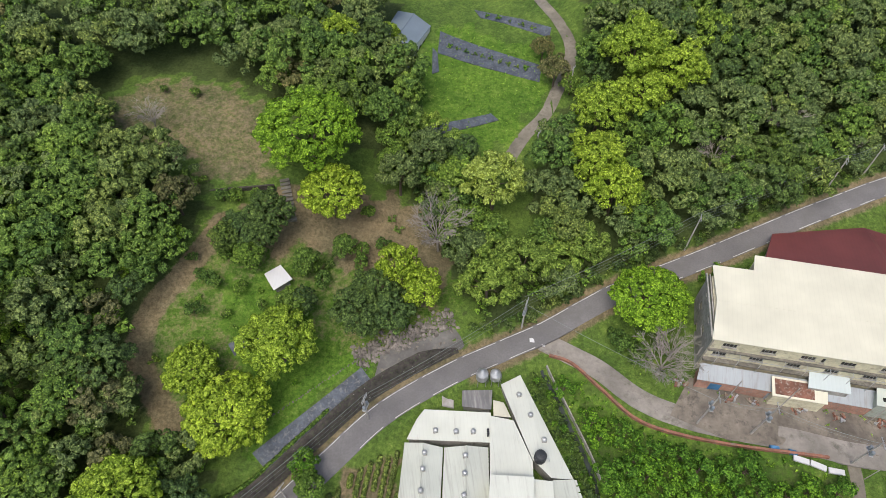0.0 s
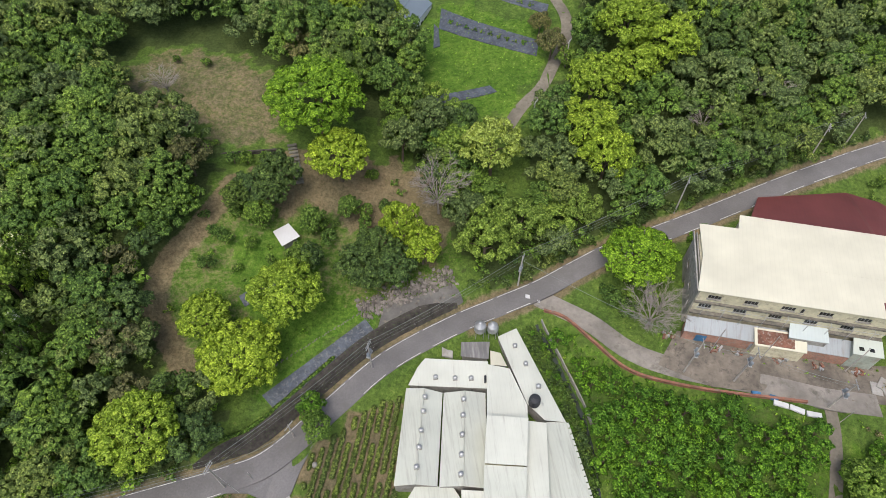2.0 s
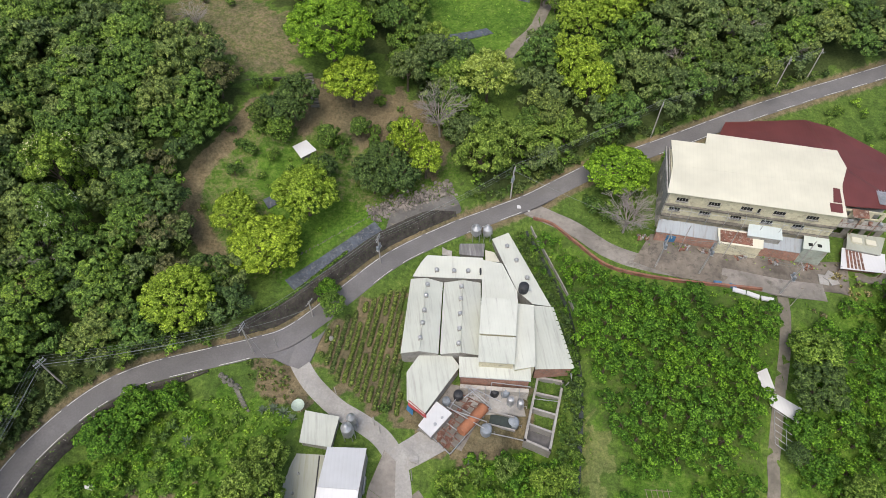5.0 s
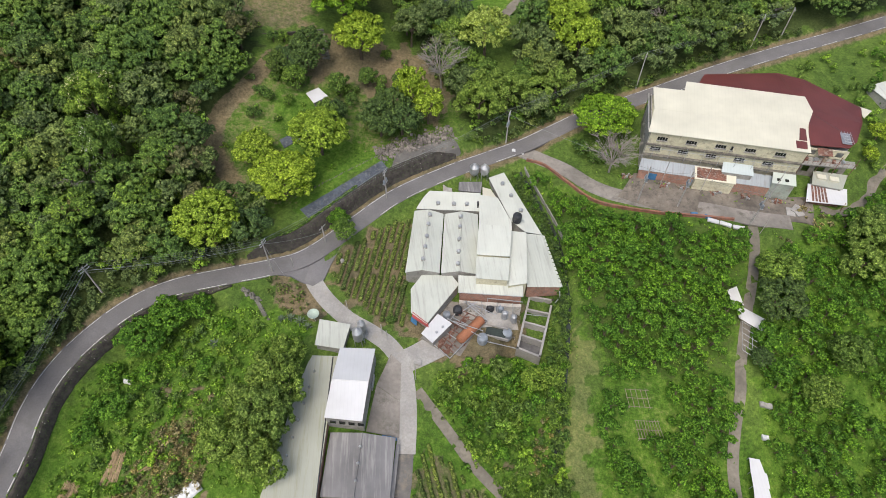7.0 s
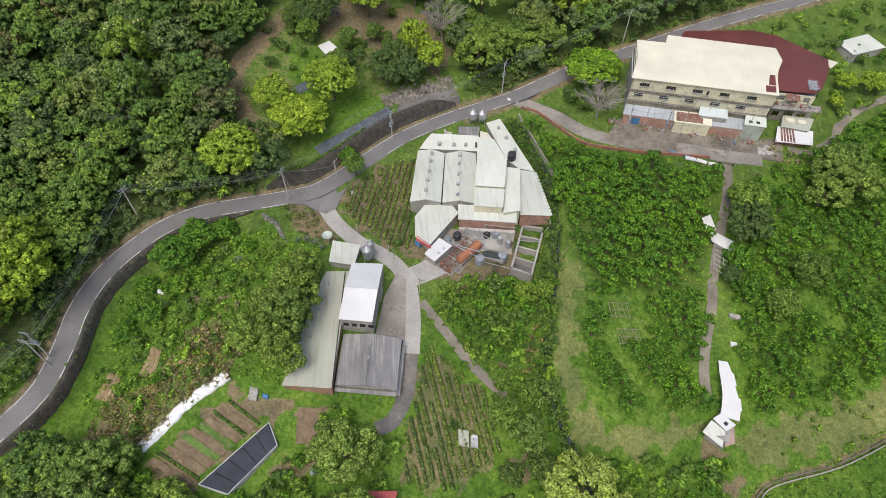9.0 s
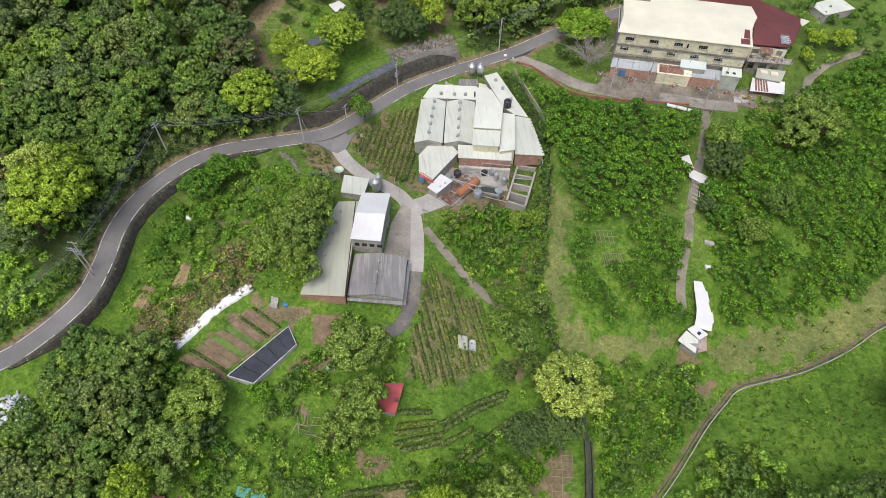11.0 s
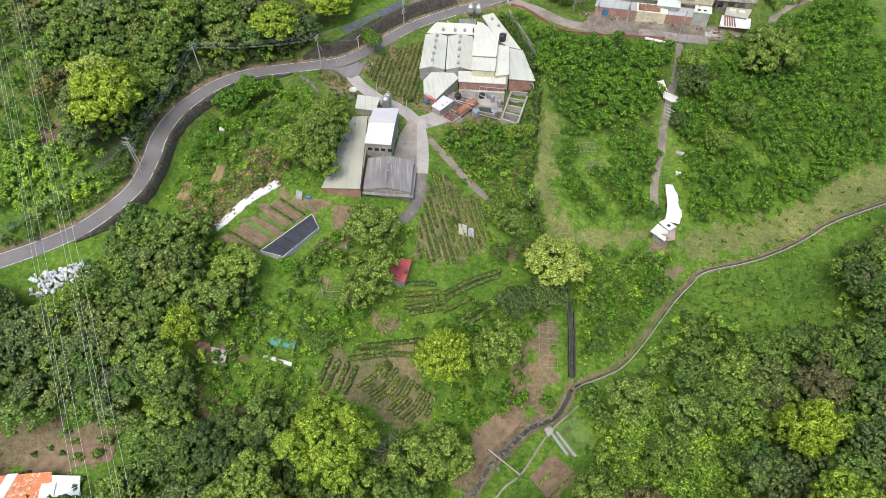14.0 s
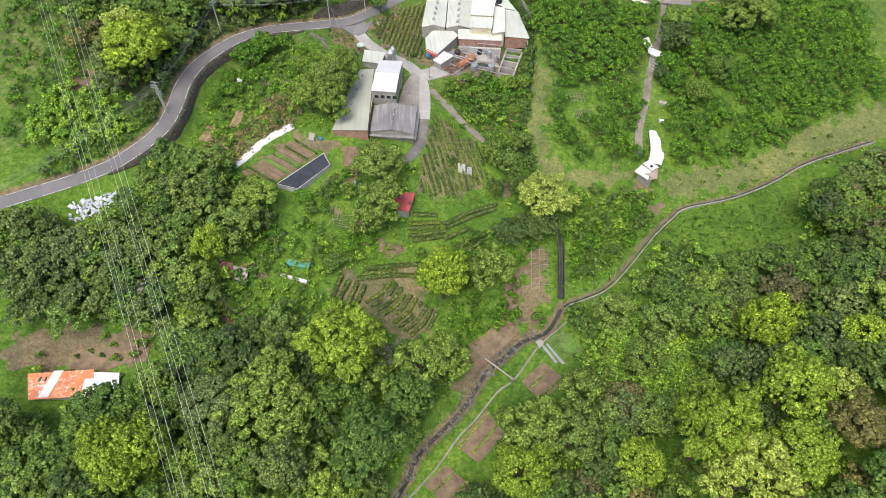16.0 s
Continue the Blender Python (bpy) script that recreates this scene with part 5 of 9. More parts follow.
part("hanging_sheet", slab([(96.6, 56.6, 12.5), (100.2, 56.0, 12.5), (100.4, 54.4, 11.4), (96.9, 55.0, 11.2)], 0.05), M_RUST, maroon, "rusted loose roof sheet")
for k in range(5):
    q = mid(block_w, block_e, (k + 0.5) / 5)
    part("clutter", obox(q[0] + 0.2, q[1] + 1.0, 9.4, 0.9 + 0.3 * (k % 2), 0.7, 0.5 + 0.25 * (k % 3), 20 * k), (M_RUST, M_METAL, M_TIMBER)[k % 3], maroon)
for k in range(4):
    q = mid((93.4, 54.2), (106.0, 52.4), k / 3)
    part("post", tube([(*q, gz(*q) - 0.3), (*q, 12.4)], 0.09, 5), M_RUST, maroon, "rusty steel post")

# lean-tos along the factory's foot
annex = shed("lean_to_row", "row of grey-roofed lean-tos along factory foot", [off(FW, -0.95, 0.0), off(FE, -0.95, -1.0), off(FE, -4.4, -1.5), off(FW, -4.2, -0.6)], [7.2, 7.2, 6.0, 6.0], 1.8, M_BRICK, sheet_metal("grey_blue_roof_sheet", (0.33, 0.36, 0.38), -11, stain=(0.2, 0.16, 0.13), amount=0.5), category="lean-to", inset=0.25)
for u, mat, lb in ((3.4, M_BLUE, "blue painted metal door"), (35.2, M_BLUE, "blue painted metal door"), (30, M_RUST, "rusty metal door"), (14.5, M_GREYPLASTIC, "grey metal door")):
    q = off(FW, -4.05, u)
    part("door", obox(q[0], q[1], 2.6, 2.2, 0.5, 2.6, -10.7), mat, annex, lb)
q = off(FW, -2.6, 17.5)
rr = shed("tiled_canopy", "canopy of dark red tiles with cream edge", [off(FW, -1.6, 13.6), off(FW, -1.6, 24.2), off(FW, -5.4, 24.0), off(FW, -5.4, 13.6)], [7.6, 7.6, 6.6, 6.6], 1.8, M_CREAMWALL, M_CREAM, category="lean-to")
part("tiles", slab([(*off(FW, -2.0, 14.2), 7.56), (*off(FW, -2.0, 21.6), 7.56), (*off(FW, -5.0, 21.6), 6.78), (*off(FW, -5.0, 14.2), 6.78)], 0.1), M_RUST, rr, "dark red roof tiles")
b1 = shed("rooftop_store", "small store with pale blue-grey roof", [off(FW, 0.0, 20.5), off(FW, 0.0, 28.0), off(FW, -3.2, 28.0), off(FW, -3.2, 20.0)], [8.9, 8.9, 8.2, 8.2], 6.3, M_GREYWALL, sheet_metal("pale_blue_roof_sheet", (0.5, 0.56, 0.56), -11))
b2 = shed("box_store", "box-shaped pale green metal store", [off(FW, -1.0, 33.0), off(FW, -1.0, 38.6), off(FW, -4.6, 38.4), off(FW, -4.6, 32.4)], [8.6, 8.6, 8.0, 8.0], 2.0, surface("pale_green_metal", (0.45, 0.5, 0.43), 0.6, stain=(0.25, 0.22, 0.18)), sheet_metal("pale_grey_green_sheet", (0.5, 0.54, 0.48), -11))
for u in (34.2, 36.2):
    q = off(FW, -3.3, u)
    part("skylight", obox(q[0], q[1], 8.2, 0.9, 0.8, 0.16, -11), M_GLASS, b2, "small dark skylight")
end1 = shed("end_shed", "grey-green sheet shed with white boxes on top", [(97.4, 54.0), (106.0, 52.6), (102.8, 47.6), (95.4, 49.4)], [6.8, 6.6, 6.2, 6.4], 1.5, M_GREYWALL, M_GREENISH)
for x, y in ((98.6, 51.6), (101.6, 50.8)):
    part("roof_box", obox(x, y, 6.5, 2.2, 1.6, 0.5, -14), M_CREAM, end1, "cream box on shed roof")
end2 = shed("rusty_canopy", "open canopy with rust-streaked white roof", [(95.0, 50.2), (104.6, 48.4), (103.0, 43.4), (92.8, 44.6)], [5.8, 5.6, 4.8, 5.0], 3.2, M_RUST, M_WHITE, inset=1.8)
for k in range(5):
    part("rust_sheet", slab([(95.6 + 0.75 * k, 49.6 - 0.14 * k, 5.84 - 0.02 * k), (96.1 + 0.75 * k, 49.5 - 0.14 * k, 5.83 - 0.02 * k), (94.9 + 0.85 * k, 44.6 - 0.12 * k, 5.12 - 0.02 * k), (94.4 + 0.85 * k, 44.7 - 0.12 * k, 5.12 - 0.02 * k)], 0.04), M_RUST, end2, "rusted roof sheet")
for x, y in ((95.2, 49.8), (104.2, 48.2), (102.6, 43.8), (93.2, 45)):
    part("post", tube([(x, y, gz(x, y) - 0.3), (x, y, 5.2)], 0.1, 5), M_RUST, end2)
for q in ([(46.0, 48.8), (51.5, 56.4), (60.0, 54.2), (56.0, 43.4)], [(56.0, 43.4), (60.0, 54.3), (96.0, 47.0), (94.0, 38.6)]):
    single("factory_yard", drape(q, 1.2, 0.13, 0.05), M_EARTHYARD, "stained earthy concrete yard before factory", "yard", "factory yards", "structure")
for k, (x, y, turn) in enumerate(((68.2, 39.2, -20), (71.0, 38.1, -26), (74.0, 37.0, -12))):
    single("roof_panel", obox(x, y, gz(x, y) + 0.22, 2.8, 1.1, 0.4, turn), M_WHITE, "white roofing panel lying beside low brick wall", "roof panel", "loose roof panels")
# low brick wall along the side road
bw = thing("brick_wall", (40, 50, gz(40, 50)), "long low red brick wall along side road", "wall")
BW = smooth_line([(23, 62.3), (27.6, 60.4), (33, 54.6), (38.8, 48.4), (46, 45.0), (58, 42.0), (73.5, 39.6)], 0.8)
bwz = np.interp(np.arange(len(BW)), np.arange(len(BW)), ground_z(BW[:, 0], BW[:, 1]))
part("wall", strip(BW, bwz, 0.2, 0.8, 2.2), M_DULLBRICK, bw)
part("coping", strip(BW, bwz, 0.24, 0.86, 0.06), M_DULLBRICK, bw)

# hill house, garden shed and lesser roofs
hh = thing("hill_house", (-8, 155, 19), "blue-grey metal-roofed house with white walls", "house")
gable(hh, (-13.5, 167), (-3.5, 158.5), (-8.6, 146.2), (-17.5, 153.5), 22.5, 1.5, 15.5, surface("white_render", (0.7, 0.7, 0.68), 0.8, stain=(0.4, 0.39, 0.36)), sheet_metal("slate_blue_roof_sheet", (0.16, 0.2, 0.24), 30))
for k in range(4):
    q = mid((-3.9, 158), (-8.6, 147.2), 0.15 + 0.22 * k)
    part("window", obox(q[0] + 0.1, q[1], 19.2, 0.3, 1.4, 1.3, -22), M_GLASS, hh)
gs = thing("garden_shed", (-35.5, 74.8, gz(-35.5, 74.8)), "small garden shed with white sheet roof", "shed")
part("roof", slab([(-38.6, 75.7, 13.3), (-35.4, 78.0, 13.5), (-32.2, 74.2, 13.5), (-35.8, 71.5, 13.2)], 0.12), M_WHITE, gs)
part("wall", block(shrink([(-38.6, 75.7), (-35.4, 78.0), (-32.2, 74.2), (-35.8, 71.5)], 0.9), gz(-35.5, 74.8) - 1.5, 13.05), M_GREYWALL, gs)
red = thing("red_roof_shed", (-11.5, -50, gz(-11.5, -50)), "small shed with faded red roof", "shed")
part("roof", slab([(-15.0, -47.4, -7.6), (-8.9, -47.2, -7.7), (-10.4, -54.2, -8.1), (-13.9, -53.6, -8.0)], 0.12), M_RED, red)
part("wall", block(shrink([(-15.0, -47.4), (-8.9, -47.2), (-10.4, -54.2), (-13.9, -53.6)], 0.6), gz(-11.5, -50) - 1.2, -8.3), M_GREYWALL, red)
part("roof_box", obox(-10.4, -51.2, -7.9, 0.9, 0.9, 0.5), M_RUST, red)
ws = thing("curved_canopy", (67, -22, gz(67, -22)), "white corrugated canopy stepping down beside track", "canopy")
CL = [(65.4, -16.0), (65.0, -18.8), (64.8, -21.6), (64.4, -24.4), (63.6, -27.0), (62.8, -29.0)]
CR = [(67.5, -16.4), (67.9, -19.2), (67.8, -22.2), (67.9, -25.2), (67.6, -28.0), (66.8, -30.2)]
for k in range(5):
    z0, z1 = -10.1 - 0.35 * k, -10.5 - 0.35 * k
    e = 0.35 if k % 2 else 0.0
    part("roof_sheet", slab([(*CL[k], z0), (CR[k][0] + e, CR[k][1], z0), (CR[k + 1][0] + e, CR[k + 1][1], z1), (*CL[k + 1], z1)], 0.08), M_WHITE, ws)
    for x, y in (CL[k], CR[k]):
        part("post", tube([(x, y, gz(x, y) - 0.3), (x, y, z0 - 0.1)], 0.07, 5), M_METAL, ws)
hut = thing("white_hut", (62, -32, gz(62, -32)), "white-roofed farm hut with patched sheets", "hut")
part("wall", block([(59.4, -32.4), (62.6, -29.4), (65.0, -31.2), (63.2, -35.0)], gz(62, -32) - 1.5, -12.6), M_GREYWALL, hut)
part("roof", slab([(61.0, -29.6, -11.9), (63.2, -28.4, -11.8), (65.9, -31.0, -12.1), (63.4, -32.4, -12.3)], 0.1), M_WHITE, hut)
part("roof", slab([(58.1, -32.5, -12.5), (60.8, -29.8, -12.3), (63.2, -32.4, -12.5), (61.7, -35.9, -12.9)], 0.1), M_ROOF2, hut)
part("roof", slab([(63.3, -32.6, -12.7), (65.6, -31.2, -12.6), (64.8, -35.0, -13.0), (62.4, -35.6, -13.1)], 0.1), surface("pinkish_rusted_sheet", (0.42, 0.3, 0.26), 0.7, stain=(0.25, 0.14, 0.1)), hut)
part("roof_box", obox(63.6, -30.8, -12.05, 0.8, 0.8, 0.25, 40), M_BLACK, hut)
gt = thing("path_shelter", (71, 14, gz(71, 14)), "white sheet shelter over the farm track", "shelter")
part("roof", slab([(67.6, 20.4, -0.4), (70.2, 21.6, -0.4), (70.6, 16.6, -0.9), (68.0, 16.4, -0.9)], 0.08), M_WHITE, gt)
part("roof", slab([(69.0, 17.0, -1.0), (74.8, 12.6, -1.1), (73.2, 9.4, -1.4), (68.6, 13.4, -1.3)], 0.08), M_WHITE, gt)
for x, y in ((68, 19.8), (70, 21), (70.2, 16.9), (74.2, 12.4), (73, 9.9), (69, 13.4)):
    part("post", tube([(x, y, gz(x, y) - 0.3), (x, y, -1.05)], 0.07, 5), M_TIMBER, gt)
for k in range(6):
    part("rafter", tube([(69.2 - 0.3 * k, 12.6 - 1.35 * k, -1.6 - 0.25 * k), (73.0 - 0.35 * k, 9.2 - 1.35 * k, -1.6 - 0.25 * k)], 0.06, 4), M_METAL, gt)
for a, b in (((69.2, 12.6), (67.7, 5.9)), ((73.0, 9.2), (71.2, 2.5)), ((71.1, 10.9), (69.4, 4.2))):
    part("purlin", tube([(*a, -1.5), (*b, -2.8)], 0.06, 4), M_METAL, gt)

tinh = thing("orange_sheeted_shed", (-88, -104.5, gz(-88, -104.5)), "long shed covered with orange and white sheets", "shed")
part("roof", slab([(-98.5, -102.4, -12.9), (-83.6, -100.9, -13.2), (-81.4, -107.2, -13.9), (-96.0, -108.6, -13.6)], 0.12), M_ORANGE, tinh, "faded orange tarpaulin roof")
part("roof", slab([(-83.4, -101.6, -13.3), (-77.4, -101.6, -13.5), (-75.8, -107.4, -14.2), (-81.9, -107.9, -14.0)], 0.12), sheet_metal("pale_blue_white_sheet", (0.62, 0.67, 0.72), 10), tinh, "pale blue-white sheet roof")
part("white_sheet", slab([(-92.6, -101.6, -12.9), (-90.4, -101.4, -12.95), (-91.8, -107.9, -13.55), (-94.0, -108.1, -13.45)], 0.05), M_WHITE, tinh, "white plastic sheet")
part("white_sheet", slab([(-84.8, -103.4, -13.3), (-81.8, -103.1, -13.3), (-81.2, -107.6, -13.8), (-84.4, -108.0, -13.8)], 0.03), M_WHITE, tinh, "white plastic sheet")
part("wall", block(shrink([(-97, -102.8), (-78.4, -101.9), (-77, -107), (-95.4, -108)], 0.5), gz(-88, -104.5) - 2.5, -14.4), M_GREYWALL, tinh)
shack = thing("grey_shack", (-54, -74, gz(-54, -74)), "low tumbledown shack with grey slab roof", "shack")
part("roof", slab([(-56.2, -72.4, -9.6), (-51.6, -73.4, -9.9), (-51.8, -77.2, -10.3), (-54.6, -76.4, -10.1)], 0.15), M_CONCRETE, shack)
part("roof", slab([(-59.6, -71.2, -9.2), (-56.0, -71.8, -9.3), (-55.0, -76.2, -10.0), (-58.6, -75.4, -9.8)], 0.12), M_RUST, shack)
part("wall", block(shrink([(-59, -71.6), (-52, -73.4), (-52, -76.8), (-58, -75.2)], 0.4), gz(-54, -74) - 2, -10.2), M_GREYWALL, shack)
single("dirt_road", strip(smooth_line([(97, 44), (103, 43.5), (110.4, 47.8), (116.6, 55.2), (125.1, 61.7), (140, 68)], 1.0), ground_z(*smooth_line([(97, 44), (103, 43.5), (110.4, 47.8), (116.6, 55.2), (125.1, 61.7), (140, 68)], 1.0).T), 1.5, 0.15, 0.5), M_GRAVEL, "brown dirt road beyond the factory", "road", kind="structure")
farb = shed("far_store", "pale concrete store at the hill's foot", [(124.5, 86.5), (136.5, 91.5), (139, 84), (127, 79.5)], 10.0, 3.0, M_CONCRETE, M_ROOF2)


# ---- trees and plants ----
def ico(level):
    bm = bmesh.new()
    bmesh.ops.create_icosphere(bm, subdivisions=level, radius=1.0)
    v = np.array([p.co[:] for p in bm.verts])
    f = np.array([[p.index for p in q.verts] for q in bm.faces])
    bm.free()
    return v, f


ICO_V, ICO_F = ico(2)
TWENTY_V, TWENTY_F = ico(1)


def unit(v):
    return v / (np.linalg.norm(v, axis=-1, keepdims=True) + 1e-9)


def leaf_cards(rng, centres, normals, size, droop=0.0, shade_dir=None):
    """Folded leaf sprays: two triangles each, facing roughly outwards; each is shaded as part of its clump."""
    n = len(centres)
    nr = unit(normals + rng.normal(0, 0.38, (n, 3)))
    a = unit(np.cross(nr, rng.normal(0, 1, (n, 3))))
    b = np.cross(nr, a)
    s = size * rng.uniform(0.6, 1.35, (n, 1))
    lift = nr * s * 0.25
    tip = np.array([0, 0, -droop]) * s
    v = np.stack([centres - a * s + tip, centres - b * s * 0.6 + lift, centres + a * s + tip, centres + b * s * 0.6 + lift], 1).reshape(-1, 3)
    k = np.arange(n)[:, None] * 4
    f = np.concatenate([k + np.array([0, 1, 3]), k + np.array([1, 2, 3])], 0)
    soft = unit(unit(normals if shade_dir is None else shade_dir) + 0.35 * nr)
    return v, f, np.repeat(soft, 4, 0)


def pieces(*shapes):
    vs, fs, ns, n = [], [], [], 0
    for v, f, w in shapes:
        vs.append(v)
        fs.append(f + n)
        ns.append(w)
        n += len(v)
    return np.concatenate(vs), np.concatenate(fs), np.concatenate(ns)


def fill(shape, r):
    """Stretches a crown so that its leaves reach out to its radius."""
    v, f, w = shape
    far = np.quantile(np.hypot(v[:, 0], v[:, 1]), 0.96)
    return v * (r / far), f, w


def clumps(rng, c, cr, flat=0.85, rough=0.16, fine=False, keep=-0.12):
    """Rounded leafy lumps grown together: what faces down or lies inside a neighbour is left out."""
    bv, bf = (ICO_V, ICO_F) if fine else (TWENTY_V, TWENTY_F)
    n, k = len(c), len(bv)
    turn = rng.uniform(0, 6.28, n)
    cs, sn = np.cos(turn)[:, None], np.sin(turn)[:, None]
    x, y, z = bv[None, :, 0], bv[None, :, 1], bv[None, :, 2]
    d = np.stack([x * cs - y * sn, x * sn + y * cs, np.broadcast_to(z, (n, k))], -1)
    v = c[:, None] + d * (cr[:, None] * rng.uniform(1 - rough, 1 + rough, (n, k)))[..., None] * np.array([1, 1, flat])
    f = (bf[None] + (np.arange(n) * k)[:, None, None]).reshape(-1, 3)
    v, own = v.reshape(-1, 3), np.repeat(np.arange(n), len(bf))
    m = v[f].mean(1)
    good = (m - c[own])[:, 2] / cr[own] > keep
    for i in range(n):
        inner = ((m - c[i]) / np.array([1, 1, flat])) ** 2
        good &= (inner.sum(1) > (cr[i] * 0.88) ** 2) | (own == i)
    f = f[good]
    used, inv = np.unique(f, return_inverse=True)
    whole = unit(v[used] - np.array([0, 0, c[:, 2].min()]))
    w = unit(0.6 * d.reshape(-1, 3)[used] + 0.45 * whole + np.array([0, 0, 0.2]) + rng.normal(0, 0.22, (len(used), 3)))
    return v[used], inv.reshape(-1, 3), w


def crown(seed, r, boughs, puffs, leaves, size, flat=0.8, bough=0.36, puff=0.17, ragged=0.08, droop=0.1, low=1.35, fine=False):
    """A crown round z = 0: boughs of rounded leafy clumps with leaf sprays standing out of them. Vertices, triangles and normals."""
    rng = np.random.default_rng(seed)
    k = np.arange(boughs) + 0.5
    up = 1 - low * k / boughs
    ang = k * 2.39996 + rng.uniform(0, 6)
    ring = np.sqrt(np.clip(1 - up**2, 0, 1))
    reach = rng.uniform(0.58, 0.78, boughs)
    c = np.stack([ring * np.cos(ang) * reach, ring * np.sin(ang) * reach, up * reach * flat], -1) * r
    c += rng.normal(0, ragged * r, c.shape)
    br = r * bough * rng.uniform(0.75, 1.15, boughs)
    own = np.repeat(np.arange(boughs), puffs)
    j = np.tile(np.arange(puffs) + 0.5, boughs)
    lift, turn = 1 - 1.25 * j / puffs, j * 2.39996 + np.repeat(rng.uniform(0, 6, boughs), puffs)
    side = np.sqrt(np.clip(1 - lift**2, 0, 1))
    d = np.stack([side * np.cos(turn), side * np.sin(turn), lift], -1) + rng.normal(0, 0.2, (len(own), 3))
    d = unit(d + c[own] / r * 0.55)
    p = c[own] + d * (br[own] * rng.uniform(0.72, 0.94, len(own)))[:, None]
    pr = r * puff * rng.uniform(0.7, 1.3, len(own))
    body = clumps(rng, np.concatenate([p, c]), np.concatenate([pr, br * 0.97]), 0.88, 0.26, fine)
    if not leaves:
        return fill(body, r)
    lo = np.repeat(np.arange(len(own)), leaves)
    e = rng.normal(0, 1, (len(lo), 3))
    e[:, 2] = e[:, 2] * 0.8 + 0.3
    e = unit(e + d[lo] * 1.1)
    q = p[lo] + e * (pr[lo] * rng.uniform(0.92, 1.16, len(lo)))[:, None]
    return fill(pieces(body, leaf_cards(rng, q, e, size, droop, e + 0.4 * d[lo])), r)


def tuft(seed, r, stems, puffs, leaves, size, flat=0.6):
    """A loose tuft of blades and leaves with no body."""
    rng = np.random.default_rng(seed)
    a = rng.uniform(0, 6.28, stems)
    c = np.stack([np.cos(a), np.sin(a), np.full(stems, 0.25)], -1) * rng.uniform(0.2, 0.8, (stems, 1)) * r * np.array([1, 1, flat])
    e = unit(rng.normal(0, 1, (stems * puffs * leaves, 3)) + np.array([0, 0, 0.5]))
    q = np.repeat(c, puffs * leaves, 0) + e * r * 0.4 * rng.uniform(0.5, 1.0, (len(e), 1)) * np.array([1, 1, flat])
    return fill(leaf_cards(rng, q, e, size, 0.1), r)


def limbs(seed, height, r, base, count=4, twigs=0, lean=0.06):
    """A tapered trunk with limbs; with twigs for a bare tree."""
    rng = random.Random(seed)
    dx, dy = rng.uniform(-lean, lean) * height, rng.uniform(-lean, lean) * height
    fork = height * (0.5 if not twigs else 0.35)
    shapes = [tube([(0, 0, -0.6), (dx * 0.3, dy * 0.3, fork * 0.5), (dx * 0.6, dy * 0.6, fork), (dx, dy, height * 0.85)], [base * 1.25, base, base * 0.75, base * 0.3], 7)]
    for k in range(count):
        a = 6.283 * (k + rng.random() * 0.6) / count
        z0 = fork * rng.uniform(0.75, 1.25)
        rr = r * rng.uniform(0.55, 0.9)
        tip = (dx + rr * math.cos(a), dy + rr * math.sin(a), height * rng.uniform(0.72, 0.98))
        mid = (dx * 0.7 + rr * 0.45 * math.cos(a + 0.2), dy * 0.7 + rr * 0.45 * math.sin(a + 0.2), z0 + (tip[2] - z0) * 0.6)
        start = (dx * 0.6, dy * 0.6, z0)
        shapes.append(tube([start, mid, tip], [base * 0.5, base * 0.32, base * 0.1], 5))
        for _ in range(twigs):
            s = rng.uniform(0.3, 1.0)
            p = [start[i] + (tip[i] - start[i]) * s for i in range(3)]
            b = a + rng.uniform(-1.3, 1.3)
            ln = r * rng.uniform(0.2, 0.5)
            q = (p[0] + ln * math.cos(b), p[1] + ln * math.sin(b), p[2] + ln * rng.uniform(0.1, 0.8))
            m = [(p[i] + q[i]) / 2 + rng.uniform(-0.1, 0.1) * ln for i in range(3)]
            shapes.append(tube([p, m, q], [base * 0.22, base * 0.13, 0.03], 4))
            for _ in range(3):
                c = b + rng.uniform(-1.0, 1.0)
                e = (m[0] + ln * 0.6 * math.cos(c), m[1] + ln * 0.6 * math.sin(c), m[2] + ln * rng.uniform(0.0, 0.5))
                shapes.append(tube([m, e], [base * 0.1, 0.02], 3))
    return join(*shapes)


def raw_mesh(name, v, f, mat, tint=None, normals=None):
    me = bpy.data.meshes.new(name)
    me.vertices.add(len(v))
    me.vertices.foreach_set("co", np.ascontiguousarray(v, np.float32).ravel())
    me.loops.add(len(f) * 3)
    me.loops.foreach_set("vertex_index", np.ascontiguousarray(f, np.int32).ravel())
    me.polygons.add(len(f))
    me.polygons.foreach_set("loop_start", np.arange(0, len(f) * 3, 3, dtype=np.int32))
    me.polygons.foreach_set("loop_total", np.full(len(f), 3, np.int32))
    me.materials.append(mat)
    if tint is not None:
        me.attributes.new("tint", "FLOAT", "POINT").data.foreach_set("value", tint.astype(np.float32))
    me.update()
    me.validate()
    if normals is not None:
        me.attributes.new("custom_normal", "FLOAT_VECTOR", "POINT").data.foreach_set("vector", np.ascontiguousarray(normals, np.float32).ravel())
    return me


def tree_model(name, label, category, leaf_mat, shape, tall, trunk, group="", name_crown="crown"):
    """One tree of unit crown radius 5 m at the origin, to be copied."""
    ob = thing(name, (0, 0, 0), label, category, group)
    v, f, w = shape
    v = v + np.array([0, 0, tall])
    c = new(name_crown, raw_mesh(name_crown, v, f, leaf_mat, None, w))
    ob["top"] = float(v[:, 2].max())
    c.parent = ob
    t = new("trunk", mesh_of("trunk", *trunk, M_BARK))
    t.parent = ob
    return ob


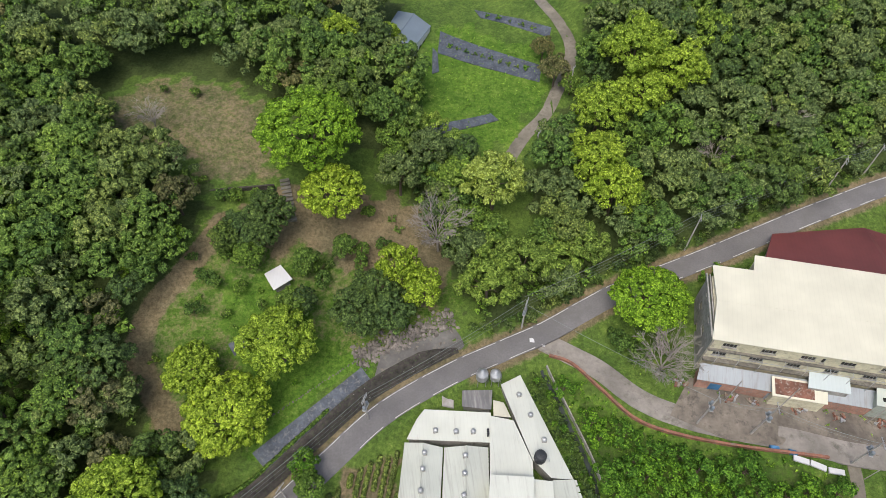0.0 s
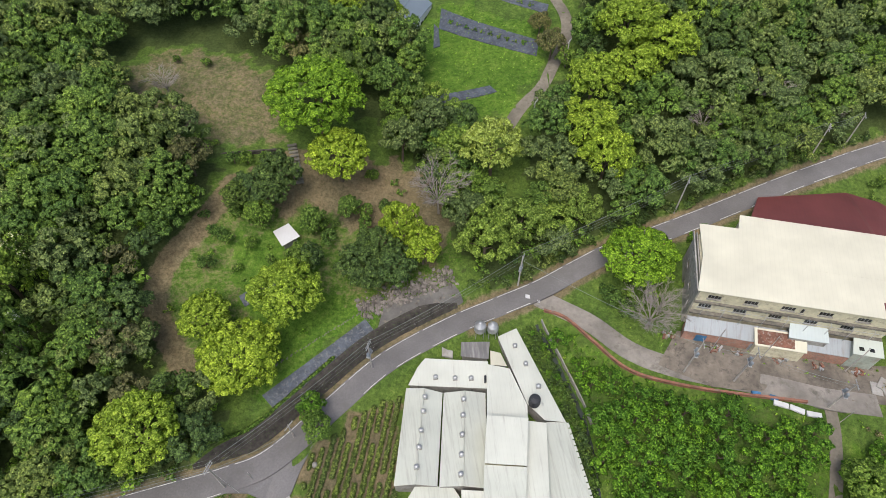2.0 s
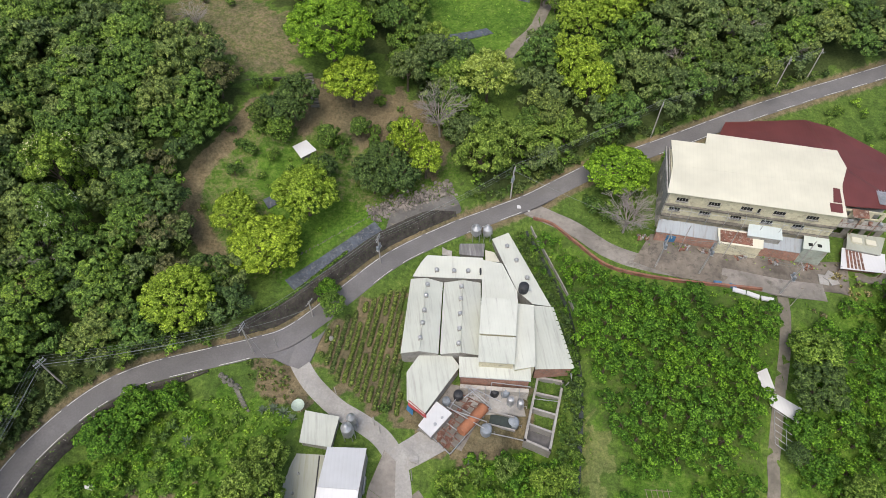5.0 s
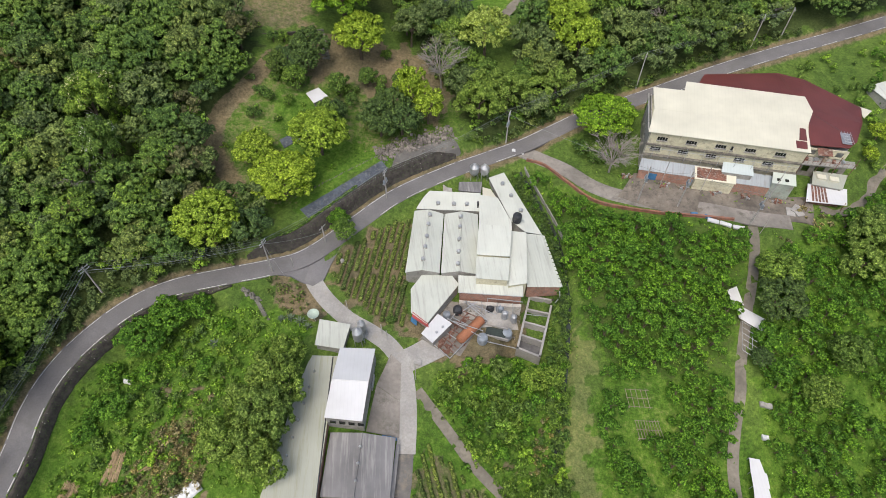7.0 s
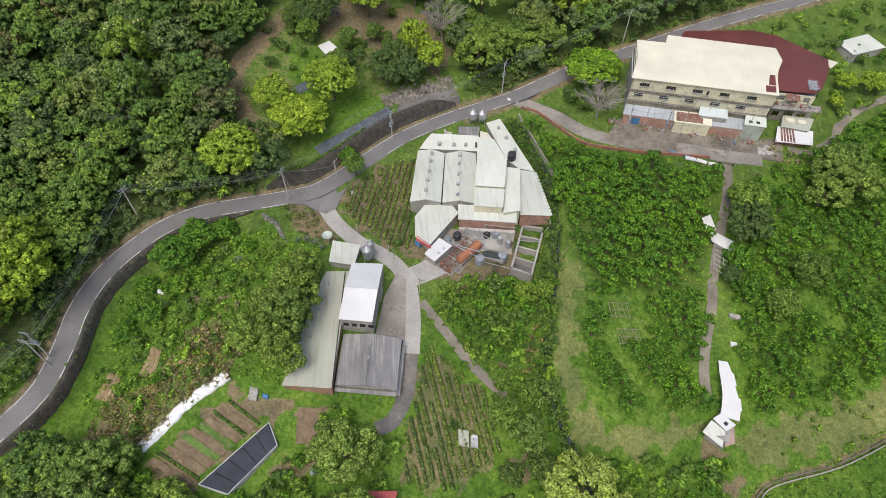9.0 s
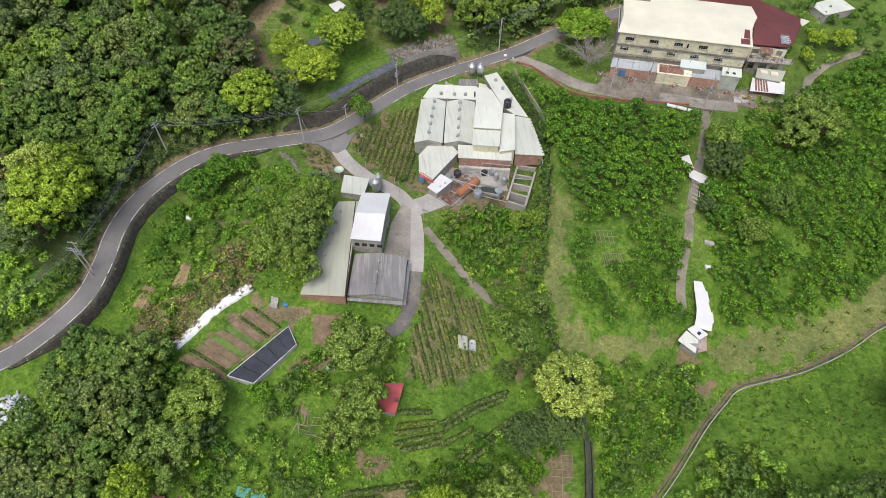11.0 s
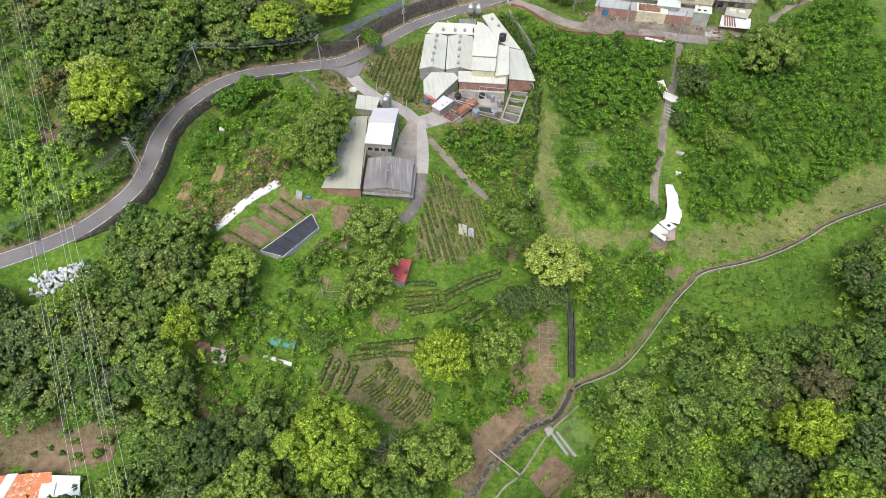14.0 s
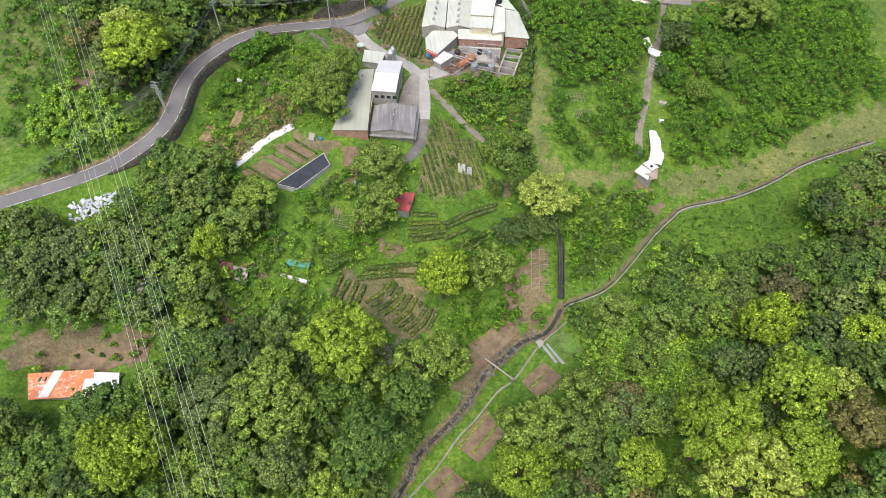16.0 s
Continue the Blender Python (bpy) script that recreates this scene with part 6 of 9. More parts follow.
def plant(model, spots, rng, unit_r=5.0, squash=(0.9, 1.1), label=""):
    """Copies of a tree model, each turned and sized to its spot of (x, y, crown radius) and, where known, the height of its top."""
    for x, y, r, *top in spots:
        k = r / unit_r
        base = gz(x, y)
        high = k * rng.uniform(*squash)
        if top:
            high = min(max((top[0] - base) / model["top"], 0.55 * k), 1.9 * k)
            base = top[0] - high * model["top"] if high >= 1.89 * k else base
        ob = copy_thing(model, pose(x, y, base, 0, 0, rng.uniform(0, 360)) @ Matrix.Diagonal((k, k, high, 1)))
        if label:
            ob["label"] = label


def retire(*models):
    for m in models:
        for o in (*m.children_recursive, m):
            bpy.data.objects.remove(o)


rng = random.Random(5)
KINDS = {
    "emerald": ("round_tree", "dense round tree with bright green leaves", L_EMERALD, crown(11, 5, 38, 10, 6, 0.15, 0.85, 0.22, 0.075, 0.02), 6.2),
    "lime": ("camphor_tree", "camphor tree with fresh lime-green billowing crown", L_LIME, crown(12, 5, 34, 10, 6, 0.15, 0.85, 0.23, 0.08, 0.035), 6.4),
    "lime_wide": ("camphor_tree", "spreading camphor tree with pale lime-green leaf clumps", L_LIME, crown(13, 5, 30, 9, 6, 0.16, 0.75, 0.24, 0.085, 0.07), 6.0),
    "yellow": ("flowering_tree", "tree covered in yellow-green blossom and young leaves", L_YELLOW, crown(14, 5, 30, 9, 6, 0.16, 0.9, 0.23, 0.085, 0.08), 6.5),
    "dark": ("broadleaf_tree", "dark green glossy broadleaf tree with dense crown", L_DARK, crown(15, 5, 22, 8, 8, 0.2, 0.85, 0.28, 0.1, 0.06), 5.8),
    "olive": ("broadleaf_tree", "grey-green broadleaf tree with loose layered crown", L_OLIVE, crown(16, 5, 24, 8, 9, 0.2, 0.85, 0.26, 0.1, 0.1, 0.4), 6.0),
    "mid": ("broadleaf_tree", "green broadleaf tree with uneven crown", L_MID, crown(17, 5, 22, 8, 8, 0.2, 0.85, 0.27, 0.11, 0.09), 6.0),
    "leafy": ("leafy_tree", "low leafy tree with glossy bright green leaves", L_ORCHARD, crown(21, 5, 18, 8, 10, 0.24, 0.8, 0.28, 0.11, 0.09), 4.4),
    "brown": ("broadleaf_tree", "tree with brownish new leaves", L_BROWN, crown(18, 5, 22, 8, 8, 0.2, 0.85, 0.27, 0.11, 0.09), 5.8),
    "spring": ("leafy_tree", "round leafy tree with yellowish-green foliage", L_FRESH, crown(22, 5, 26, 9, 7, 0.18, 0.85, 0.25, 0.09, 0.05), 5.6),
    "bamboo": ("bamboo_clump", "clump of arching feathery green bamboo", L_BAMBOO, crown(19, 5, 34, 8, 12, 0.2, 0.9, 0.2, 0.085, 0.11, 0.7), 5.4),
}
MODELS = {k: tree_model(n, lb, "bamboo" if k == "bamboo" else "tree", m, s, h, limbs(len(k) + 3, h + 1.5, 4.2, 0.28, 5)) for k, (n, lb, m, s, h) in KINDS.items()}
plant(MODELS["emerald"], [(-29.9, 103.5, 11.8, 37.6), (45.0, 71.6, 8.6, 11.6)], rng)
plant(MODELS["lime"], [(-24.5, 91.8, 7.4, 27.4), (-32.8, 58.6, 7.6, 20.4), (-40.2, 44.6, 8.4, 16.8), (-48.2, 53.2, 5.3, 17.2), (-27.5, 143.6, 5.8), (-15.6, 150.0, 3.6), (-12.8, 142.1, 3.9), (-54.6, 29.4, 7.9, 19.0), (-91.5, -10.6, 9.6, 23.2), (-62.5, -121.5, 5.8, 1.5), (-70.5, -121.5, 5.4, 0.8), (-66.5, -125.6, 5.2, 0.4), (69, -113, 6.9, 17.2), (69.5, -97.4, 5.4, 15), (-0.6, -75.8, 6.6, 0.0), (41.4, -122.8, 5.4), (66.9, -125.5, 6.4)], rng)
plant(MODELS["lime_wide"], [(-9.8, 76.0, 4.6, 22.2), (-4.7, 72.7, 5.2), (48.6, 132.1, 9.3), (57.6, 126.5, 8.5), (38.6, 118.1, 7.3), (49.2, 121.9, 7.5), (36.4, 104.1, 7.6), (39.6, 96, 6.8), (-23.8, -96.5, 10.0, 3.4), (52, -121.5, 8.2, 17.6), (16.6, -123.4, 6.6, -6.0), (-93.8, -2.9, 7.3), (86.9, -102.9, 5.7), (-59.5, -71.8, 4.5, 4.6), (120.6, 68.0, 3.4), (127.6, 67.0, 4.0), (115.5, 61.0, 2.4)], rng)
plant(MODELS["yellow"], [(11.9, 98.2, 7.4, 26.7), (29, -46.6, 8.6, -3.0), (77.1, -114.4, 4.9), (55.1, -130.4, 9.0, 17), (-95.4, -5.9, 8.0)], rng)
plant(MODELS["dark"], [(-30, 68.9, 3.8), (-17.6, 66.8, 6.1, 17.5), (-11.7, 67.6, 6.1, 16.5), (-14.6, 72.0, 5.6, 18.5), (-37.5, 85.5, 5.6), (-39.4, 82.2, 4.4), (76.2, 15.0, 6.0), (26.5, -53.4, 6.2, -9.5), (18.4, -56.3, 4.9, -11.5)], rng)
plant(MODELS["olive"], [(-10.3, 100.2, 5.6), (5.7, 82.8, 5.6), (28.4, 88, 5.8), (-3.3, 109.2, 5.5), (-34.7, -123.6, 6.3, -5.4), (-52, -110, 7.6, -4.4)], rng)
plant(MODELS["mid"], [(-24.3, 33.8, 3.4), (24, 88, 4.5), (-14, 118, 6), (-17.5, -117.6, 9.0, -5.0), (-8, -105.8, 6.5, -7.0), (-30.5, -70.5, 3.2, -12.0)], rng)
plant(MODELS["leafy"], [(-61.0, 10.4, 5.0, 6.0), (-65.7, 5.0, 5.4, 5.2), (-55.0, 12.8, 3.5, 4.4), (-63.0, 9.8, 3.8, 4.4), (-72.0, -15.4, 2.6, -1.2), (-68.2, -10.0, 3.8, 0.4), (-70.6, -2.4, 2.5, -0.4), (-62.8, -2.2, 2.7, -0.9), (-72.2, -11.8, 2.0, -1.6), (-48.0, 8.0, 2.2, -0.6), (-26.4, 38.6, 3.2, 5.4), (-50.5, -1.0, 2.0, -2.2), (-26.1, -63.6, 3.4, -12.2), (-21.5, -61.4, 3.0, -12.0), (-46.9, -62.0, 2.6, -12.4), (-48.9, -66.4, 2.4, -12.8), (-40.5, -50.5, 3.0, -5.8), (19.0, -64.0, 3.4, -14.0), (74, 8, 4.0), (75, 1, 3.4)], rng)
plant(MODELS["brown"], [(29.5, 134, 4.6), (27.1, 143, 3.6), (-57.5, 87.8, 5.3), (76.6, -122.2, 5.9), (81, -85.3, 6.2)], rng)
plant(MODELS["bamboo"], [(-32.8, 0.2, 4.0, 8.2), (-35.0, -5.0, 4.8, 10.4), (-31.6, -7.0, 4.4, 9.6), (-38.2, -11.0, 5.0, 10.2), (-34.6, -13.0, 5.4, 11.4), (-41.4, -18.8, 5.2, 9.6), (-37.2, -19.6, 5.2, 9.8), (-34.0, -22.6, 4.8, 8.6), (-33.0, -15.0, 4.6, 9.6), (103.5, 31.0, 6.4), (109.0, 27.5, 6.6), (100.0, 25.5, 5.6), (106.5, 36.0, 5.0), (-19.2, -41.6, 7.4, 3.4), (-17.8, -53.6, 6.8, 2.0), (-21.9, -60, 5.0, 0.0), (-40.0, -104.4, 7.8, -3.6), (-44.9, -111, 7.6, -4.5), (-35.4, -112, 7.6, -5), (-6.2, -97.6, 7.4, -9.2), (0.4, -95.2, 6.3, -10.5), (-51.8, -53.4, 6.8, 1.0), (-55.9, -64.8, 7.4, 1.5), (43.8, -81.8, 6.5, -11.4), (13.2, -70.6, 6.8, -5.2), (19.7, -114.2, 8.6, -6.0), (29, -115, 6.5, -5.0), (31.8, -105, 6.0, -8.0)], rng)

plant(MODELS["spring"], [(78.0, 22.0, 5.6, 9.6), (-31.4, 67.8, 3.6), (13.4, -31.6, 3.6), (24.4, -1.0, 2.6), (82, -4, 4.2), (90, 4, 4.6), (33.5, 131, 3.0), (109, 36, 5.0), (20, -2, 3.0), (61, -86.5, 6.5), (86, -78, 5.4), (48, -97, 5.0)], rng)
plant(MODELS["dark"], [(20.8, -41.6, 3.8), (14.4, -43.4, 2.8), (-43.6, 83.6, 5.6, 20.8), (-46.4, 80.6, 3.6), (71, 3.4, 2.6)], rng)
plant(MODELS["mid"], [(-41.2, 77.6, 3.6), (-29.8, 77.6, 3.2), (-22.2, 82.6, 3.0), (-11.8, 104.6, 4.6), (-17.4, 93.0, 1.8), (19.4, -27, 3.0), (58, -78, 5.6), (72, -74, 6.0), (106, -62, 6.0)], rng)
plant(MODELS["bamboo"], [(9.6, 74.6, 7.0, 19.3), (17.9, 79.6, 6.4), (25.6, 82.3, 6.6, 14.5), (32.4, 84.5, 5.4), (18.4, -35.6, 4.2), (22.2, -26.4, 3.4), (12.6, 0.4, 2.6), (66, -80, 6.4), (54, -88, 6.0)], rng)

blossom = tree_model("blossom_tree", "wild tree with patches of white blossom", "tree", L_FRESH, KINDS["olive"][3], 6.0, limbs(23, 7.5, 4.2, 0.28, 5))
fg = np.random.default_rng(24)
fv, _, fw = KINDS["olive"][3]
pick = np.flatnonzero((fw[:, 2] > 0.2) & (np.sin(fv[:, 0] * 1.1) + np.sin(fv[:, 1] * 1.3 + 1.0) > 0.35))
pick = fg.choice(pick, 420)
flowers = leaf_cards(fg, fv[pick] * 1.03 + fg.normal(0, 0.12, (420, 3)), fw[pick], 0.13)
flowers = (flowers[0] + np.array([0, 0, 6.0]), flowers[1], flowers[2])
petals = new("blossom", raw_mesh("blossom", *flowers[:2], foliage("white_blossom", (0.5, 0.52, 0.42), (0.75, 0.76, 0.68), 0.3, 0.8), None, flowers[2]))
petals.parent = blossom
plant(blossom, [(-85, 56, 6.4, 33), (-78.5, 43, 5.0, 31), (72, -120, 4.5)], rng)
bare = thing("bare_tree", (0, 0, 0), "leafless grey tree with tangled bare branches", "tree")
part("trunk", limbs(77, 8.5, 5, 0.2, 10, 14), M_DEADWOOD, bare)
plant(bare, [(-1.1, 86.6, 7.0), (45.0, 57.5, 6.6), (48.0, 60.5, 4.6), (62.5, -86, 5.2), (-12.6, -94, 4.3), (-77, -81.3, 4.8), (-84, 38, 5.5), (-92, 48, 4.6), (66, 108, 5.0), (83, 116, 5.5), (99, 112, 4.6), (-68, 110, 4.4), (109, -56, 5.0)], rng)

shrub = tree_model("garden_shrub", "low rounded green garden shrub on grass", "shrub", L_MID, crown(31, 5, 9, 6, 9, 0.3, 0.8, 0.34, 0.14, 0.13), 3.6, limbs(5, 4, 3.5, 0.25, 4))
plant(shrub, [(-49.4, 92.4, 2.2), (-46.4, 92.8, 2.4), (-42.6, 93.6, 2.0), (-53.2, 77.6, 1.6), (-50.6, 73.6, 2.0), (-47.9, 72.6, 2.2), (-42.7, 71.8, 2.0), (-18.4, 80.4, 2.4), (-13.6, 85.2, 2.4), (-25.2, 79.6, 1.4), (-38.2, 68.8, 1.6), (-44.8, 66.4, 1.4), (-41, 90, 2.6), (-22, 84, 3), (-18.3, 83.5, 2.4), (-29.3, 77.5, 3.1), (-26.3, 75.7, 2.6), (-40.9, 77, 3), (-49, 73, 2.1), (-51.2, 66.2, 2.3), (-46.4, 78.8, 2.4), (-17.1, 93.2, 1.2), (-61.5, 122.6, 1.8), (-69.2, 123, 1.5), (-54.5, 96.8, 1.3), (38.1, 64.1, 3.4), (41.3, 61, 3.2), (-12, 12.6, 1.4), (-14, -74, 1.1), (2, -34, 1.5), (8, -57, 1.8)], rng)

# citrus orchards
citrus = tree_model("citrus_tree", "low bushy citrus tree in an orchard", "fruit tree", L_ORCHARD, crown(41, 5, 8, 6, 3, 0.34, 0.75, 0.33, 0.14, 0.12), 3.8, limbs(9, 4, 3.5, 0.3, 4), "orchard trees")


def orchard_spots():
    r = random.Random(9)
    out = []
    for zone, step, keep in ((ORCHARD_A, 4.3, 0.97), (ORCHARD_B, 4.2, 0.74), (ORCHARD_C, 4.6, 0.9)):
        xs, ys = [p[0] for p in zone], [p[1] for p in zone]
        row, y = 0, min(ys)
        while y < max(ys):
            x = min(xs) + (row % 2) * step * 0.5
            while x < max(xs):
                px, py = x + r.uniform(-0.9, 0.9), y + r.uniform(-0.9, 0.9)
                if r.random() < keep and nearest([px], [py], BW)[0][0] > 4.0 and not (63 < px < 76 and nearest([px], [py], TRACK)[0][0] < 4.6) and not (zone is ORCHARD_B and 38.5 < px < 49.5 and -14.5 < py < 0) and inside(np.array([px]), np.array([py]), zone)[0]:
                    out.append((px, py, r.uniform(2.9, 4.0) if zone is ORCHARD_A else r.uniform(2.4, 3.6)))
                x += step
            y, row = y + step * 0.88, row + 1
    return out


SPOTS = orchard_spots()
near = sorted(SPOTS, key=lambda s: abs(s[0] - 45) + abs(s[1] - 10))
plant(citrus, near[:290], rng, squash=(0.75, 1.05))


def wood(name, label, spots, shapes, unit=5.0, lift=1.15):
    """Many trees in one mesh: each spot (x, y, radius) takes one shape, turned and sized."""
    r = np.random.default_rng(3)
    xy = np.array([(s[0], s[1]) for s in spots])
    ground = ground_z(xy[:, 0], xy[:, 1])
    groups = {}
    for (x, y, rad), z in zip(spots, ground):
        drift = (math.sin(0.06 * x + 1.3 * math.sin(0.05 * y)) + math.sin(0.07 * y + 1.1 * math.sin(0.055 * x))) / 4 + 0.5
        k = int(min(max(drift + r.normal(0, 0.2), 0.0), 0.999) * len(shapes))
        groups.setdefault(shapes[k][1], []).append((shapes[k][0], x, y, z, rad))
    for n, (mat, items) in enumerate(groups.items()):
        vs, fs, ts, base = [], [], [], 0
        ns = []
        for (v, f, m), x, y, z, rad in items:
            s, a = rad / unit, r.uniform(0, 6.28)
            c, d = math.cos(a) * s, math.sin(a) * s
            w = np.stack([v[:, 0] * c - v[:, 1] * d + x, v[:, 0] * d + v[:, 1] * c + y, v[:, 2] * s * r.uniform(0.85, 1.15) + z + rad * lift], -1)
            vs.append(w)
            ns.append(np.stack([m[:, 0] * c - m[:, 1] * d, m[:, 0] * d + m[:, 1] * c, m[:, 2] * s], -1) / s)
            fs.append(f + base)
            ts.append(np.full(len(v), r.random()))
            base += len(v)
        tagged(new(name, raw_mesh(name, np.concatenate(vs), np.concatenate(fs), mat, np.concatenate(ts), np.concatenate(ns))), label, "woodland" if "tree" in name or "wood" in name else "plants", kind="stuff")


def scatter(zone, step, low, high, seed, clear=()):
    """Uneven spots over a zone, off the roads and away from the trees that stand alone."""
    r = random.Random(seed)
    xs, ys = [p[0] for p in zone], [p[1] for p in zone]
    pts = []
    y = min(ys)
    row = 0
    while y < max(ys):
        x = min(xs) + (row % 2) * step / 2
        while x < max(xs):
            pts.append((x + r.uniform(-0.42, 0.42) * step, y + r.uniform(-0.42, 0.42) * step, r.uniform(low, high)))
            x += step
        y, row = y + step * 0.87, row + 1
    a = np.array(pts)
    keep = inside(a[:, 0], a[:, 1], zone)
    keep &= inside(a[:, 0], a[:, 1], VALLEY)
    for line, gap in ((ROAD, 3.0), (LANE, 3.0), (DRIVE, 3.2), (SPUR, 4), (TRACK, 2.5), (CANAL, 2.2), (CREEK, 2.5), (BANKTRACK, 1.6)):
        keep &= nearest(a[:, 0], a[:, 1], line)[0] > gap + 0.25 * a[:, 2]
    for x, y, rad in clear:
        keep &= (a[:, 0] - x) ** 2 + (a[:, 1] - y) ** 2 > (0.72 * rad + 0.3 * a[:, 2]) ** 2
    for plot in (CREEK_PATH, TEA_C, TEA_D, TEA_B, TRELLIS_PLOT, CREEK_PLOTS, NET_PLOT):
        keep &= ~inside(a[:, 0], a[:, 1], plot)
    return [tuple(p) for p in a[keep]]


STANDING = [(o.location.x, o.location.y, 5.0 * o.scale.x) for o in scene.objects if o.type == "EMPTY" and o.parent is None and o.get("category") in ("tree", "bamboo") and not o.name.startswith("bare_tree")]
# sheds, heaps and bare ground that stand open among the trees
CLEARINGS = [(-7, 143, 9), (-1, 138, 8), (-83.6, -24.6, 7), (-85.6, -20, 6), (-75.6, 13.6, 7), (-76, 10, 5), (-40.6, 23.2, 6), (17.6, 69.2, 6), (56.5, 86.5, 7), (93.5, 101.8, 6), (103.5, 105.6, 6), (-88, -104.5, 13), (-80, -103, 8), (-97, -57, 14), (-90, -54, 10), (-82, -96, 10), (-54, -74, 6), (-60, -74, 5), (24, -92, 9), (12, -110, 6)]
WILD = [crown(60 + k, 5, 11 + k, 7, 2, 0.22, 0.8, 0.3, 0.125, 0.11, 0.2) for k in range(4)]
WILD_BAMBOO = [crown(70 + k, 5, 18, 6, 5, 0.28, 0.9, 0.24, 0.11, 0.12, 0.7) for k in range(2)]
THICK = [crown(64 + k, 5, 14 + k, 7, 2, 0.22, 0.85, 0.28, 0.115, 0.1, 0.2) for k in range(4)]
SMALL = [crown(80 + k, 5, 4, 4, 6, 0.6, 0.75, 0.42, 0.24, 0.16) for k in range(3)]
HILL_MIX = [(WILD[3], L_FRESH), (WILD[1], L_BROWN), (WILD[0], L_MID), (WILD[1], L_DARK), (WILD[2], L_OLIVE), (WILD[3], L_MID), (WILD[0], L_OLIVE), (WILD[2], L_MID), (WILD[1], L_OLIVE), (WILD[3], L_FRESH)]
RIDGE_MIX = [(WILD[3], L_FRESH), (WILD[0], L_OLIVE), (WILD[1], L_DARK), (WILD[2], L_OLIVE), (WILD[3], L_MID), (WILD[0], L_OLIVE), (WILD[2], L_OLIVE), (WILD[1], L_MID)]
SOUTH_MIX = [(THICK[0], L_DARK), (WILD_BAMBOO[0], L_BAMBOO), (THICK[2], L_MID), (THICK[3], L_FRESH), (WILD_BAMBOO[1], L_BAMBOO), (THICK[1], L_MID), (THICK[2], L_DARK), (THICK[0], L_OLIVE)]
EAST_MIX = [(THICK[0], L_FRESH), (THICK[1], L_OLIVE), (THICK[2], L_MID), (THICK[3], L_MID), (WILD_BAMBOO[0], L_BAMBOO), (THICK[1], L_DARK), (THICK[0], L_BROWN), (THICK[3], L_FRESH), (THICK[2], L_DARK), (THICK[1], L_MID)]
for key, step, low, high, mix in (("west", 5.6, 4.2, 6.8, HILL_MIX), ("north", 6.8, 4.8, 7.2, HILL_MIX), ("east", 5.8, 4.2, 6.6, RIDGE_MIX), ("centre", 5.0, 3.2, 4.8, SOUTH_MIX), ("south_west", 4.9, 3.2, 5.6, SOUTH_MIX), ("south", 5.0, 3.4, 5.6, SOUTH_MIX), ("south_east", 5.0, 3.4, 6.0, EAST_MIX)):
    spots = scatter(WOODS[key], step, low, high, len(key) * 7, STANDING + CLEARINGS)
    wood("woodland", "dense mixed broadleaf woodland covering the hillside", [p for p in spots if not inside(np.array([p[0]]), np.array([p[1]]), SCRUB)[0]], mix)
UNDER = [crown(85 + k, 5, 3, 3, 3, 0.6, 0.7, 0.44, 0.26, 0.15) for k in range(3)]
for key, step in (("south_west", 3.5), ("south", 3.6), ("south_east", 4.2), ("centre", 3.8), ("west", 5.4)):
    wood("undergrowth", "shrubs and climbers filling the gaps under the trees", scatter(WOODS[key], step, step * 0.42, step * 0.76, 3 * len(key), CLEARINGS), [(UNDER[0], L_FRESH), (UNDER[1], L_MID), (UNDER[2], L_WEED), (UNDER[0], L_MID)], lift=0.7)
if near[290:]:
    wood("orchard_growth", "further citrus trees of the orchard", near[290:], [(crown(42, 5, 6, 5, 6, 0.42, 0.75, 0.4, 0.2, 0.1), L_ORCHARD)], lift=0.75)

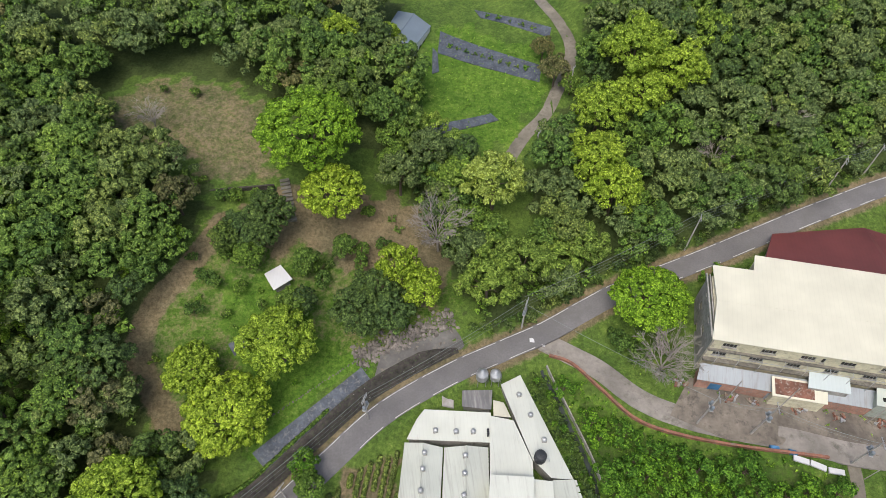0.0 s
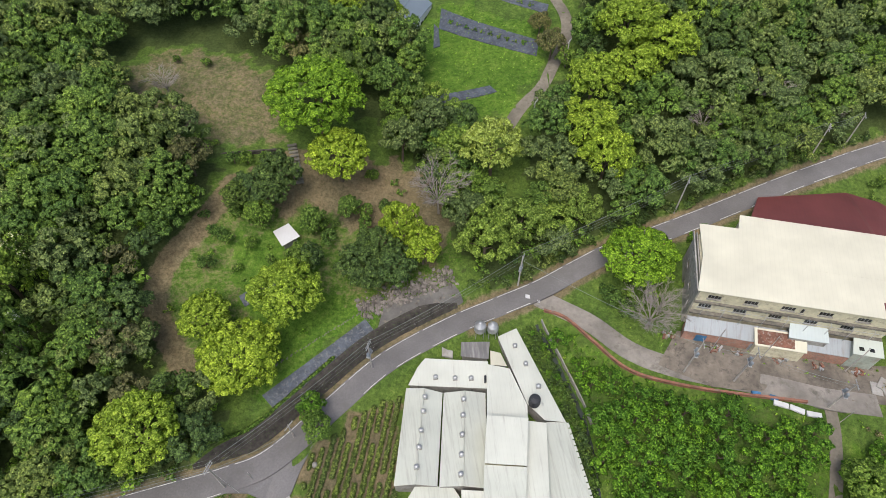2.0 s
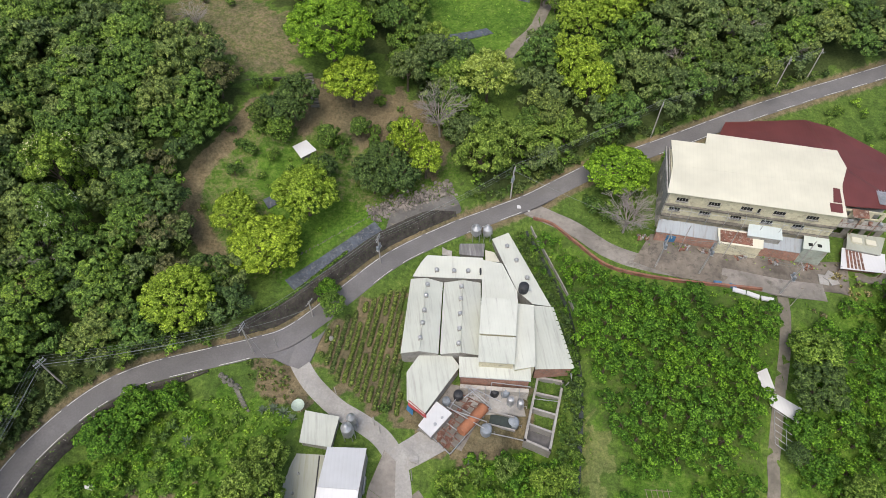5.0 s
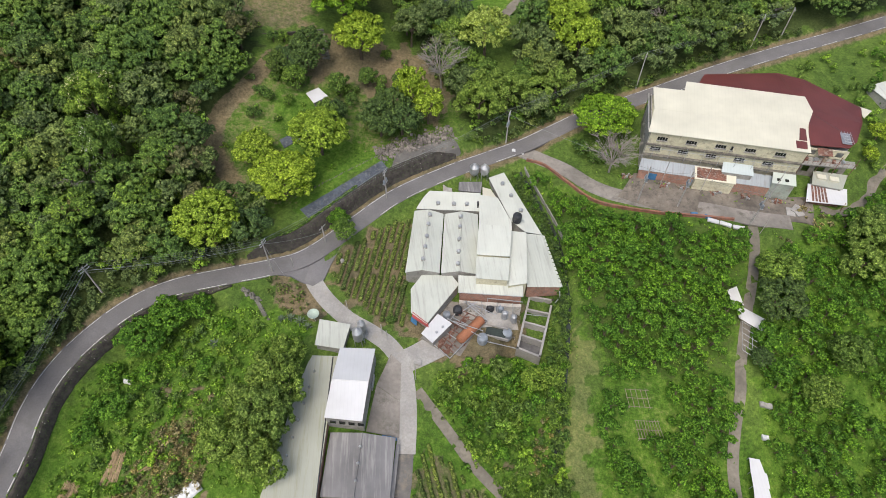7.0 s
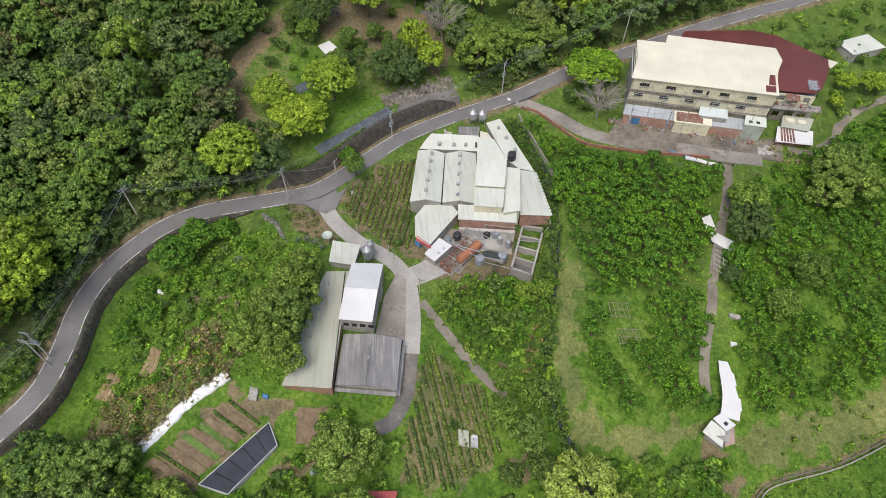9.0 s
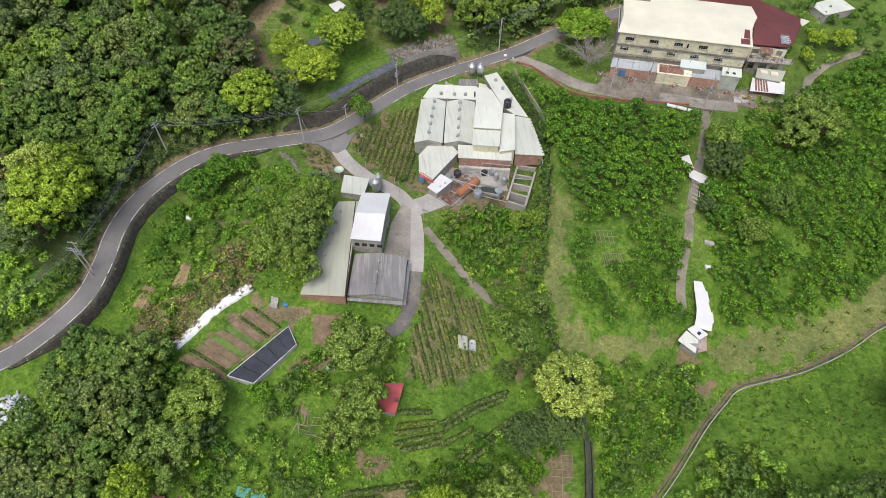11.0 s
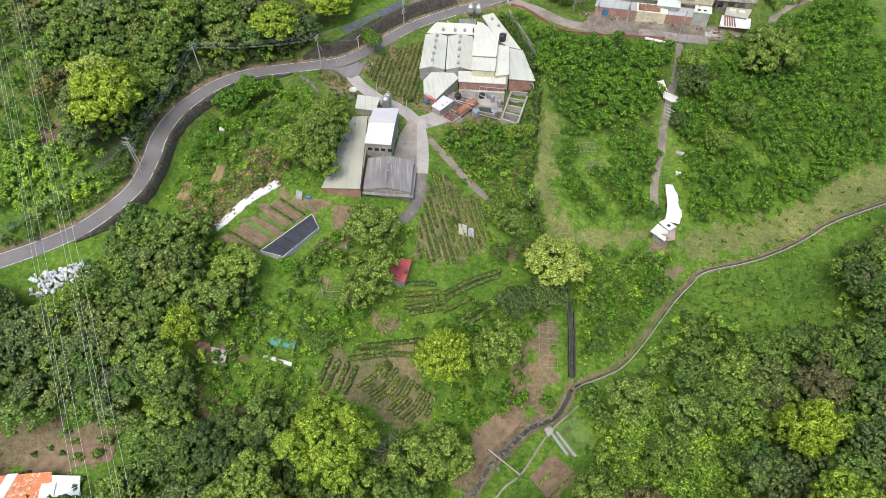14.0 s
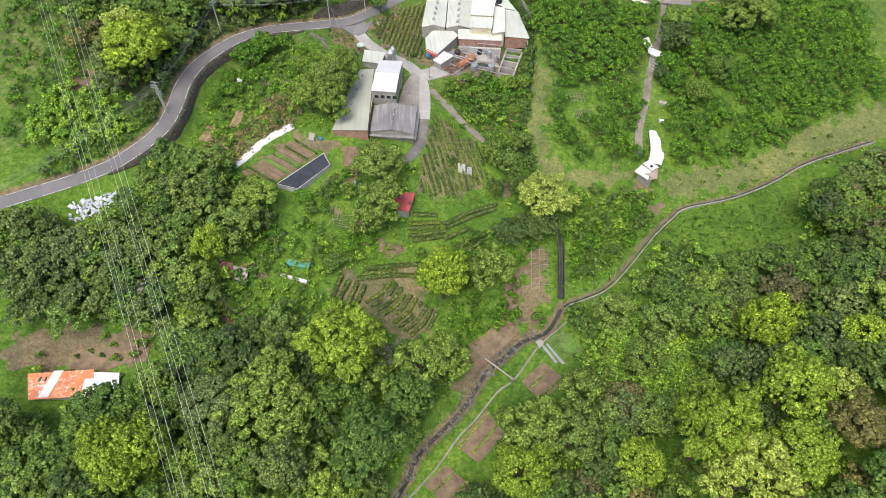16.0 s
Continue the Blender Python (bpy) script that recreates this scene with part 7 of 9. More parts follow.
wood("hill_shrubs", "scattered green shrubs on terraced hillside", scatter(HILL_PLOTS, 4.2, 1.3, 2.6, 5), [(SMALL[0], L_ORCHARD), (SMALL[1], L_MID)], lift=0.7)
wood("shrub_block", "dense block of light green shrubs", scatter(SHRUB_BLOCK, 2.9, 1.4, 2.3, 6), [(SMALL[2], L_WEED), (SMALL[0], L_FRESH)], lift=0.7)
for zone, step, low, high, seed in (([(34, -39), (43, -38.5), (66, -37), (57, -54), (46, -66), (35, -70), (34, -50)], 2.9, 1.0, 2.5, 31), ([(-58, -76), (-44, -62), (-20, -66), (-32, -72), (-32, -84), (-44, -90), (-55, -98)], 3.1, 0.9, 2.4, 32), ([(-78, -44), (-62, -36), (-60, -44), (-46, -54), (-50, -66), (-58, -72), (-72, -52)], 3.0, 1.2, 2.8, 43), ([(-26, -30), (-9, -34), (-10, -46), (-32, -50), (-32, -60), (-12, -64), (-22, -68), (-44, -60)], 3.0, 0.8, 2.2, 44), ([(-10, -64), (18, -54), (34, -60), (34, -76), (20, -84), (2, -94), (-2, -76)], 3.0, 0.8, 2.3, 45), ([(-74, -30), (-74, -6), (-62, 6), (-46, 12), (-33, 8), (-48, -22), (-62, -36)], 3.4, 0.7, 1.9, 33), ([(70, -24), (110, -15), (140, -10), (140, -20), (100, -35), (76, -40)], 4.6, 0.4, 1.1, 46), ([(100, 60), (112, 80), (100, 92), (150, 112), (150, 72), (118, 54)], 5.5, 0.8, 2.4, 34), ([(18, -44), (30, -40), (33, -56), (20, -62)], 3.4, 0.9, 2.0, 35), ([(40, 78), (58, 82), (72, 86), (70, 80), (54, 76), (46, 60), (38, 62)], 3.6, 0.8, 1.9, 36), ([(4, -20), (17, 4), (28, 4), (24, -30), (17, -32), (12, -26)], 3.3, 0.9, 2.1, 37), ([(75, -45), (100, -41), (104, -50), (90, -66), (80, -66)], 5.5, 0.5, 1.0, 38), ([(-100, -100), (-74, -112), (-70, -100), (-66, -95), (-74, -91), (-100, -95)], 4.4, 0.6, 1.6, 39), ([(-45, 45), (-58, 56), (-48, 82), (-5, 98), (3, 84), (-16, 62), (-34, 44)], 8.5, 0.5, 1.4, 40)):
    wood("wild_shrubs", "wild shrubs and brambles on rough grass", scatter(zone, step, low, high, seed, STANDING), [(SMALL[0], L_FRESH), (SMALL[1], L_WEED), (SMALL[2], L_MID), (SMALL[1], L_ORCHARD)], lift=0.65)
VERGE = [(34, 78), (60, 87.6), (86, 98), (112, 108.6), (112, 111), (86, 101), (60, 91), (33, 82), (14, 70), (6, 68), (6, 65.6), (14, 67.6)]
wood("roadside_shrubs", "dark shrubs and creepers crowding the road verge", scatter(VERGE, 1.9, 0.8, 1.8, 50), [(SMALL[0], L_MID), (SMALL[1], L_OLIVE), (SMALL[2], L_DARK)], lift=0.6)
DITCH_SIDE = [(26.5, 34), (31, 34), (31, 20), (28.8, 4), (26.8, -10), (25.4, -20), (27.6, -32), (31, -42), (28, -42), (24, -30), (22, -18), (23, -6), (24.8, 6), (27.2, 20)]
def beside(line, o1, o2):
    """An outline between two offsets from a line."""
    t = np.gradient(line, axis=0)
    t /= np.linalg.norm(t, axis=1)[:, None]
    nrm = np.stack([-t[:, 1], t[:, 0]], -1)
    return [tuple(p) for p in (line + nrm * o1)[::4]] + [tuple(p) for p in (line + nrm * o2)[::-4]]


wood("roadside_shrubs", "dark shrubs and creepers crowding the road verge", scatter(beside(ROAD[(ROAD[:, 0] < -44) & (ROAD[:, 0] > -108)], 3.6, 9.0), 2.3, 0.9, 2.0, 56), [(SMALL[0], L_MID), (SMALL[1], L_DARK), (SMALL[2], L_OLIVE)], lift=0.65)
wood("ditch_shrubs", "dark green elder and bramble thicket along the ditch", scatter(DITCH_SIDE, 1.8, 1.0, 1.9, 51), [(SMALL[0], L_MID), (SMALL[1], L_DARK), (SMALL[2], L_MID)], lift=0.6)
wood("dry_brambles", "dry straw-coloured brambles and dead stalks", scatter([(21.5, -8), (24.6, -8), (23, -14), (20.4, -21), (18.4, -21), (19.4, -14)], 1.5, 0.6, 1.2, 52) + scatter(DRY_GRASS, 1.75, 0.8, 1.7, 53) + scatter([(-60, -8), (-52, -6), (-46, -14), (-52, -20), (-60, -18)], 3.0, 0.5, 1.0, 54) + scatter([(-60, -86), (-44, -80), (-42, -92), (-52, -100)], 2.6, 0.5, 1.2, 55), [(tuft(95 + k, 5, 5, 3, 5, 0.9), L_DRY) for k in range(2)], lift=0.3)
# weeds, brambles and tall grass between the plots
WEED = [tuft(90 + k, 5, 4, 2, 4, 1.0, 0.5) for k in range(3)]
for zone, step, low, high, mat in ((BEND_PLOT, 1.6, 0.5, 1.4, L_WEED), (ORCHARD_C, 2.4, 0.4, 1.1, L_WEED), (EAST_GRASS, 1.9, 0.4, 1.1, L_MID), (ORCHARD_A, 2.6, 0.4, 1.0, L_WEED), (NORTH_FIELD, 2.4, 0.25, 0.6, L_WEED), ([(-5, -4), (16, 4), (26, 2), (24, -20), (16, -26)], 1.6, 0.5, 1.6, L_MID), ([(-60, -75), (-42, -60), (-12, -52), (18, -45), (30, -60), (30, -75), (10, -90), (-55, -100)], 2.0, 0.4, 1.3, L_WEED), ([(35, -40), (62, -42), (48, -68), (34, -70)], 1.8, 0.5, 1.4, L_WEED), ([(21, 60), (31, 56), (74, 38), (30, 40), (31, 2), (24, 2)], 1.8, 0.4, 1.1, L_ORCHARD)):
    wood("weeds", "rough weeds and tall grass", scatter(zone, step, low, high, 17), [(w, mat) for w in WEED] + [(WEED[1], L_FRESH)], lift=0.25)
wood("creeper_strip", "dark creepers filling the strip between works and ditch", scatter([(18, 58.4), (22, 58.6), (26, 48), (29.4, 37), (30.2, 26), (29.6, 20.5), (27.4, 23), (25.6, 36.8), (17.6, 57)], 1.5, 0.7, 1.25, 75), [(SMALL[0], L_MID), (SMALL[1], L_DARK), (SMALL[2], L_ORCHARD)], lift=0.6)
wood("vine_scrub", "low scrub smothered in bright green climbing vines", scatter(SCRUB, 2.7, 1.8, 3.2, 76, STANDING), [(THICK[0], L_WEED), (THICK[2], L_FRESH), (THICK[1], L_WEED), (THICK[3], L_FRESH), (WILD_BAMBOO[0], L_BAMBOO)], lift=0.75)
wood("stream_thicket", "dense leafy shrubs and reeds between canal and woodland", scatter([(35, -78.5), (46, -75), (56, -65), (63, -57), (70, -58), (78, -68), (66, -74), (56, -76), (48, -86), (42, -94), (36, -98), (35, -90)], 3.1, 1.7, 3.1, 73, STANDING), [(SMALL[0], L_FRESH), (UNDER[1], L_WEED), (SMALL[2], L_MID), (SMALL[1], L_BAMBOO)], lift=0.7)
gb = random.Random(74)
CANAL_T = np.gradient(CANAL, axis=0)
wood("bank_weeds", "weeds overhanging the canal walls", [(float(CANAL[i][0] + o * -CANAL_T[i][1]), float(CANAL[i][1] + o * CANAL_T[i][0]), gb.uniform(0.4, 1.0)) for i in range(2, len(CANAL) - 2) for o in (gb.uniform(0.9, 2.4), -gb.uniform(0.7, 1.9)) if gb.random() < (0.9 if CANAL[i][0] > 60 else 0.35)], [(w, L_WEED) for w in WEED] + [(WEED[0], L_MID)], lift=0.25)
wood("works_thicket", "lush bright green bushes below the works", scatter([(-3, -2), (3, 2.4), (10, 3.4), (16, 5), (23, 3), (21, -8), (15, -18), (9, -16), (3, -9)], 3.3, 1.7, 2.7, 72, [(5, -6, 2), (12, -12, 3)]), [(SMALL[0], L_ORCHARD), (SMALL[1], L_FRESH), (SMALL[2], L_ORCHARD)], lift=0.7)
wood("wall_weeds", "weeds crowding the foot of the factory and its low wall", [(x, y, 0.7 * q) for x, y, q in scatter([(58, 55.4), (60, 53.0), (95, 45.6), (95.4, 49.0)], 1.7, 0.4, 1.2, 62)] + scatter([(90, 44), (98, 43.4), (99, 38), (84, 33), (80, 38.4)], 1.8, 0.5, 1.5, 63), [(w, L_WEED) for w in WEED] + [(WEED[0], L_DRY)], lift=0.3)
wood("yard_weeds", "weeds growing through cracked yard concrete", scatter([(36, 60), (44, 58), (52, 56), (90, 48), (92, 42), (60, 46), (46, 50), (40, 52)], 3.4, 0.3, 0.9, 61), [(w, L_WEED) for w in WEED], lift=0.25)
retire(*MODELS.values(), bare, shrub, citrus, blossom)


# ---- smaller things ----
def utility_pole(x, y, h, turn, arms, label, extra=""):
    z = gz(x, y)
    p = thing("utility_pole", (x, y, z), label, "utility pole", "utility poles")
    part("mast", tube([(x, y, z - 0.5), (x, y, z + h * 0.5), (x, y, z + h)], [0.2, 0.17, 0.13], 10), M_POLE, p)
    c, s = math.cos(radians(turn)), math.sin(radians(turn))
    for k in range(arms):
        zz = z + h - 0.35 - 0.8 * k
        arm = part("crossarm", obox(x + 0.12 * s, y - 0.12 * c, zz, 2.3, 0.12, 0.14, turn), M_METAL, p)
        for o in (-1.0, -0.4, 0.4, 1.0):
            part("insulator", lathe(x + o * c + 0.12 * s, y + o * s - 0.12 * c, [(0.05, zz + 0.14), (0.08, zz + 0.22), (0.05, zz + 0.26), (0.08, zz + 0.34), (0.03, zz + 0.4)], 8), M_METAL, arm)
    if "transformer" in extra:
        for o in (-0.55, 0.55):
            part("transformer", lathe(x + o * c, y + o * s, [(0.3, z + h - 4.4), (0.33, z + h - 4.3), (0.33, z + h - 3.4), (0.2, z + h - 3.25)], 12), M_GREYPLASTIC, p, "grey pole transformer")
        part("platform", obox(x, y, z + h - 4.55, 2.0, 0.7, 0.12, turn), M_METAL, p)
    if "stay" in extra:
        part("stay_wire", tube([(x, y, z + h - 1.2), (x + 3.2 * s, y - 3.2 * c, gz(x + 3.2 * s, y - 3.2 * c))], 0.03, 4), M_METAL, p)
    return (x, y, z + h)


P1 = utility_pole(-83.6, -24.6, 11.0, -10, 2, "concrete utility pole with crossarms at road bend")
utility_pole(-84.2, -22.8, 10.6, -10, 1, "concrete utility pole standing close to another", "transformer")
P2 = utility_pole(-75.6, 13.6, 11.0, 60, 2, "concrete utility pole at roadside below woods")
P3 = utility_pole(-40.6, 23.2, 11.5, 70, 2, "concrete utility pole with crossarms at junction", "stay")
P4 = utility_pole(-15.2, 48.6, 10.4, 70, 2, "concrete utility pole before the dark wall", "transformer")
P5 = utility_pole(17.6, 69.2, 11.0, 70, 2, "concrete utility pole beside road", "transformer")
P6 = utility_pole(56.5, 86.5, 11.5, 70, 1, "concrete utility pole with lamp arm above road")
P7 = utility_pole(93.5, 101.8, 10.5, 70, 2, "concrete utility pole beside upper road")
P8 = utility_pole(103.5, 105.6, 10.5, 70, 1, "concrete utility pole beside upper road")
P9 = utility_pole(50.9, 47.0, 12.5, 80, 1, "tall concrete utility pole with transformers in yard", "transformer")
P10 = utility_pole(60.6, 44.6, 12.5, 80, 1, "tall concrete utility pole with transformers in yard", "transformer")
P11 = utility_pole(77.5, 38.6, 11.5, 80, 1, "concrete utility pole at the track's head", "transformer")
P12 = utility_pole(-29.5, 33.2, 6.0, 60, 1, "short concrete pole at roadside")
P13 = utility_pole(33.6, 131.4, 8.0, 60, 1, "slim pole beside gravel lane")
P14 = utility_pole(23.4, 112.6, 8.0, 60, 1, "slim pole beside gravel lane")
for x, y, h in ((-35.9, 24.8, 4.5), (-13.9, 9.2, 4.0), (-12.6, 7.6, 4.2), (-5.8, -1.6, 6.5), (-22.4, 15.4, 3.2), (57.2, 51.2, 9.5), (67.6, 49.6, 9.5), (84.5, 46.8, 9.5), (79.4, 36.0, 5)):
    single("lamp_post", tube([(x, y, gz(x, y) - 0.3), (x, y, gz(x, y) + h)], 0.09, 7), M_POLE, "slim grey post standing by the driveway" if x < 40 else "slim grey steel post in factory yard", "post", "posts")


def cable(a, b, sag, r=0.03, n=14):
    a, b = Vector(a), Vector(b)
    return tube([tuple(a.lerp(b, k / n) - Vector((0, 0, 4 * sag * (k / n) * (1 - k / n)))) for k in range(n + 1)], r, 4)


def span(a, b, wires=4, sag=0.9, label="sagging overhead cables between utility poles"):
    t = thing("overhead_cable", a, label, "cable", "overhead cables")
    dx, dy = b[0] - a[0], b[1] - a[1]
    ln = math.hypot(dx, dy)
    nx, ny = -dy / ln, dx / ln
    for k in range(wires):
        o, dz = -1.0 + 2.0 * (k % 4) / 3, -0.8 * (k // 4)
        part("wire", cable((a[0] + nx * o, a[1] + ny * o, a[2] + dz), (b[0] + nx * o, b[1] + ny * o, b[2] + dz), sag * (0.9 + 0.1 * k), 0.045 if k == wires - 1 else 0.018), M_CABLE, t)


P0 = (-112, -62, gz(-112, -62) + 11)
for a, b, w in ((P0, P1, 6), (P1, P2, 6), (P2, P3, 6), (P3, P4, 3), (P4, P5, 3), (P5, P6, 4), (P6, P7, 4), (P7, P8, 4), (P5, P9, 1), (P9, P10, 2), (P10, P11, 2), (P3, (-29, 33, 6), 1)):
    span(a, b, w)
# high-voltage spans crossing above the valley's west side
M_WIRE = surface("bright_aluminium_wire", (0.6, 0.62, 0.63), 0.5, big=0.5, fine=2.0, contrast=0.1)
hv = thing("power_line", (-105, -30, 30), "high-voltage power line cables crossing the valley", "power line")
for k, (x0, x1, dz) in enumerate(((-153.5, -33.6, 0), (-152.2, -32.4, 1.0), (-151.0, -31.4, 0), (-145.4, -28.6, 0), (-144.0, -27.4, 1.0), (-142.8, -26.4, 0))):
    part("wire", cable((x0, 60, 33 + dz), (x1, -150, 28 + dz), 0.8, 0.021, 24), M_WIRE, hv)


# dark retaining wall above the road, with weep holes, and ground sheets on the terrace
def offset_line(line, o, a, b):
    sel = line[(line[:, 0] > a) & (line[:, 0] < b)]
    t = np.gradient(sel, axis=0)
    t /= np.linalg.norm(t, axis=1)[:, None]
    return sel + np.stack([-t[:, 1], t[:, 0]], -1) * o


def banked(line, o1, o2, rows, lift_by):
    """A facing laid on the slope beside a line, from one offset to another (positive: to the left)."""
    t = np.gradient(line, axis=0)
    t /= np.linalg.norm(t, axis=1)[:, None]
    nrm = np.stack([-t[:, 1], t[:, 0]], -1)
    n = len(line)
    ends = np.minimum(1, np.minimum(np.arange(n), np.arange(n)[::-1]) / 8)[:, None]
    vs = []
    for k in range(rows + 1):
        q = line + nrm * (o1 + (o2 - o1) * (k / rows) * (0.25 + 0.75 * ends))
        z = ground_z(q[:, 0], q[:, 1]) + lift_by + 0.05 * np.sin(np.arange(n) * 1.7 + k)
        vs += [(*a, b) for a, b in zip(q, z)]
    low = [(x, y, z - 0.6) for x, y, z in vs]
    faces = [(k * n + i, k * n + i + 1, (k + 1) * n + i + 1, (k + 1) * n + i) for k in range(rows) for i in range(n - 1)]
    if o2 < o1:
        faces = [f[::-1] for f in faces]
    m = len(vs)
    rim = list(range(n)) + [k * n + n - 1 for k in range(1, rows + 1)] + [rows * n + i for i in range(n - 2, -1, -1)] + [k * n for k in range(rows - 1, 0, -1)]
    faces += [(rim[i], rim[i] + m, rim[(i + 1) % len(rim)] + m, rim[(i + 1) % len(rim)]) for i in range(len(rim))]
    return vs + low, faces


def road_between(x0, x1, y0=-999):
    return ROAD[(ROAD[:, 0] > x0) & (ROAD[:, 0] < x1) & (ROAD[:, 1] > y0)]


rr2 = random.Random(4)


def facing(name, label, line, o1, o2):
    w = thing(name, (*line[0], gz(*line[0])), label, "wall", kind="structure")
    shape = banked(line, o1, o2, 5, 0.32)
    part("wall_face", shape, M_DARKWALL, w)
    n = len(line)
    for i in range(3, n - 3, 2):
        for k in (1, 2, 3, 4):
            if rr2.random() < 0.55:
                x, y, z = shape[0][k * n + i]
                part("weep_hole", obox(x + rr2.uniform(-0.4, 0.4), y + rr2.uniform(-0.2, 0.2), z - 0.06, 0.13, 0.13, 0.08, 45), M_GREYWALL, w)
    return w


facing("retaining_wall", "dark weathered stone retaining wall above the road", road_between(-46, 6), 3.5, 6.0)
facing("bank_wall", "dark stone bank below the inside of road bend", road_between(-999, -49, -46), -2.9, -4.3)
tufts = beside(road_between(-999, -49, -46), -2.7, -3.5)
wood("verge_tufts", "grass tufts along the road edge above stone bank", [(x + rr2.uniform(-0.3, 0.3), y + rr2.uniform(-0.3, 0.3), rr2.uniform(0.3, 0.75)) for x, y in tufts for _ in range(2) if rr2.random() < 0.6], [(w, L_WEED) for w in WEED] + [(WEED[0], L_MID)], lift=0.25)
for q, lb in (([(-33.0, 36.9), (-14.6, 54.9), (-16.9, 57.6), (-36.0, 39.8)], "blue-black ground sheet on the terrace above road"),
              ([(-4.0, 118.5), (14.7, 124.2), (12.7, 126.5), (-4.9, 121.9)], "dark ground sheet along hillside field"),
              ([(-1.5, 149.5), (26.2, 136.0), (27.2, 141.6), (-0.8, 158.2)], "dark ground sheet above grass field"),
              ([(-3.0, 141.0), (-1.1, 142.0), (-1.6, 149.4), (-3.0, 151.6)], "narrow dark ground sheet at field corner"),
              ([(-13.2, 147.2), (-9.5, 134.8), (-6.1, 137.8), (-9.4, 146.4)], "dark ground sheet beside house garden"),
              ([(11.1, 163.6), (30.0, 151.2), (30.9, 154.4), (9.5, 168.4)], "dark ground sheet on upper terrace"),
              ([(-42.5, 58.5), (-36.2, 64.0), (-37.8, 65.8), (-44.0, 60.6)], "short dark ground sheet in garden"),
              ([(-46.0, 83.5), (-41.5, 84.5), (-41.5, 88.5), (-46.0, 88.5)], "dark ground sheet under garden shrubs")):
    single("ground_sheet", drape(q, seed=len(lb)), M_SHEETBLACK, lb, "ground sheet", "ground sheets")
wood("sheet_shrubs", "young green shrubs planted through dark ground sheets", [(2.0 + 2.3 * k, 151.6 - 1.2 * k, 0.9 + 0.35 * math.sin(3.1 * k)) for k in range(10)] + [(13.0 + 3.2 * k, 163.4 - 2.1 * k, 0.9 + 0.3 * math.sin(2.3 * k)) for k in range(5)], [(SMALL[0], L_FRESH), (SMALL[1], L_ORCHARD)], lift=0.6)
mouth = [(-40.6, 22.0), (-36.4, 22.2), (-33.4, 21.4), (-31.0, 20.6), (-28.6, 22.6), (-27.4, 27.0), (-25.0, 33.0), (-27.6, 34.2), (-33.0, 28.5), (-39.8, 24.9)]
mz = [ROAD_Z[nearest([x], [y], ROAD)[1][0]] + 0.118 if nearest([x], [y], ROAD)[0][0] < 4 else DRIVE_Z[nearest([x], [y], DRIVE)[1][0]] + 0.13 for x, y in mouth]
hub = (-32.2, 25.6, (ROAD_Z[nearest([-32.2], [25.6], ROAD)[1][0]] + DRIVE_Z[0]) / 2 + 0.2)
rim = [(*p, z) for p, z in zip(mouth, mz)]
single("road_apron", (rim + [hub] + [(x, y, z - 0.5) for x, y, z in rim], [(i, (i + 1) % 10, 10) for i in range(10)] + [(i, i + 11, (i + 1) % 10 + 11, (i + 1) % 10) for i in range(10)]), M_ASPHALT, "asphalt apron where the driveway meets road", "road", kind="structure")
single("asphalt_layby", drape([(-14.2, 55.6), (4.8, 64.4), (2.4, 67.4), (-13.0, 61.0)], lift_by=0.16, wrinkle=0.0), M_OLDASPHALT, "disused strip of old asphalt above road wall", "road", kind="structure")
steps = thing("steps", (-36, 95, gz(-36, 95)), "worn stone steps up to the meadow", "steps")
for k in range(11):
    part("tread", obox(-37.2 + 0.28 * k, 99.5 - 1.0 * k, gz(-37.2 + 0.28 * k, 99.5 - 1.0 * k) - 0.3, 2.2, 0.8, 0.55, 15), M_STONE, steps)
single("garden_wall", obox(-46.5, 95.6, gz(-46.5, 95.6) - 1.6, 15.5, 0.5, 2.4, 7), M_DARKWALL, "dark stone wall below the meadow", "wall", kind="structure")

# rubble bank of loose stones
r3 = random.Random(21)
rub = thing("rubble_bank", (-6, 64, gz(-6, 64)), "bank of loose grey rubble beside old asphalt", "rubble")


def stone_mesh(seed, mat, name="stone"):
    r = random.Random(seed)
    v = [tuple(c * r.uniform(0.7, 1.25) for c in p) for p in ICO_V0]
    return mesh_of(name, v, ICO_F0, mat)


bm0 = bmesh.new()
bmesh.ops.create_icosphere(bm0, subdivisions=1, radius=1.0)
ICO_V0, ICO_F0 = [tuple(p.co) for p in bm0.verts], [tuple(q.index for q in f.verts) for f in bm0.faces]
bm0.free()
STONES = [stone_mesh(s, M_STONE) for s in range(6)]
RUBBLE = [stone_mesh(s + 9, M_RUBBLE) for s in range(6)]


def loose_stones(parent, spots, kinds=STONES):
    o = ORIGIN[parent]
    for x, y, s in spots:
        ob = new("stone", kinds[r3.randrange(6)])
        ob.parent = parent
        ob.location = (x - o[0], y - o[1], gz(x, y) + s * 0.25 - o[2])
        ob.rotation_euler = (r3.uniform(0, 6), r3.uniform(0, 6), r3.uniform(0, 6))
        ob.scale = (s, s * r3.uniform(0.7, 1), s * r3.uniform(0.55, 0.9))


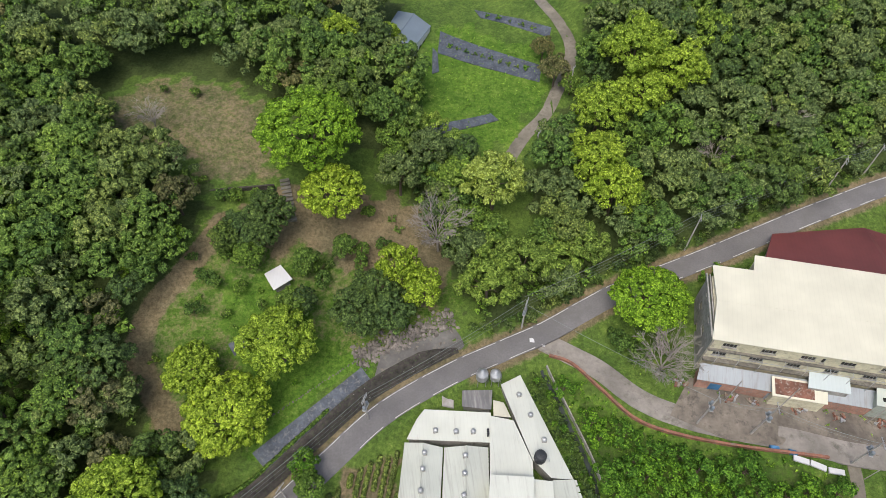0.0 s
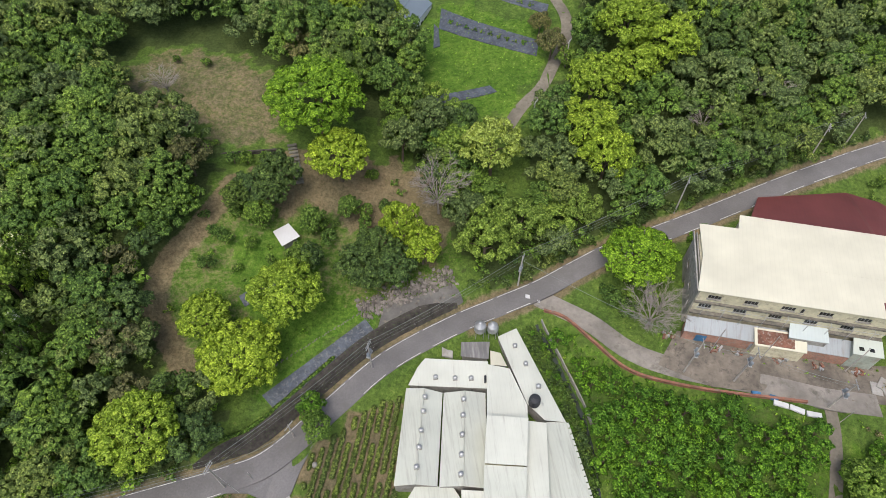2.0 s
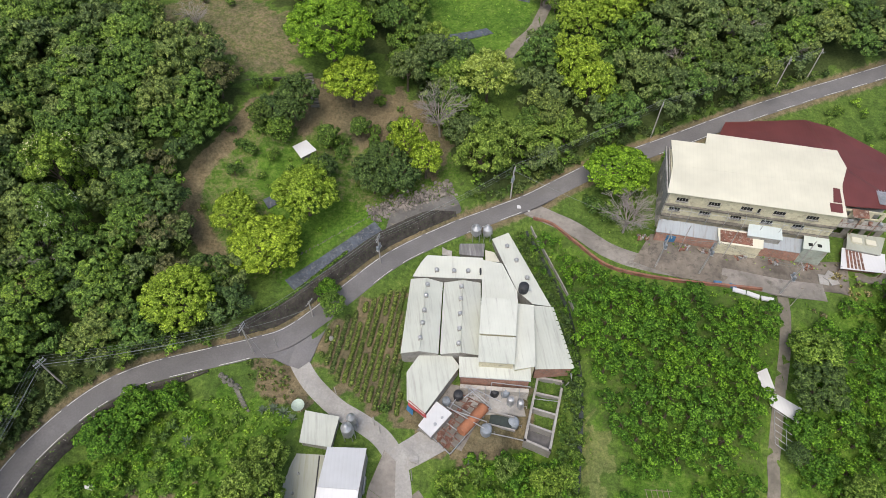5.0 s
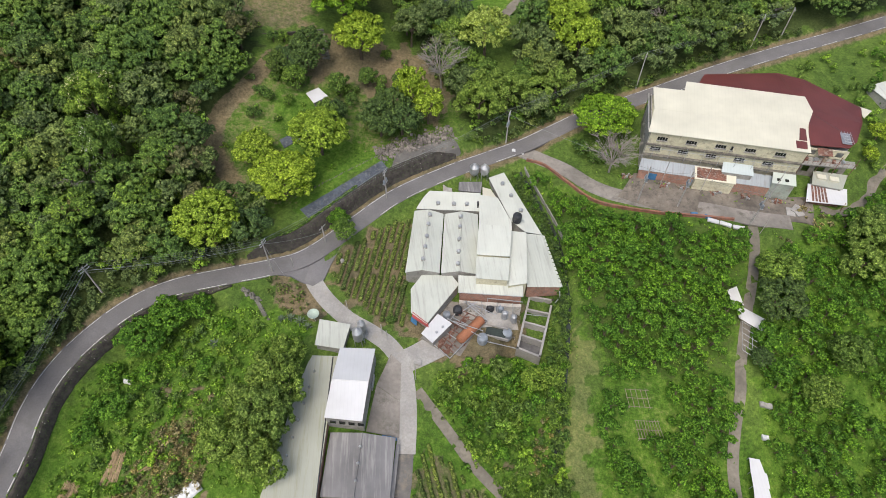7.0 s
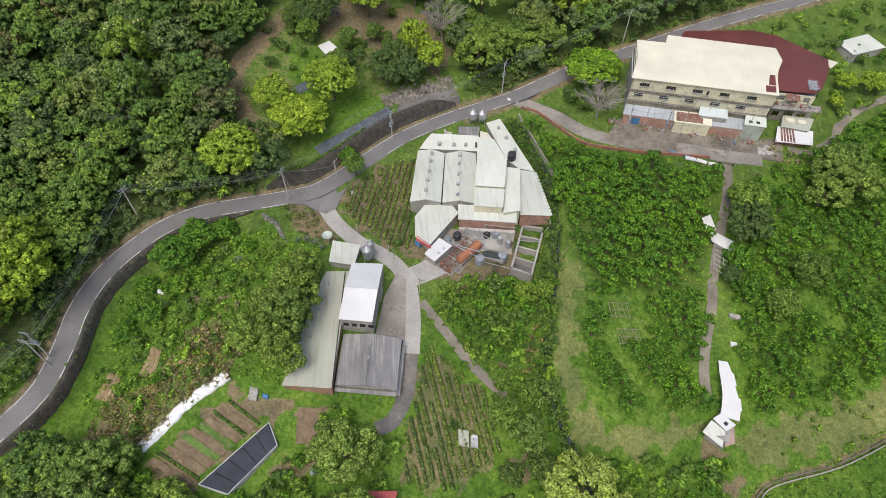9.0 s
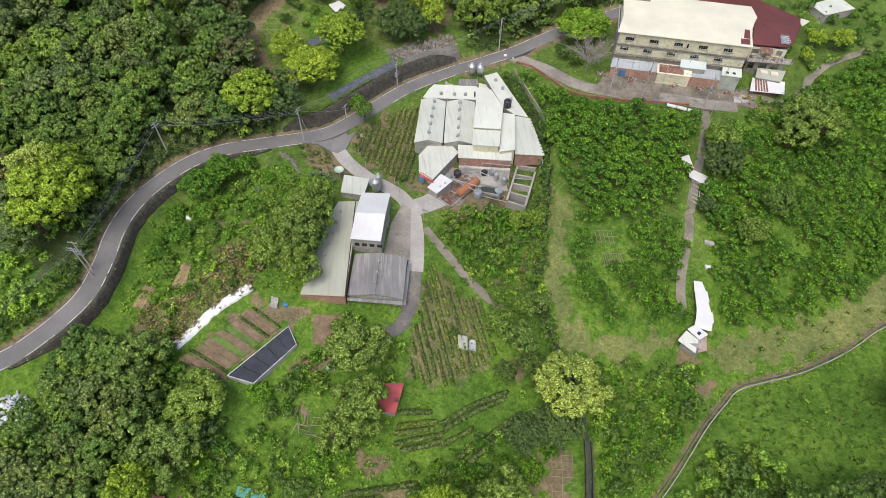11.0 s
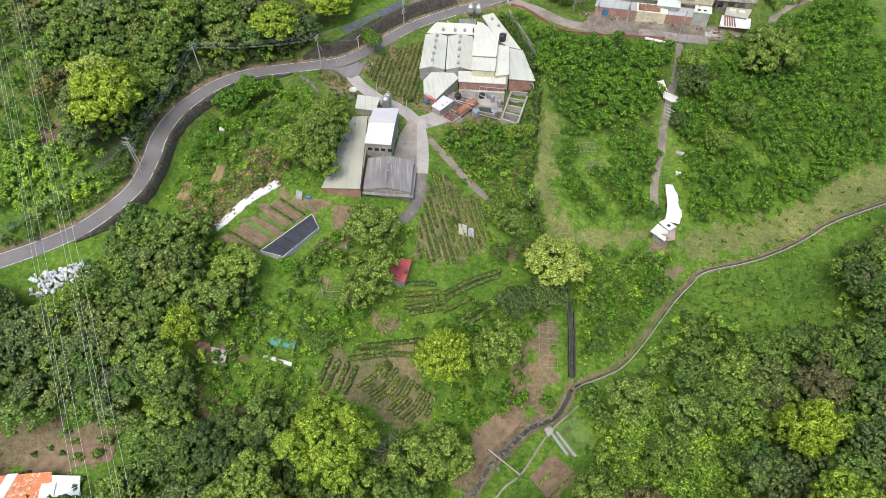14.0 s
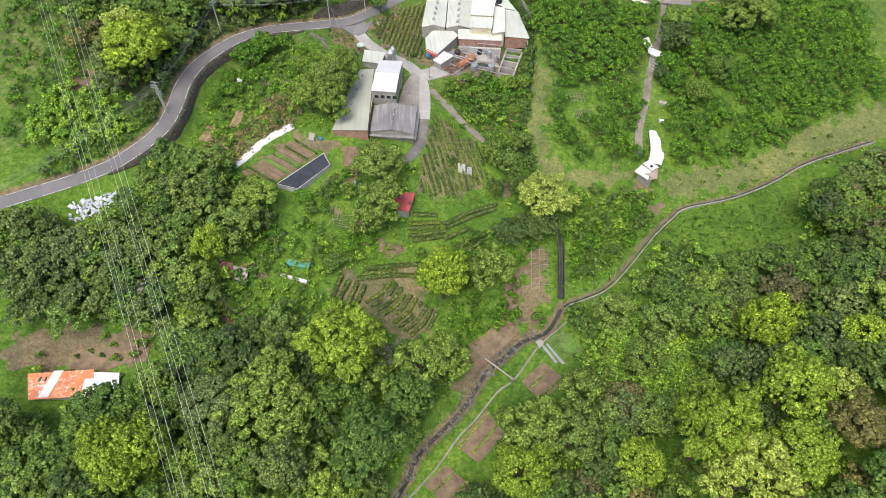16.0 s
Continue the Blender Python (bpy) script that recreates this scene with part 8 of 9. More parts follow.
loose_stones(rub, [(lambda k, w: (-18.5 + 20.5 * k + w * 0.5, 59.6 + 10.6 * k - w, r3.uniform(0.25, 0.65)))(r3.random(), r3.gauss(0.3, 1.1)) for _ in range(300)], RUBBLE)
gr = np.random.default_rng(33)
count = 1100
ru, rw = gr.random(count), gr.normal(0.3, 1.15, count)
rx, ry, rs = -18.5 + 20.5 * ru + rw * 0.5, 59.6 + 10.6 * ru - rw, gr.uniform(0.1, 0.3, count)
octa = np.array([(1, 0, 0), (0, 1, 0), (-1, 0, 0), (0, -1, 0), (0, 0, 0.8), (0, 0, -0.8)])
rv = (octa[None] * gr.uniform(0.6, 1.3, (count, 6, 1)) * rs[:, None, None] + np.stack([rx, ry, ground_z(rx, ry) + 0.06], -1)[:, None]).reshape(-1, 3)
rf = (np.array([(0, 1, 4), (1, 2, 4), (2, 3, 4), (3, 0, 4), (1, 0, 5), (2, 1, 5), (3, 2, 5), (0, 3, 5)])[None] + (np.arange(count) * 6)[:, None, None]).reshape(-1, 3)
tagged(new("rubble", raw_mesh("rubble", rv, rf, M_RUBBLE)), "small broken rubble on the bank", "rubble", kind="stuff")
cst = thing("creek_stones", (10, -97, gz(10, -97)), "tumbled boulders along the creek bed", "boulders")
loose_stones(cst, [(CREEK[i][0] + r3.uniform(-1.7, 1.7), CREEK[i][1] + r3.uniform(-1.4, 1.4), r3.uniform(0.25, 0.7)) for i in (r3.randrange(10, len(CREEK) - 12) for _ in range(270))])
edge = thing("stone_edging", (-27, 52, gz(-27, 52)), "row of pale stones edging the lawn", "stones")
loose_stones(edge, [(-38 + 21 * k + r3.uniform(-0.2, 0.2), 43.5 + 16.2 * k, r3.uniform(0.18, 0.32)) for k in [i / 46 for i in range(47)]])


# tea fields
def hedge(points, width, height, seed, leaf=L_TEA, name="tea_hedge", label="clipped dark green row of tea bushes", category="tea hedge", gaps=1.55):
    """A clipped row of tea bushes: a lumpy body with leaf sprays, broken by small gaps."""
    g = np.random.default_rng(seed)
    line = smooth_line(points, 0.42)
    t = np.gradient(line, axis=0)
    t /= np.linalg.norm(t, axis=1)[:, None] + 1e-9
    nrm = np.stack([-t[:, 1], t[:, 0]], -1)
    z = ground_z(line[:, 0], line[:, 1])
    vs, fs, ts, base = [], [], [], 0
    for i in range(len(line)):
        if math.sin(i * 0.37 + seed) + math.sin(i * 0.11 + seed * 2.3) > gaps:
            continue
        w, h = width * g.uniform(0.85, 1.15), height * g.uniform(0.85, 1.12)
        c = TWENTY_V * np.array([w * 0.5, w * 0.5, h * 0.5]) * g.uniform(0.85, 1.15, (len(TWENTY_V), 1)) + np.array([*(line[i] + nrm[i] * g.normal(0, 0.06)), z[i] + h * 0.45])
        vs.append(c)
        fs.append(TWENTY_F + base)
        ts.append(TWENTY_V)
        base += len(c)
        d = g.normal(0, 1, (18, 3))
        d[:, 2] = np.abs(d[:, 2]) + 0.2
        d /= np.linalg.norm(d, axis=1)[:, None]
        p = np.array([line[i][0], line[i][1], z[i] + h * 0.45]) + d * np.array([w * 0.52, w * 0.52, h * 0.58])
        v, f, m = leaf_cards(g, p, d, 0.14)
        ts.append(m)
        vs.append(v)
        fs.append(f + base)
        base += len(v)
    v = np.concatenate(vs)
    o = v.mean(0)
    o[2] = v[:, 2].min()
    ob = new(name, raw_mesh(name, v - o, np.concatenate(fs), leaf, None, np.concatenate(ts)))
    ob.location = o
    return tagged(ob, label, category, name.replace("_", " ") + "s")


def clipped_rows(zone, angle, gap, width, height, seed, bend=0.0):
    """Rows across a zone at an angle, cut to its outline."""
    c, s = math.cos(radians(angle)), math.sin(radians(angle))
    cx, cy = sum(p[0] for p in zone) / len(zone), sum(p[1] for p in zone) / len(zone)
    for k in range(-14, 15):
        u = np.arange(-40, 40.1, 1.5)
        off = k * gap + bend * (u / 10) ** 2
        x, y = cx + u * c - off * s, cy + u * s + off * c
        ok = inside(x, y, zone)
        run = []
        for i in range(len(u) + 1):
            if i < len(u) and ok[i]:
                run.append((x[i], y[i]))
            else:
                if len(run) > 3:
                    hedge(run, width, height, seed + k)
                run = []


clipped_rows(TEA_A, 80, 1.55, 1.2, 0.75, 100)
clipped_rows(TEA_B, 106, 1.7, 0.95, 0.7, 200)
# contour rows on the lower terraces
for k, row in enumerate(([(-9.5, -55.5), (-1.6, -54.2)], [(-0.2, -54.4), (7.2, -49.9), (14.8, -46.5)], [(0.6, -55.4), (7.8, -51.2), (15.2, -47.6)], [(-10.2, -57.1), (-2.3, -55.7)], [(-10.2, -59.2), (-0.2, -56.8)], [(-8.7, -60.5), (-0.1, -58.3)], [(-0.1, -59.0), (6.5, -55.1)], [(3.6, -61.2), (11.6, -55.6), (17.7, -51.0)], [(5.7, -62.1), (12.4, -56.7)], [(-9.5, -52.6), (-3.0, -52.2)],
                         [(-21, -69.9), (-12.6, -68.2), (-5.7, -66.9)], [(-22.0, -71.5), (-13.2, -70.0)], [(-23.3, -73.0), (-13.9, -71.2), (-6.4, -70.6)], [(-27.9, -72.9), (-29.9, -79.3)], [(-25.9, -74.1), (-28.2, -80.3)], [(-23.6, -74.6), (-25.8, -81)], [(-21.6, -75.2), (-23.6, -81.0)])):
    hedge(row, 1.5, 0.85, 300 + k, gaps=1.85)
for k in range(10):
    a, b = mid((-20.6, -79.2), (-7.2, -87.6), k / 9), mid((-14.6, -73.0), (-2.4, -80.6), k / 9)
    m = mid(a, b)
    hedge([a, (m[0] + 0.4, m[1] - 0.5), b], 1.25, 0.8, 330 + k, gaps=1.35)
hedge([tuple(p) for p in offset_line(ROAD, 6.5, -42, -14)[::6]], 0.9, 0.6, 70, L_MID, "low_hedge", "green hedge along the top of retaining wall", "hedge", 9)
wood("tea_bushes", "rounded young tea bushes on bare soil", [(x, y, r) for x, y, r in scatter(SMALL_TEA, 1.75, 0.5, 0.85, 71)], [(SMALL[0], L_TEA), (SMALL[1], L_TEA)], lift=0.5)
# steps and rubble wall beside the small tea plot, with agaves along its foot
flight = thing("stone_steps", (-41.6, 13.4, gz(-41.6, 13.4)), "worn grey stone steps down to the plot", "steps")
for k in range(10):
    q = mid((-43.4, 16.0), (-40.0, 11.0), k / 9)
    part("tread", obox(q[0], q[1], gz(*q) - 0.25, 1.7, 0.46, 0.42, -32), M_STONE, flight)
heap = thing("stone_bank", (-44.6, 16.8, gz(-44.6, 16.8)), "dark tumbled stones beside the steps", "stones")
loose_stones(heap, [(-46.6 + 4.2 * k + r3.uniform(-0.7, 0.7), 18.0 - 2.6 * k + r3.uniform(-0.6, 0.6), r3.uniform(0.25, 0.55)) for k in [i / 40 for i in range(41)]])


def agave(x, y, r, seed):
    g = random.Random(seed)
    z = gz(x, y)
    ob = thing("agave", (x, y, z), "grey-green agave rosette of stiff pointed leaves", "agave", "agaves")
    for k in range(15):
        a, e = k * 2.4 + g.uniform(-0.2, 0.2), 0.35 + 0.9 * k / 15
        c, d = math.cos(a), math.sin(a)
        pts = []
        for t, w in ((0.0, 0.12), (0.45, 0.17), (0.8, 0.11), (1.0, 0.01)):
            h, u = r * t * math.sin(e) - 0.25 * r * t * t * math.cos(e), r * t * math.cos(e)
            pts += [(x + c * u - d * w, y + d * u + c * w, z + 0.1 + h + 0.05), (x + c * u, y + d * u, z + 0.1 + h - 0.03), (x + c * u + d * w, y + d * u - c * w, z + 0.1 + h + 0.05)]
        part("leaf", (pts, [(3 * i + j, 3 * i + j + 1, 3 * i + j + 4, 3 * i + j + 3) for i in range(3) for j in range(2)]), M_AGAVE, ob)


M_AGAVE = surface("agave_leaf", (0.16, 0.22, 0.13), 0.6, big=0.8, fine=4.0, contrast=0.25, spread=0.3)
for k, (x, y, r) in enumerate(((-32.5, 10.7, 1.7), (-34.6, 11.4, 1.5), (-36.6, 11.0, 1.3), (-50.1, 4.2, 1.6), (-30.6, 9.6, 1.3))):
    agave(x, y, r, k)

# vegetable plot with plastic tunnel and netted frame
tun = thing("plastic_tunnel", (-54, -33, gz(-54, -33)), "long crumpled white plastic row cover", "row cover")
tl = smooth_line([(-62, -41), (-58.2, -36.5), (-54.4, -31.5), (-50, -27.4), (-46.8, -24.6)], 0.6)
tz = ground_z(tl[:, 0], tl[:, 1])
tt = np.gradient(tl, axis=0)
tt /= np.linalg.norm(tt, axis=1)[:, None]
g5 = np.random.default_rng(8)
tv, tf = [], []
for i in range(len(tl)):
    for k in range(7):
        a = math.pi * k / 6
        w, h = 1.35 * g5.uniform(0.85, 1.12), 0.9 * g5.uniform(0.8, 1.15)
        o = math.cos(a) * w
        tv.append((tl[i][0] - tt[i][1] * o, tl[i][1] + tt[i][0] * o, tz[i] - 0.15 + h * math.sin(a)))
for i in range(len(tl) - 1):
    for k in range(6):
        tf.append((i * 7 + k, i * 7 + k + 1, (i + 1) * 7 + k + 1, (i + 1) * 7 + k))
tf += [tuple(range(7)), tuple(range((len(tl) - 1) * 7 + 6, (len(tl) - 1) * 7 - 1, -1))]
part("cover", (tv, tf), surface("white_plastic_film", (0.78, 0.79, 0.8), 0.45, big=0.6, fine=2.0, contrast=0.15, stain=(0.55, 0.53, 0.48)), tun)
net = thing("net_house", (-40.5, -46, gz(-40.5, -46)), "net house with black shade cloth and white sides", "net house")
NA, NB, NC, ND = (-47.9, -47.2), (-36.5, -34.4), (-33.9, -39.2), (-41.8, -49.0)
nz = -4.9
M_NET = surface("black_shade_net", (0.035, 0.04, 0.055), 0.8, big=0.5, fine=3.0, contrast=0.3)
for k in range(5):
    a, b = k / 5, (k + 0.96) / 5
    part("net_panel", slab([(*mid(NA, NB, a), nz), (*mid(NA, NB, b), nz), (*mid(ND, NC, b), nz - 0.05), (*mid(ND, NC, a), nz - 0.05)], 0.04), M_NET, net)
M_FILM = surface("white_film_side", (0.42, 0.43, 0.43), 0.6, big=0.6, fine=3.0, contrast=0.2)
for p, q in ((ND, NC), (NA, ND), (NA, NB), (NB, NC)):
    part("side_sheet", opened_wall(p, q, gz(*mid(p, q)) - 0.8, nz - 0.35, [], 0.06), M_FILM, net)
    part("rail", tube([(*p, nz + 0.06), (*q, nz + 0.06)], 0.08, 5), M_WHITE, net)
for p in (NA, NB, NC, ND):
    part("post", tube([(*p, gz(*p) - 0.3), (*p, nz + 0.05)], 0.08, 5), M_METAL, net)


def bed(points, mat, label, lift_by=0.2, group="vegetable beds"):
    return single("vegetable_bed", drape(points, 0.9, lift_by, 0.12, 3), mat, label, "vegetable bed", group)


M_SOIL = surface("tilled_soil", (0.2, 0.145, 0.09), 0.95, big=0.5, fine=2.5, contrast=0.35, bump=0.6)
M_TURF = surface("young_green_crop", (0.1, 0.19, 0.03), 0.9, big=0.35, fine=2.5, contrast=0.5, stain=(0.17, 0.15, 0.08), bump=0.8)
for k, kind in enumerate(("leaf", "soil", "leaf", "soil", "turf", "soil", "turf", "soil", "soil", "leaf", "soil")):
    a, b = k / 11 + 0.006, (k + 0.8) / 11
    s0, s1, e0, e1 = mid((-44.8, -29.8), (-59.4, -43.2), a), mid((-44.8, -29.8), (-59.4, -43.2), b), mid((-38.2, -34.2), (-50.6, -47.6), a), mid((-38.2, -34.2), (-50.6, -47.6), b)
    bed([s0, e0, e1, s1], M_TURF if kind == "turf" else M_SOIL, "raised strip of young green vegetables" if kind == "turf" else "raised strip of tilled brown soil", 0.12)
    if kind == "leaf":
        hedge([mid(s0, s1), mid(e0, e1)], 0.85, 0.5, 900 + k, L_MID, "crop_hedge", "row of leafy dark green vegetables", "vegetables", 9)
for pts, mat, lb in (([(-31, -31), (-26, -31), (-26, -38), (-30.5, -38.5)], M_SOIL, "tilled brown plot below the sheds"), ([(26.8, -86.0), (32.6, -83.2), (36.0, -89.2), (33.2, -91.5)], M_TURF, "lush green plot beside the creek"), ([(12.2, -84), (16.2, -79), (19.4, -83.6), (12.4, -93)], M_SOIL, "bare earth bank beside the creek"), ([(6.2, -88), (12, -84.4), (12.2, -92.6), (7.6, -97.6)], M_SOIL, "bare earth bank beside the creek"), ([(-90, -96), (-72, -93), (-72, -98.5), (-92, -101)], M_SOIL, "bare brown field above orange shed"), ([(-114, -12), (-98, -8), (-97, -14), (-112, -20)], M_SOIL, "bare brown terrace among shrubs"), ([(17.5, -62), (21.5, -60), (20.5, -76), (16, -80)], M_SOIL, "trodden earth path beside the trees")):
    bed(pts, mat, lb, 0.08, "plots")
for k in range(4):
    a = mid((24.6, -88.4), (29.4, -94.2), 0.12 + 0.2 * k)
    single("crop_cover", drape([(25.0 + 0.9 * k, -86.6 - 0.3 * k), (25.6 + 0.9 * k, -86.4 - 0.3 * k), (29.4 + 0.9 * k, -92.6 - 0.2 * k), (28.8 + 0.9 * k, -92.8 - 0.2 * k)], 0.8, 0.3, 0.1, k), surface("pale_film", (0.3, 0.31, 0.34), 0.5) if k % 2 == 0 else M_TURF, "pale plastic row cover on a plot" if k % 2 == 0 else "row of green vegetables on a plot", "row cover", "row covers")
single("white_bench", drape([(24.2, -86.6), (25.4, -85.2), (26.4, -87.0), (25.0, -88.4)], 0.6, 0.5, 0.05), M_CONCRETE, "white sheet-covered stand beside plot", "stand")
for p, q, lb in (((-43.2, -73.7), (-36.8, -75.7), "long white board lying on grass"), ((-41.4, -70.2), (-37.2, -70.9), "turquoise net-covered bed on grass")):
    zz = gz(*mid(p, q))
    single("garden_board", beam(p, q, zz + 0.05, zz + 0.75, 0.8 if "white" in lb else 2.0), M_WHITE if "white" in lb else surface("turquoise_net", (0.1, 0.33, 0.28), 0.8), lb, "board" if "white" in lb else "garden bed")
# plank bridge, canal bridge, gates
br = thing("footbridge", (14.5, -95, gz(14.5, -95)), "narrow white footbridge over the creek", "bridge")
zb = -23.4
part("deck", beam((10.6, -91.6), (17.4, -97.2), zb, zb + 0.18, 0.26), M_CONCRETE, br)
for p in ((10.6, -91.6), (17.4, -97.2)):
    part("abutment", obox(p[0], p[1], zb - 2.4, 0.8, 0.8, 2.4, -40), M_STONE, br)
WALLPATH = smooth_line([(33, -80.8), (30.7, -82.8), (25.2, -87.5), (18.9, -95.8), (16.6, -98.0), (13.6, -100.1), (7.8, -107.1), (3.7, -111.2), (-1.6, -118.4), (-7.3, -124.9), (-14, -133)], 0.8)
single("creek_path", strip(WALLPATH, ground_z(WALLPATH[:, 0], WALLPATH[:, 1]), 0.22, 0.2, 1.0), M_YARD, "narrow concrete wall path along the creek", "path", kind="structure")
for n, pts in enumerate(([(19.9, -97.4), (25.8, -92.2), (31.0, -97.4), (24.2, -103.2)], [(3.0, -113.4), (10.6, -104.6), (15.2, -110.8), (8.4, -117.4)], [(-4.6, -122.4), (0.6, -117.8), (6.4, -122.4), (1.0, -127.4)])):
    bed(pts, M_SOIL, "bare brown plot beside the creek path", 0.1, "plots")
    for k in range(4):
        a, b = mid(pts[0], pts[3], 0.12 + 0.25 * k), mid(pts[1], pts[2], 0.12 + 0.25 * k)
        if (n + k) % 2:
            hedge([a, mid(a, b), b], 0.5, 0.3, 950 + 5 * n + k, L_WEED, "crop_hedge", "row of young green vegetables", "vegetables", 1.2)
tr = thing("ladder_trellis", (28.5, -64, gz(28.5, -64)), "trellis of weathered poles over garden plot", "trellis")
for k in range(9):
    y = -59.5 - 1.5 * k
    part("rung", tube([(24.6 - 0.1 * k, y, gz(26, y) + 1.3), (29.6 - 0.1 * k, y - 0.2, gz(29, y) + 1.3)], 0.06, 4), M_TIMBER, tr)
for x in (24.7, 27.0, 29.4):
    part("rail", tube([(x, -59.2, gz(x, -59.2) + 1.35), (x - 0.8, -72, gz(x - 0.8, -72) + 1.35)], 0.06, 4), M_TIMBER, tr)
    part("post", tube([(x, -59.2, gz(x, -59.2) - 0.2), (x, -59.2, gz(x, -59.2) + 1.4)], 0.06, 4), M_TIMBER, tr)
for cx, cy, lb in ((43.0, -4.4, "open frame of pale poles on grass"), (44.4, -10.9, "stack of pale timber poles on grass")):
    fr = thing("pole_frame", (cx, cy, gz(cx, cy)), lb, "frame")
    z0 = gz(cx, cy) + 0.5
    for k in range(5 if cy > -6 else 9):
        part("pole", tube([(cx - 2.4 + (1.1 if cy > -6 else 0.6) * k, cy + 2.2, z0), (cx - 2.2 + (1.1 if cy > -6 else 0.65) * k, cy - 2.4, z0)], 0.07, 5), M_TIMBER, fr)
    for k in range(3):
        part("pole", tube([(cx - 2.6, cy + 2.0 - 2 * k, z0 + 0.12), (cx + 2.8, cy + 1.7 - 2 * k, z0 + 0.12)], 0.07, 5), M_TIMBER, fr)
    for sx in (-2.4, 2.4):
        part("post", tube([(cx + sx, cy + 2, gz(cx, cy) - 0.5), (cx + sx, cy + 2, z0 + 0.2)], 0.06, 4), M_TIMBER, fr)
        part("post", tube([(cx + sx, cy - 2.2, gz(cx, cy) - 1.0), (cx + sx, cy - 2.2, z0 + 0.2)], 0.06, 4), M_TIMBER, fr)


def sheaf(x, y, w, ln, turn, count, label):
    """Cut bamboo poles laid side by side down the slope."""
    s = thing("straw_stack", (x, y, gz(x, y)), label, "straw stack", "straw stacks")
    g = random.Random(int(x * 10))
    c, d = math.cos(radians(turn)), math.sin(radians(turn))
    for k in range(count):
        o = g.uniform(-w, w) / 2
        f = g.uniform(0.75, 1.05) * ln / 2
        sk = g.uniform(-0.4, 0.4)
        h = 0.15 + 0.9 * (1 - (2 * o / w) ** 2) * g.random()
        a = (x - d * o - c * f, y + c * o - d * f)
        b = (x - d * (o * 0.75 + sk) + c * f, y + c * (o * 0.75 + sk) + d * f)
        part("pole", tube([(*a, gz(*a) + h * 0.5), (*b, gz(*b) + h)], [0.07, 0.04], 5), M_STRAW, s)


for row, (v0, count, tall, mat) in enumerate(((-103.2, 4, 1.1, M_BLACK), (-105.2, 6, 0.55, M_WHITE), (-106.6, 7, 0.7, M_WHITE))):
    for k in range(count):
        u, v, z = -96.6 + (1.3 if row == 0 else 0.72) * k, v0 + 0.08 * k, -12.96 - (-102.4 - v0) * 0.11
        part("lettering_bar", slab([(u, v, z), (u + 0.5, v + 0.03, z), (u + 0.4, v - tall, z - 0.11 * tall), (u - 0.1, v - tall - 0.03, z - 0.11 * tall)], 0.03), mat, tinh, "faded painted bar")
sheaf(-64.6, -21.6, 3.6, 6.6, 84, 70, "stack of cut tan bamboo poles on the slope")
sheaf(-72.4, -27.2, 3.6, 6.0, 80, 70, "stack of cut tan bamboo poles on the slope")
sheaf(-57.4, -21.9, 0.9, 5.0, 32, 14, "few loose tan bamboo poles on the grass")
fr = thing("pole_frame", (-30.4, -55.8, gz(-30.4, -55.8)), "collapsed trellis of grey poles and boards", "frame")
g9 = random.Random(31)
for k in range(16):
    a = (-32.6 + g9.uniform(0, 4.4), -52.4 - g9.uniform(0, 6.2))
    t = g9.choice((0.2, 1.4, 1.8)) + g9.uniform(-0.25, 0.25)
    b = (a[0] + 2.6 * math.cos(t), a[1] - 2.6 * math.sin(t))
    part("pole", tube([(*a, gz(*a) + 0.5), (*b, gz(*b) + g9.uniform(0.5, 1.3))], 0.08, 5), M_TIMBER, fr)
pile = thing("refuse_heap", (-95, -58, gz(-95, -58)), "heap of white and pale blue plastic refuse", "heap")
M_BAG = surface("white_plastic_bags", (0.72, 0.75, 0.78), 0.5, big=1.2, fine=4.0, contrast=0.25, spread=0.25)
BAG = [mesh_of("bag", [tuple(c * random.Random(s * 50 + i).uniform(0.7, 1.25) for c in p) for i, p in enumerate(ICO_V0)], ICO_F0, M_BAG) for s in range(4)]
for k in range(150):
    u, v = r3.random(), r3.uniform(-1, 1)
    x, y = -100.5 + 12.5 * u + v * 1.5, -60.4 + 5.8 * u - v * 2.6
    ob = new("bag", BAG[k % 4])
    ob.parent = pile
    o = ORIGIN[pile]
    ob.location = (x - o[0], y - o[1], gz(x, y) + 0.3 + 0.5 * (1 - abs(v)) - o[2])
    ob.rotation_euler = (r3.uniform(0, 6), r3.uniform(0, 6), r3.uniform(0, 6))
    ob.scale = (r3.uniform(0.4, 0.9), r3.uniform(0.3, 0.7), r3.uniform(0.2, 0.4))
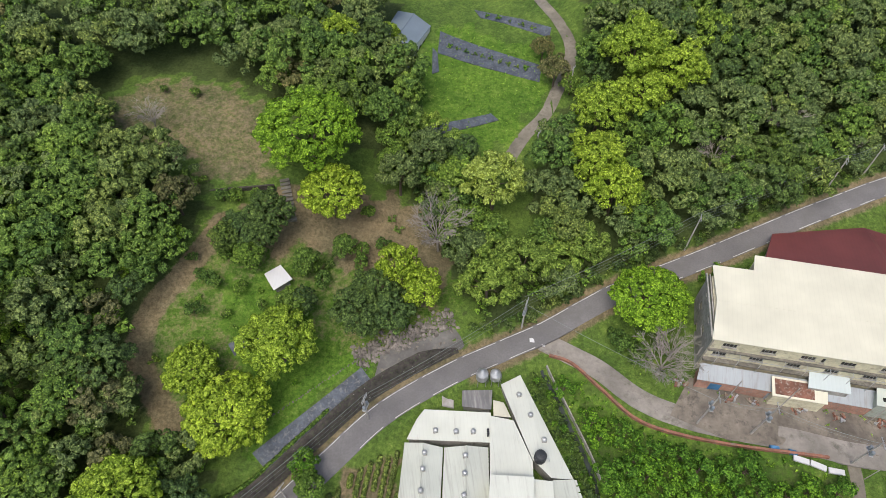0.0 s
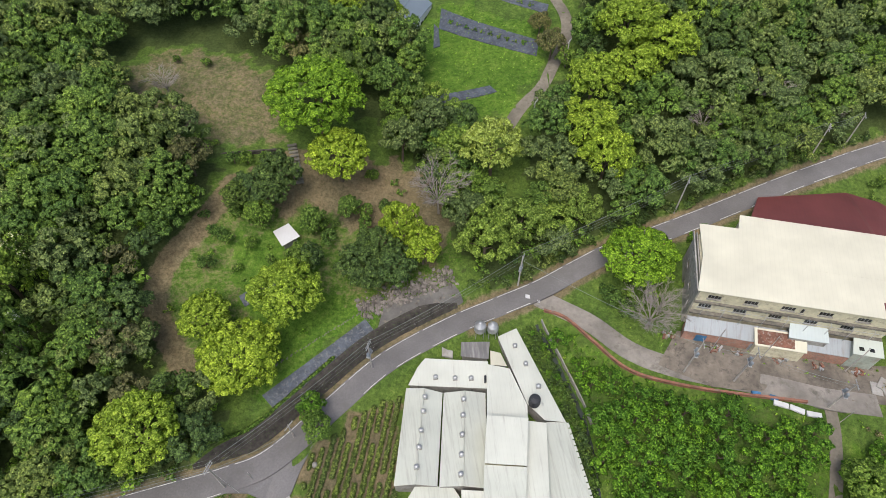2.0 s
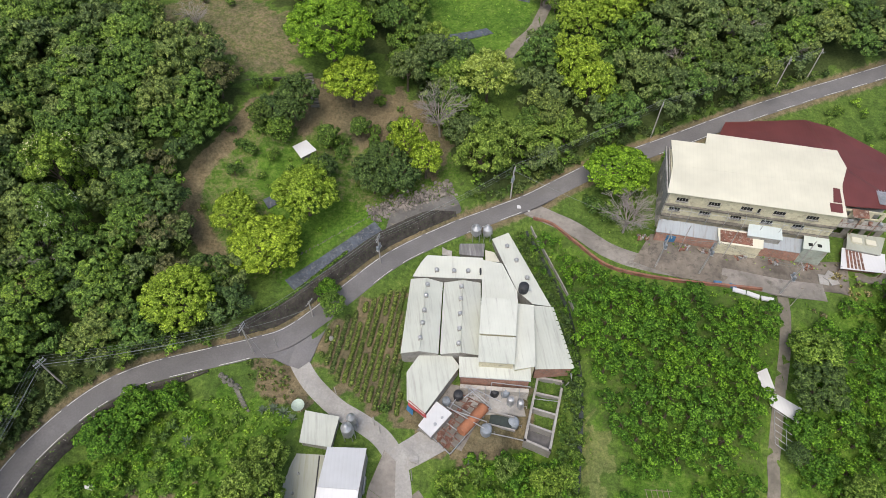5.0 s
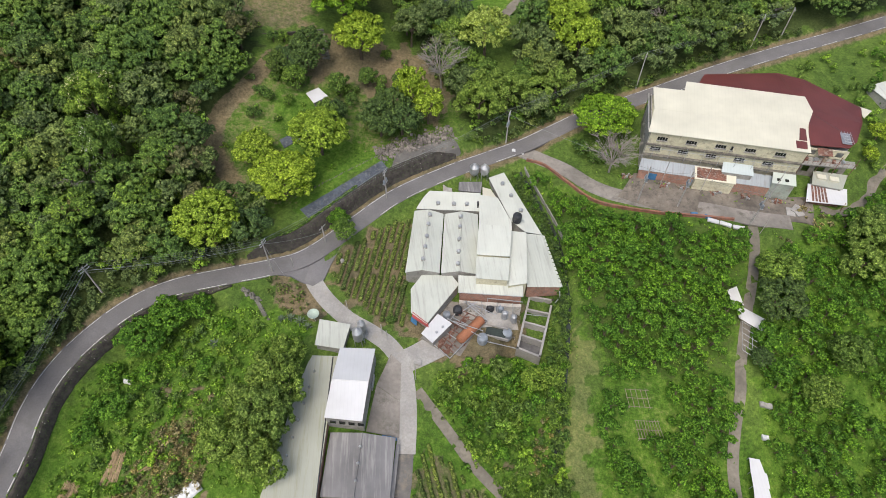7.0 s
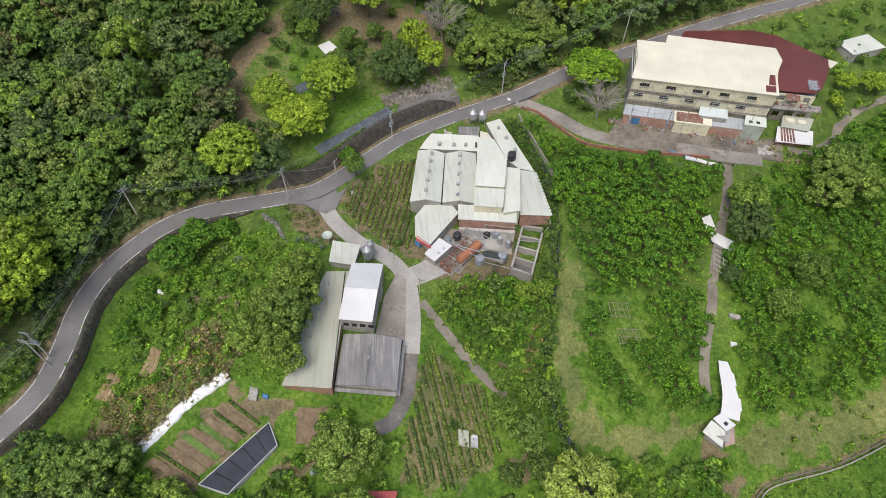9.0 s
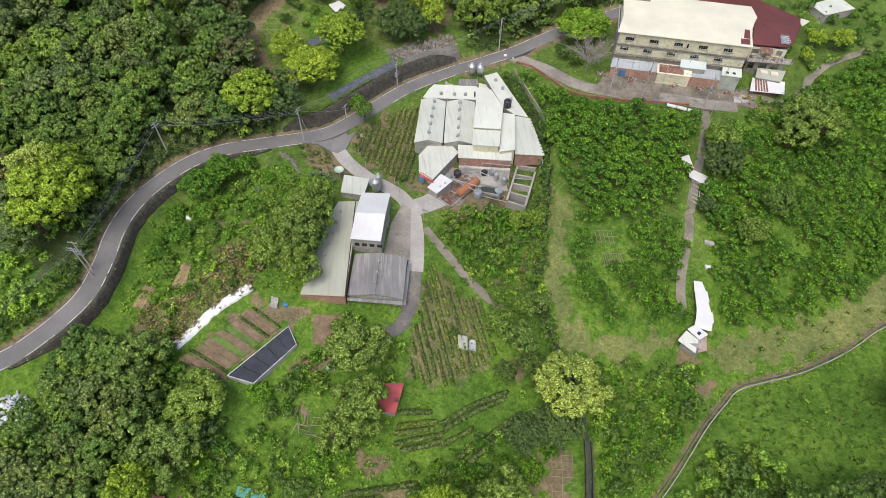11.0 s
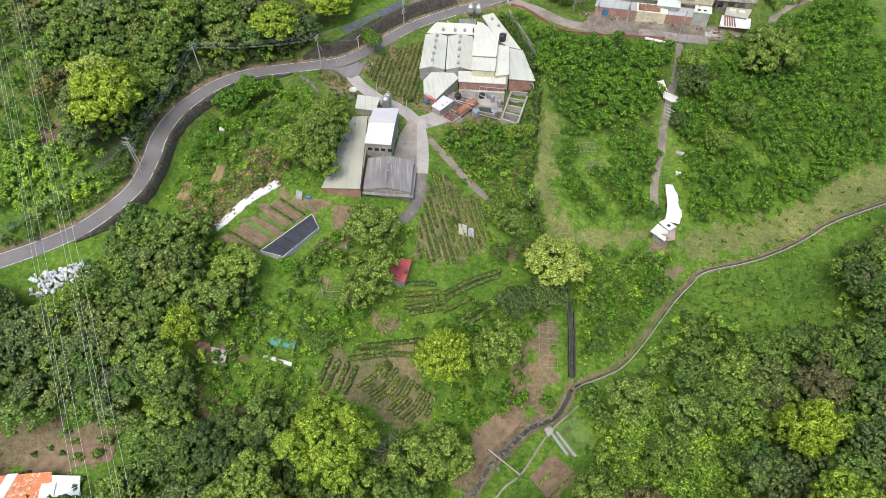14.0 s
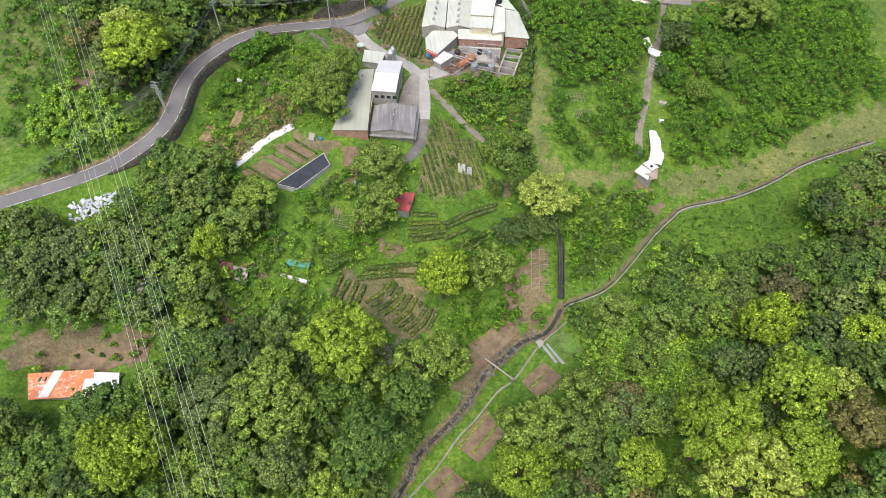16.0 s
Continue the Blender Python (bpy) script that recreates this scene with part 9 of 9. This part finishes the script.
for x, y, tn, sx, sy, mat, lb in ((64.0, 41.6, -12, 1.6, 1.0, M_BLUE, "blue tarpaulin bundle by wall"), (67.2, 40.8, -12, 1.3, 0.9, M_BLUE, "blue tarpaulin bundle by wall"), (4.6, -35.6, 12, 2.2, 3.2, M_GREENISH, "pale greenhouse sheet on tea rows"), (6.9, -36.2, 12, 1.5, 2.6, M_METAL, "pale greenhouse sheet on tea rows"), (1.0, 52.6, 20, 2.4, 1.6, M_CONCRETE, "heap of pale rubble bags at workshop corner"), (-5.5, 2.6, 30, 1.6, 1.4, M_CONCRETE, "pale concrete block at path"), (19.6, 66.0, 0, 1.0, 0.9, M_WHITE, "white bags at roadside"), (22.0, 65.0, 0, 0.7, 0.7, M_WHITE, "white bags at roadside"), (-67.2, -3.8, 40, 1.6, 0.9, M_WHITE, "white plastic scrap in grass"), (-40.6, -28.6, 30, 1.8, 2.6, M_GREYWALL, "small grey tool shelter at plot corner"), (-38.0, -29.0, 15, 1.2, 0.8, M_BLUE, "turquoise crate at plot corner"), (71.5, -5.0, 30, 2.6, 1.0, M_CONCRETE, "pale slab lying beside the track"), (70.2, -11.6, 20, 1.4, 1.0, M_WHITE, "white sheet scrap beside the track"), (14, 84, 0, 1.6, 1.2, M_RUST, "small hut with rusty brown roof")):
    z = gz(x, y)
    single("debris" if "scrap" in lb or "bag" in lb else "sheet", drape([(x - sx / 2, y - sy / 2), (x + sx / 2, y - sy / 2 - 0.2 * sx), (x + sx / 2, y + sy / 2 - 0.2 * sx), (x - sx / 2, y + sy / 2)], 0.6, 0.5, 0.3, int(x)), mat, lb, "debris")

# scrap and clutter along the factory's foot
for k, (x, y, sx, sy) in enumerate(((58.5, 51.8, 2.6, 1.4), (63.0, 51.0, 1.8, 1.2), (71.5, 49.2, 2.4, 1.0), (79.0, 47.6, 2.2, 1.3), (86.5, 46.2, 2.8, 1.6), (49.5, 55.5, 2.2, 1.5), (90.5, 42.6, 3.6, 2.6))):
    pilep = thing("scrap_pile", (x, y, gz(x, y)), "low pile of rusty scrap and boards by factory" if k < 6 else "pale heap of spilled cement on yard", "scrap pile", "scrap piles")
    g = random.Random(700 + k)
    for n in range(12 if k < 6 else 3):
        px, py = x + g.uniform(-sx, sx) / 2, y + g.uniform(-sy, sy) / 2
        part("scrap" if k < 6 else "mound", obox(px, py, gz(px, py) + 0.05, g.uniform(0.4, 1.3) if k < 6 else sx * 0.8, g.uniform(0.15, 0.5) if k < 6 else sy * 0.8, g.uniform(0.2, 0.7) if k < 6 else 0.25, g.uniform(0, 180)), (M_RUST, M_TIMBER, M_METAL, M_DULLBRICK)[n % 4] if k < 6 else M_CONCRETE, pilep)
